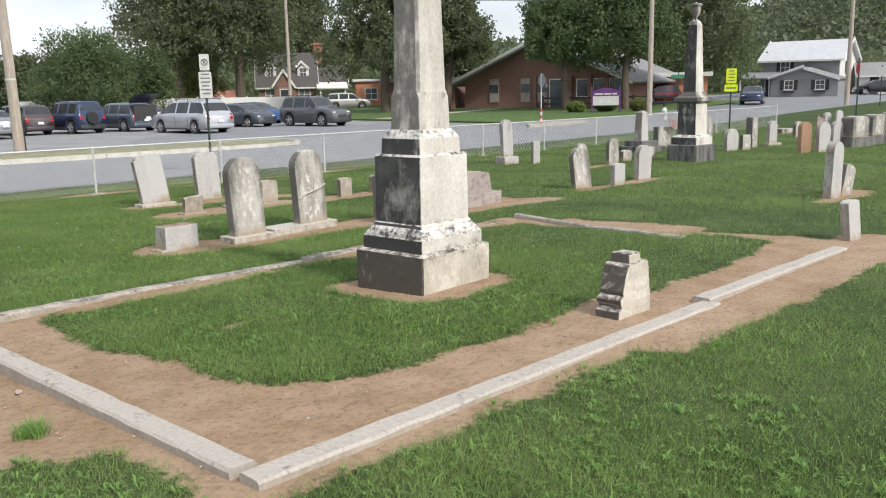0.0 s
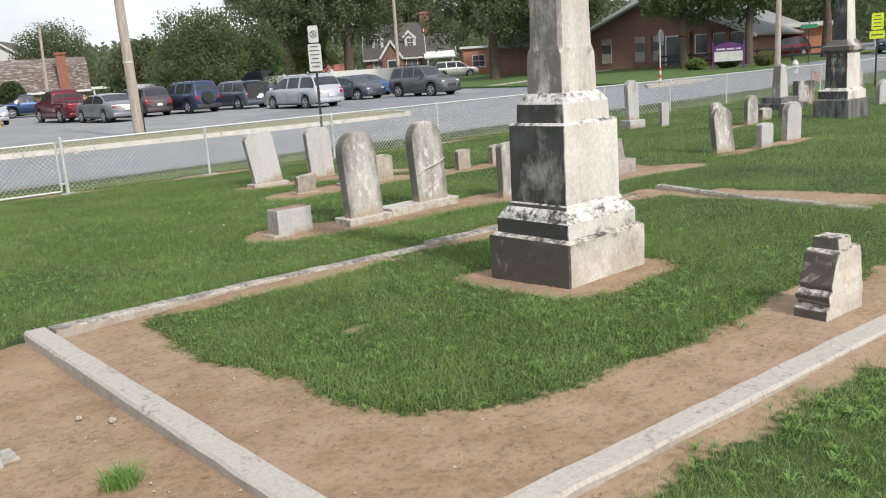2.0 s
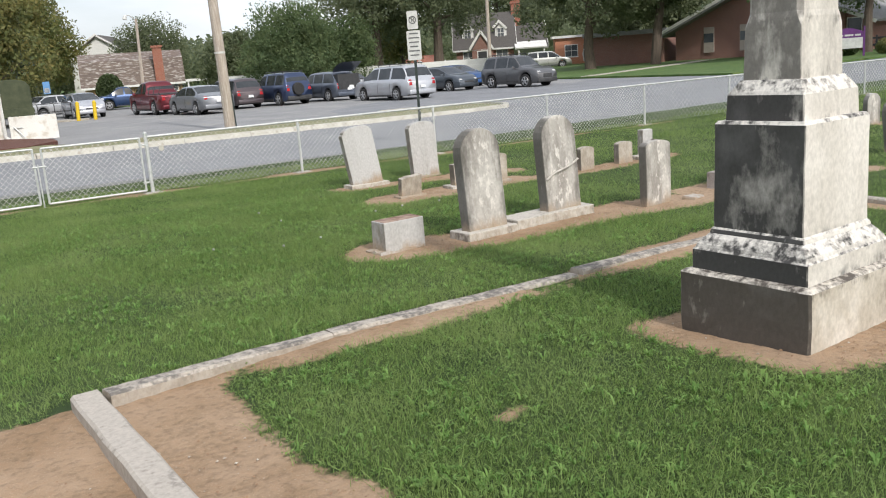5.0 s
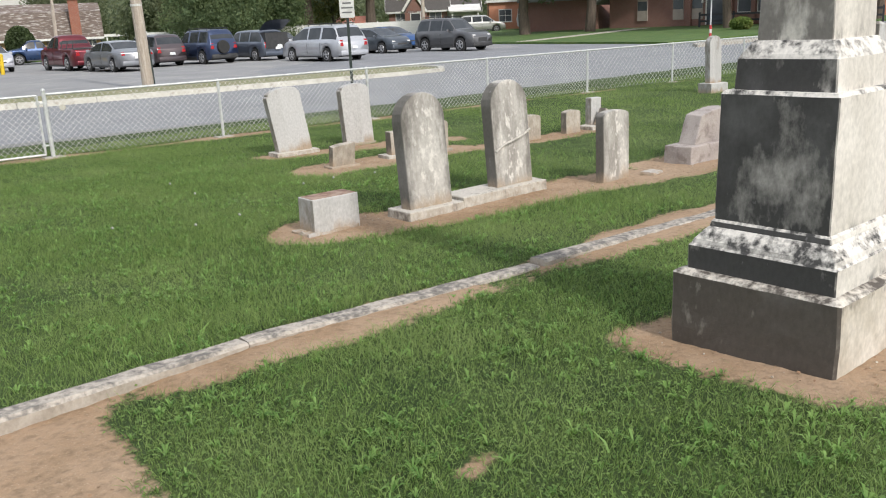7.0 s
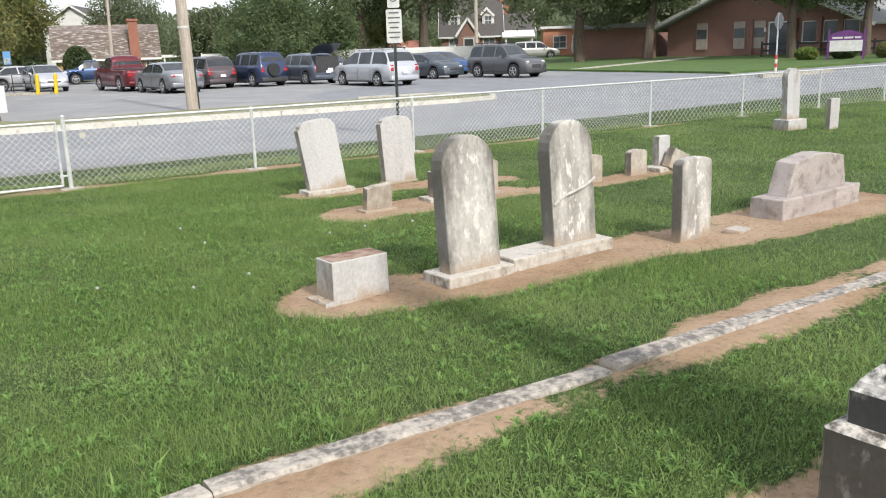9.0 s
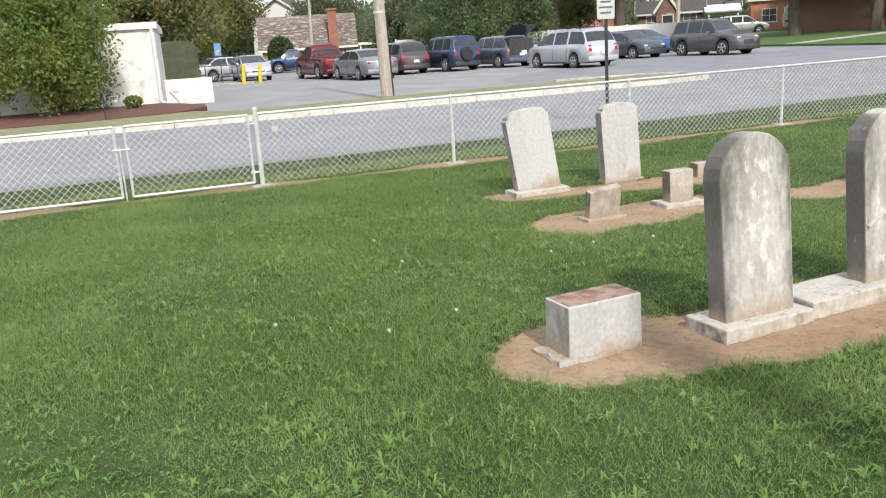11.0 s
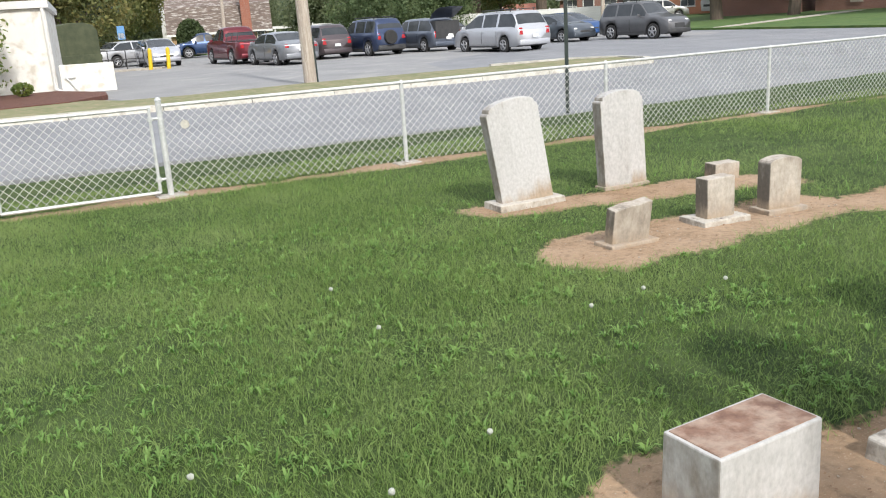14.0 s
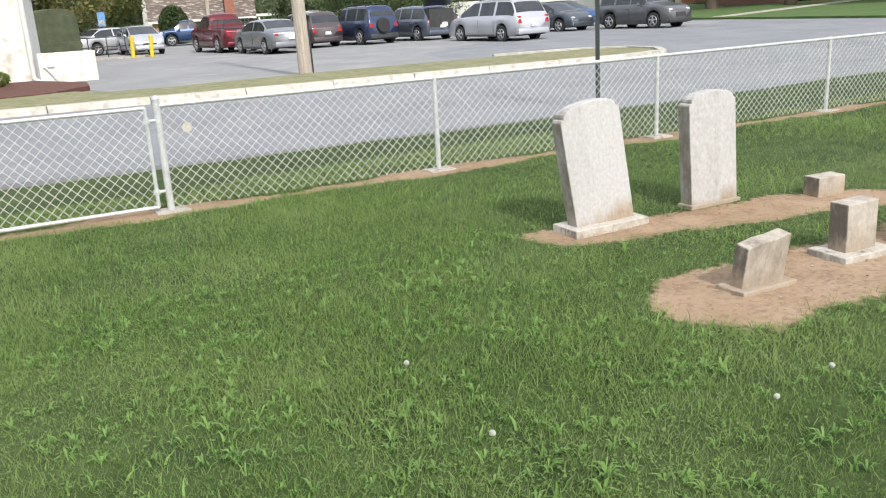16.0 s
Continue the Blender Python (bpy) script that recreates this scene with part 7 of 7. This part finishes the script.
tree(64.5, 56.0, 0.1, 9.0, 11.0, LEAF_DARK, "tall tree behind the school roof", 0.4, 0.2, 13000, 0.32, 25, 12)
tree(23.3, 81.0, -0.4, 13.5, 13.0, LEAF_YELLOW, "tall tree turning yellow behind the gambrel house", 0.4, 0.2, 13000, 0.28, 26, 13).matrix_basis = pose(22.0, 117.0, -0.4)
tree(13.5, 88.0, -0.4, 13.5, 12.0, LEAF_YELLOW, "large yellowing tree beyond the white building", 0.4, 0.15, 14000, 0.28, 27, 13)
tree(8.0, 63.0, -0.4, 9.0, 8.5, LEAF_YELLOW, "yellowing tree over the canvas-topped lorry", 0.3, 0.18, 10000, 0.22, 28, 11)
spruce(10.9, 74.5, -0.4, 15.0, 8.0, "tall dark spruce behind the parked hatchback", 3, 15000, 0.28)
spruce(4.0, 66.0, -0.4, 13.0, 8.0, "dark spruce beyond the white building", 4, 11000, 0.28)
tree(69.2, 83.2, 0.0, 19.0, 15.0, LEAF_DARK, "tall tree rising behind the brick house", 0.45, 0.22, 16000, 0.30, 34, 24)
tree(37.5, 92.0, -0.4, 6.0, 8.0, LEAF_DARK, "dark tree behind the low roofs", 0.3, 0.12, 9000, 0.28, 29)

# the shrubs by the white building
tree(0.6, 33.2, -0.2, 4.6, 5.2, LEAF_SHRUB, "large leafy shrub turning yellow against a white wall", 0.09, 0.06, 16000, 0.11, 31, 14, "shrub", 0.7, "shrub")
def bush(x, y, z, w, h, material, label, n=5000, leaf=0.07, seed=5, flat=0.0):
    rng = np.random.default_rng(seed)
    b = thing("bush", label, "bush", pose(x, y, z))
    bm = bmesh.new()
    for i in range(5):
        a = i * 1.26
        tube(bm, (0, 0, -0.1), (math.cos(a) * w * 0.25, math.sin(a) * w * 0.25, h * 0.7), 0.035, 0.012, 6)
    part("stems", bm, BARK, b)
    d = rng.normal(size=(n, 3))
    d /= np.linalg.norm(d, axis=1)[:, None]
    r = 0.62 + 0.4 * rng.random(n) ** 0.5
    p = d * r[:, None] * np.array([w / 2, w / 2, h / 2]) * (1 + flat * (np.abs(d).max(1)[:, None] < 0.8) * 0.25) + np.array([0, 0, h / 2])
    p[:, 2] = np.maximum(p[:, 2], 0.02)
    leaf_mesh("foliage", p, rng.uniform(leaf * 0.6, leaf * 1.3, n), material, b)
    return b
bush(-2.6, 34.2, -0.2, 2.7, 1.5, LEAF_HEDGE, "clipped dark round bush before a white wall", 9000, 0.06, 41)
bush(3.1, 33.0, -0.2, 0.6, 0.4, LEAF_SHRUB, "small weed clump at the foot of a white wall", 500, 0.05, 42)
bush(17.6, 69.0, -0.4, 2.0, 2.7, LEAF_HEDGE, "large clipped bush before the gambrel house", 9000, 0.12, 43)
bush(51.0, 28.3, -0.05, 1.5, 1.0, LEAF_HEDGE, "round bush beside the name board", 2500, 0.09, 44)
bush(49.6, 29.9, -0.05, 1.4, 0.8, LEAF_SHRUB, "low bush beside the name board", 2000, 0.09, 45)
bush(51.6, 26.0, -0.05, 1.3, 1.0, LEAF_YELLOW, "yellowing bush beside the name board", 2000, 0.09, 46)

# far woods and the wooded ridge
rng = np.random.default_rng(77)
wx, wy, wr = [], [], []
ang = rng.uniform(radians(-8), radians(100), 420)
dist = rng.uniform(125, 175, 420)
rad = rng.uniform(2.2, 4.0, 420)
hgt = rng.uniform(2.5, 6.0, 420)
cl = np.stack([np.cos(ang) * dist, np.sin(ang) * dist, hgt * 0.6 + 0.006 * dist], -1)
pts = (cl[:, None, :] + np.clip(rng.normal(size=(420, 260, 3)), -1.7, 1.7) * (rad * 0.5)[:, None, None]).reshape(-1, 3)
pts[:, 2] = np.abs(pts[:, 2])
tagged(leaf_mesh("far_woods", pts, rng.uniform(0.22, 0.48, len(pts)), LEAF_DARK), "distant belt of mixed green woods", "woods", kind="stuff")


def ridge_z(x, y):
    a = np.degrees(np.arctan2(y, x))
    return 30 * smoothstep(30, 14, a) * smoothstep(-30, 8, a) + 10 * smoothstep(64, 40, a) * smoothstep(20, 44, a) + 6


ra = np.radians(np.linspace(-40, 100, 141))
rd = np.linspace(190, 420, 24)
RA, RD = np.meshgrid(ra, rd)
RX, RY = np.cos(RA) * RD, np.sin(RA) * RD
RZ = ridge_z(RX, RY) * smoothstep(190, 360, RD) - 0.5
i2 = np.arange(RA.size).reshape(RA.shape)
me = bpy.data.meshes.new("backdrop")
me.from_pydata(np.stack([RX, RY, RZ], -1).reshape(-1, 3).tolist(), [], np.stack([i2[:-1, :-1], i2[:-1, 1:], i2[1:, 1:], i2[1:, :-1]], -1).reshape(-1, 4).tolist())
me.materials.append(LAWN)
tagged(new("backdrop", me), "distant green wooded ridge", "ridge", kind="structure")
n = 26000
a, d = rng.uniform(radians(-20), radians(75), n), 200 + 200 * rng.random(n)
x, y = np.cos(a) * d, np.sin(a) * d
c = np.stack([x, y, ridge_z(x, y) * smoothstep(190, 360, d) + rng.uniform(1, 7, n)], -1)
pts = (c[:, None, :] + rng.normal(size=(n, 7, 3)) * 1.6).reshape(-1, 3)
tagged(leaf_mesh("ridge_woods", pts, rng.uniform(0.5, 1.0, len(pts)), leaf_mat("ridge_leaves", (0.085, 0.115, 0.075), (0.14, 0.17, 0.095), (0.15, 0.165, 0.085), thin=0.3)), "trees covering the distant ridge", "woods", kind="stuff")



# turf: blades, clover and weeds
def near_walk(x, y):
    """Thins the turf away from the line that is walked."""
    px = np.interp(y, [-2.8, 0.2, 1.4, 2.2, 3.7, 5.0, 6.1], [-2.7, -1.2, -0.1, 0.15, 0.6, 1.0, 1.1])
    d = np.hypot(x - px - 1.2, np.minimum(y + 1.5, 0))
    return np.clip(1.25 - d / 6.5, 0.16, 1.0)


def blocked(x, y):
    """Where stones stand and no blade grows."""
    b = rect_in(x, y, 2.35, 3.29, 1.86, 2.68, 0.01) > 0
    b |= (np.abs(y - near_line(x) - 0.10) < 0.13) & (x > -0.9) & (x < 6.3)
    b |= (np.abs(x + 0.62) < 0.12) & (y > -0.1) & (y < 4.3)
    b |= (np.abs(y - 4.19 + 0.035 * x) < 0.10) & (x > -0.7) & (x < 6.7)
    return b


def blades(name, n, h0, h1, w0, w1, material, label, keep, lean=0.55, plain=False, span_x=(-3.4, 10.5), span_y=(-3.2, 14.3)):
    x = np.random.uniform(*span_x, n)
    y = np.random.uniform(*span_y, n)
    ok = (np.random.rand(n) < keep(x, y)) & ~blocked(x, y)
    x, y = x[ok], y[ok]
    k = len(x)
    z = ground_z(x, y) - 0.012
    patch = 0.75 + 0.25 * np.sin(x * 1.7 + 0.6 * y) * np.sin(y * 1.3 - 0.4 * x) + 0.25 * np.random.rand(k)
    h = np.random.uniform(h0, h1, k) * patch
    w = np.random.uniform(w0, w1, k)
    a = np.random.uniform(0, 2 * np.pi, k)
    la = np.random.uniform(0, 2 * np.pi, k)
    lv = np.random.uniform(0.1, lean, k) * h
    base = np.stack([x, y, z], -1)
    sx = np.stack([np.cos(a), np.sin(a), 0 * a], -1) * (w / 2)[:, None]
    tip = base + np.stack([np.cos(la) * lv * 1.6, np.sin(la) * lv * 1.6, h], -1)
    mid = base + np.stack([np.cos(la) * lv * 0.45, np.sin(la) * lv * 0.45, h * 0.6], -1)
    me = bpy.data.meshes.new(name)
    rows = [base - sx, base + sx, tip] if plain else [base - sx, base + sx, mid + sx * 0.8, tip, mid - sx * 0.8]
    v = np.stack(rows, 1).reshape(-1, 3)
    c = len(rows)
    order = [0, 1, 2] if plain else [0, 1, 2, 4, 4, 2, 3]
    start, total = ([0], [3]) if plain else ([0, 4], [4, 3])
    me.vertices.add(len(v))
    me.vertices.foreach_set("co", v.astype(np.float32).ravel())
    loops = (np.arange(k)[:, None] * c + np.array(order)).ravel().astype(np.int32)
    me.loops.add(len(loops))
    me.loops.foreach_set("vertex_index", loops)
    me.polygons.add(len(start) * k)
    me.polygons.foreach_set("loop_start", (np.arange(k)[:, None] * len(order) + np.array(start)).ravel().astype(np.int32))
    me.polygons.foreach_set("loop_total", np.tile(np.array(total, np.int32), k))
    me.update(calc_edges=True)
    me.materials.append(material)
    return tagged(new(name, me), label, "grass", kind="stuff")


def leaves(name, n, size0, size1, height, material, label, keep, sides=6):
    """Small round leaves held nearly flat above the turf."""
    x = np.random.uniform(-3.4, 10.5, n)
    y = np.random.uniform(-3.2, 14.3, n)
    ok = (np.random.rand(n) < keep(x, y)) & ~blocked(x, y)
    x, y = x[ok], y[ok]
    k = len(x)
    z = ground_z(x, y) + np.random.uniform(0.005, height, k)
    s = np.random.uniform(size0, size1, k)
    tx, ty = np.random.uniform(-0.5, 0.5, k), np.random.uniform(-0.5, 0.5, k)
    ang = np.linspace(0, 2 * np.pi, sides, endpoint=False)[None] + np.random.uniform(0, 6.28, k)[:, None]
    ux, uy = np.cos(ang) * s[:, None], np.sin(ang) * s[:, None] * 0.75
    v = np.stack([x[:, None] + ux, y[:, None] + uy, z[:, None] + ux * tx[:, None] + uy * ty[:, None]], -1).reshape(-1, 3)
    me = bpy.data.meshes.new(name)
    me.vertices.add(len(v))
    me.vertices.foreach_set("co", v.astype(np.float32).ravel())
    me.loops.add(k * sides)
    me.loops.foreach_set("vertex_index", np.arange(k * sides, dtype=np.int32))
    me.polygons.add(k)
    me.polygons.foreach_set("loop_start", (np.arange(k) * sides).astype(np.int32))
    me.polygons.foreach_set("loop_total", np.full(k, sides, np.int32))
    me.update(calc_edges=True)
    me.materials.append(material)
    return tagged(new(name, me), label, "clover", kind="stuff")


def turf_here(x, y):
    edge = smoothstep(-3.4, -2.2, x) * smoothstep(-3.2, -2.2, y) * smoothstep(10.5, 8.5, x)
    return edge * (1 - smoothstep(-0.10, 0.09, bare_depth(x, y)))


def patchy(x, y, f, lo):
    return np.clip(0.5 + 0.5 * np.sin(f * x + 1.3 * np.sin(f * 0.7 * y)) * np.sin(f * 0.9 * y - 0.8 * np.sin(f * 0.6 * x)) - lo, 0, 1)


def in_plot(x, y):
    return ((x > -0.6) & (x < 6.6) & (y > 0.1) & (y < 4.3)).astype(float)


blades("grass", 1150000, 0.03, 0.075, 0.003, 0.0055, GRASS, "short mown green grass", lambda x, y: turf_here(x, y) * near_walk(x, y), 0.9, True)

blades("far_grass", 420000, 0.035, 0.085, 0.006, 0.012, GRASS, "green turf across the far half of the yard",
       lambda x, y: smoothstep(8.0, 10.0, x) * (1 - smoothstep(-0.10, 0.09, bare_depth(x, y))) * np.clip(1.3 - x / 34, 0.3, 1.0), 0.9, True, (8.0, 36.0), (-4.0, 13.3))


def close_by(x, y):
    px = np.interp(y, [-2.8, 0.2, 1.4, 2.2, 3.7, 5.0, 6.1], [-2.7, -1.2, -0.1, 0.15, 0.6, 1.0, 1.1])
    return smoothstep(4.2, 1.2, np.hypot(x - px - 0.9, 0.6 * np.maximum(y - 8.0, 0)))


blades("tall_grass", 700000, 0.04, 0.095, 0.0022, 0.0045, GRASS, "longer green grass blades between the mown turf",
       lambda x, y: turf_here(x, y) * close_by(x, y) * (0.35 + patchy(x, y, 3.1, 0.2)), 1.0)
blades("grass_tuft", 900, 0.06, 0.15, 0.003, 0.006, WEED, "lone bright tuft of grass in the bare earth beside the kerb",
       lambda x, y: smoothstep(0.10, 0.03, np.hypot(x + 1.05, y - 1.44)), 0.8, False, (-1.15, -0.95), (1.34, 1.54))
blades("weeds", 34000, 0.045, 0.10, 0.006, 0.013, WEED, "broad-bladed weeds standing in the grass",
       lambda x, y: turf_here(x, y) * near_walk(x, y) * (0.12 + patchy(x, y, 2.2, 0.45) * 1.2), 0.7)
leaves("clover", 520000, 0.004, 0.0085, 0.035, CLOVER, "low clover growing through the turf",
       lambda x, y: turf_here(x, y) * near_walk(x, y) * (0.10 + 0.55 * in_plot(x, y) + patchy(x, y, 1.6, 0.3) * 0.7))
blades("dry_grass", 90000, 0.012, 0.035, 0.002, 0.004, DRY, "dry dead stalks lying on bare earth",
       lambda x, y: 0.25 * near_walk(x, y) * smoothstep(-0.12, 0.0, bare_depth(x, y)) * (1 - smoothstep(0.04, 0.22, bare_depth(x, y))) + 0.03 * near_walk(x, y) * turf_here(x, y), 2.5)
blades("dry_straw", 120000, 0.003, 0.012, 0.0018, 0.0032, DRY, "fine dry straw lying on the earth round the obelisk and along the kerb",
       lambda x, y: smoothstep(0.0, 0.1, bare_depth(x, y)) * np.maximum(smoothstep(1.0, 0.55, np.hypot(x - 2.8, y - 2.26)), 0.8 * smoothstep(0.45, 0.1, np.abs(y - 3.9)) * in_plot(x, y)), 9.0)
leaves("earth_crumbs", 110000, 0.003, 0.009, 0.004, EARTHCLOD, "loose crumbs of earth and grit", lambda x, y: 0.5 * near_walk(x, y) * smoothstep(0.0, 0.1, bare_depth(x, y)), 5)


def rosettes(name, n, material, label, keep):
    """Broad-leaved weeds: six to nine leaves spreading from a crown."""
    x, y = np.random.uniform(-3.2, 8.0, n), np.random.uniform(-3.0, 11.0, n)
    ok = (np.random.rand(n) < keep(x, y)) & ~blocked(x, y)
    x, y = np.repeat(x[ok], 8), np.repeat(y[ok], 8)
    k = len(x)
    a = np.random.uniform(0, 2 * np.pi, k)
    size = np.repeat(np.random.uniform(0.5, 1.15, k // 8), 8)
    ln, w = np.random.uniform(0.024, 0.065, k) * size, np.random.uniform(0.006, 0.012, k) * size
    up = np.random.uniform(0.15, 0.75, k)
    c, s = np.cos(a), np.sin(a)
    base = np.stack([x, y, ground_z(x, y)], -1)
    mid = base + np.stack([c * ln * 0.5, s * ln * 0.5, 0.02 + up * ln * 0.55], -1)
    tip = base + np.stack([c * ln, s * ln, 0.015 + up * ln * 0.62], -1)
    sx = np.stack([-s, c, 0 * c], -1) * (w / 2)[:, None]
    v = np.stack([base - sx * 0.4, base + sx * 0.4, mid + sx, tip, mid - sx], 1).reshape(-1, 3)
    i = np.arange(k)[:, None] * 5
    me = bpy.data.meshes.new(name)
    me.vertices.add(len(v))
    me.vertices.foreach_set("co", v.astype(np.float32).ravel())
    loops = (i + np.array([0, 1, 2, 4, 4, 2, 3])).ravel().astype(np.int32)
    me.loops.add(len(loops))
    me.loops.foreach_set("vertex_index", loops)
    me.polygons.add(2 * k)
    me.polygons.foreach_set("loop_start", (np.arange(k)[:, None] * 7 + np.array([0, 4])).ravel().astype(np.int32))
    me.polygons.foreach_set("loop_total", np.tile(np.array([4, 3], np.int32), k))
    me.update(calc_edges=True)
    me.materials.append(material)
    return tagged(new(name, me), label, "weeds", kind="stuff")


rosettes("broadleaf_weeds", 60000, WEED, "bright broad-leaved weeds dotted through the lawn", lambda x, y: turf_here(x, y) * close_by(x, y) * (0.10 + patchy(x, y, 4.7, 0.45) * 0.6))
def pebbles(name, n, label):
    """Small angular stones pressed into the bare earth."""
    x, y = np.random.uniform(-1.5, 9.0, n), np.random.uniform(-0.5, 9.3, n)
    ok = (np.random.rand(n) < smoothstep(0.03, 0.12, bare_depth(x, y))) & ~blocked(x, y)
    x, y = x[ok], y[ok]
    k = len(x)
    size = 0.0025 + 0.008 * np.random.rand(k) ** 4
    unit = np.array([(1, 0, 0), (0, 1, 0), (-1, 0, 0), (0, -1, 0), (0, 0, 0.8), (0, 0, -0.6)], float)
    v = unit[None] * size[:, None, None] * np.random.uniform(0.6, 1.3, (k, 6, 1)) + np.stack([x, y, ground_z(x, y) + size * 0.25], -1)[:, None, :]
    tri = np.array([(0, 1, 4), (1, 2, 4), (2, 3, 4), (3, 0, 4), (1, 0, 5), (2, 1, 5), (3, 2, 5), (0, 3, 5)])
    me = bpy.data.meshes.new(name)
    me.from_pydata(v.reshape(-1, 3).tolist(), [], (np.arange(k)[:, None, None] * 6 + tri[None]).reshape(-1, 3).tolist())
    me.materials.append(PEBBLE)
    return tagged(new(name, me), label, "pebbles", kind="stuff")


pebbles("pebbles", 9000, "small pale pebbles scattered over the bare earth")
# dandelion clocks
rng_d = random.Random(7)
for x, y in ((2.55, 8.3), (3.55, 7.9), (1.9, 6.9), (2.4, 7.1), (2.6, 9.0), (4.35, 7.75), (3.95, 7.95), (1.4, 7.4)):
    d = thing("dandelion", "dandelion seed head on a thin stalk in the grass", "flower", pose(x, y, gz(x, y)), "dandelions")
    hgt = rng_d.uniform(0.07, 0.13)
    bm = bmesh.new()
    tube(bm, (0, 0, -0.02), (0.01, 0.005, hgt), 0.0025, n=5)
    part("stalk", bm, GRASS, d)
    bm = bmesh.new()
    bmesh.ops.create_icosphere(bm, subdivisions=2, radius=0.012, matrix=Matrix.Translation((0.01, 0.005, hgt + 0.012)))
    roughen(bm, 0.003, 0.004)
    part("seed_head", bm, SEED, d)
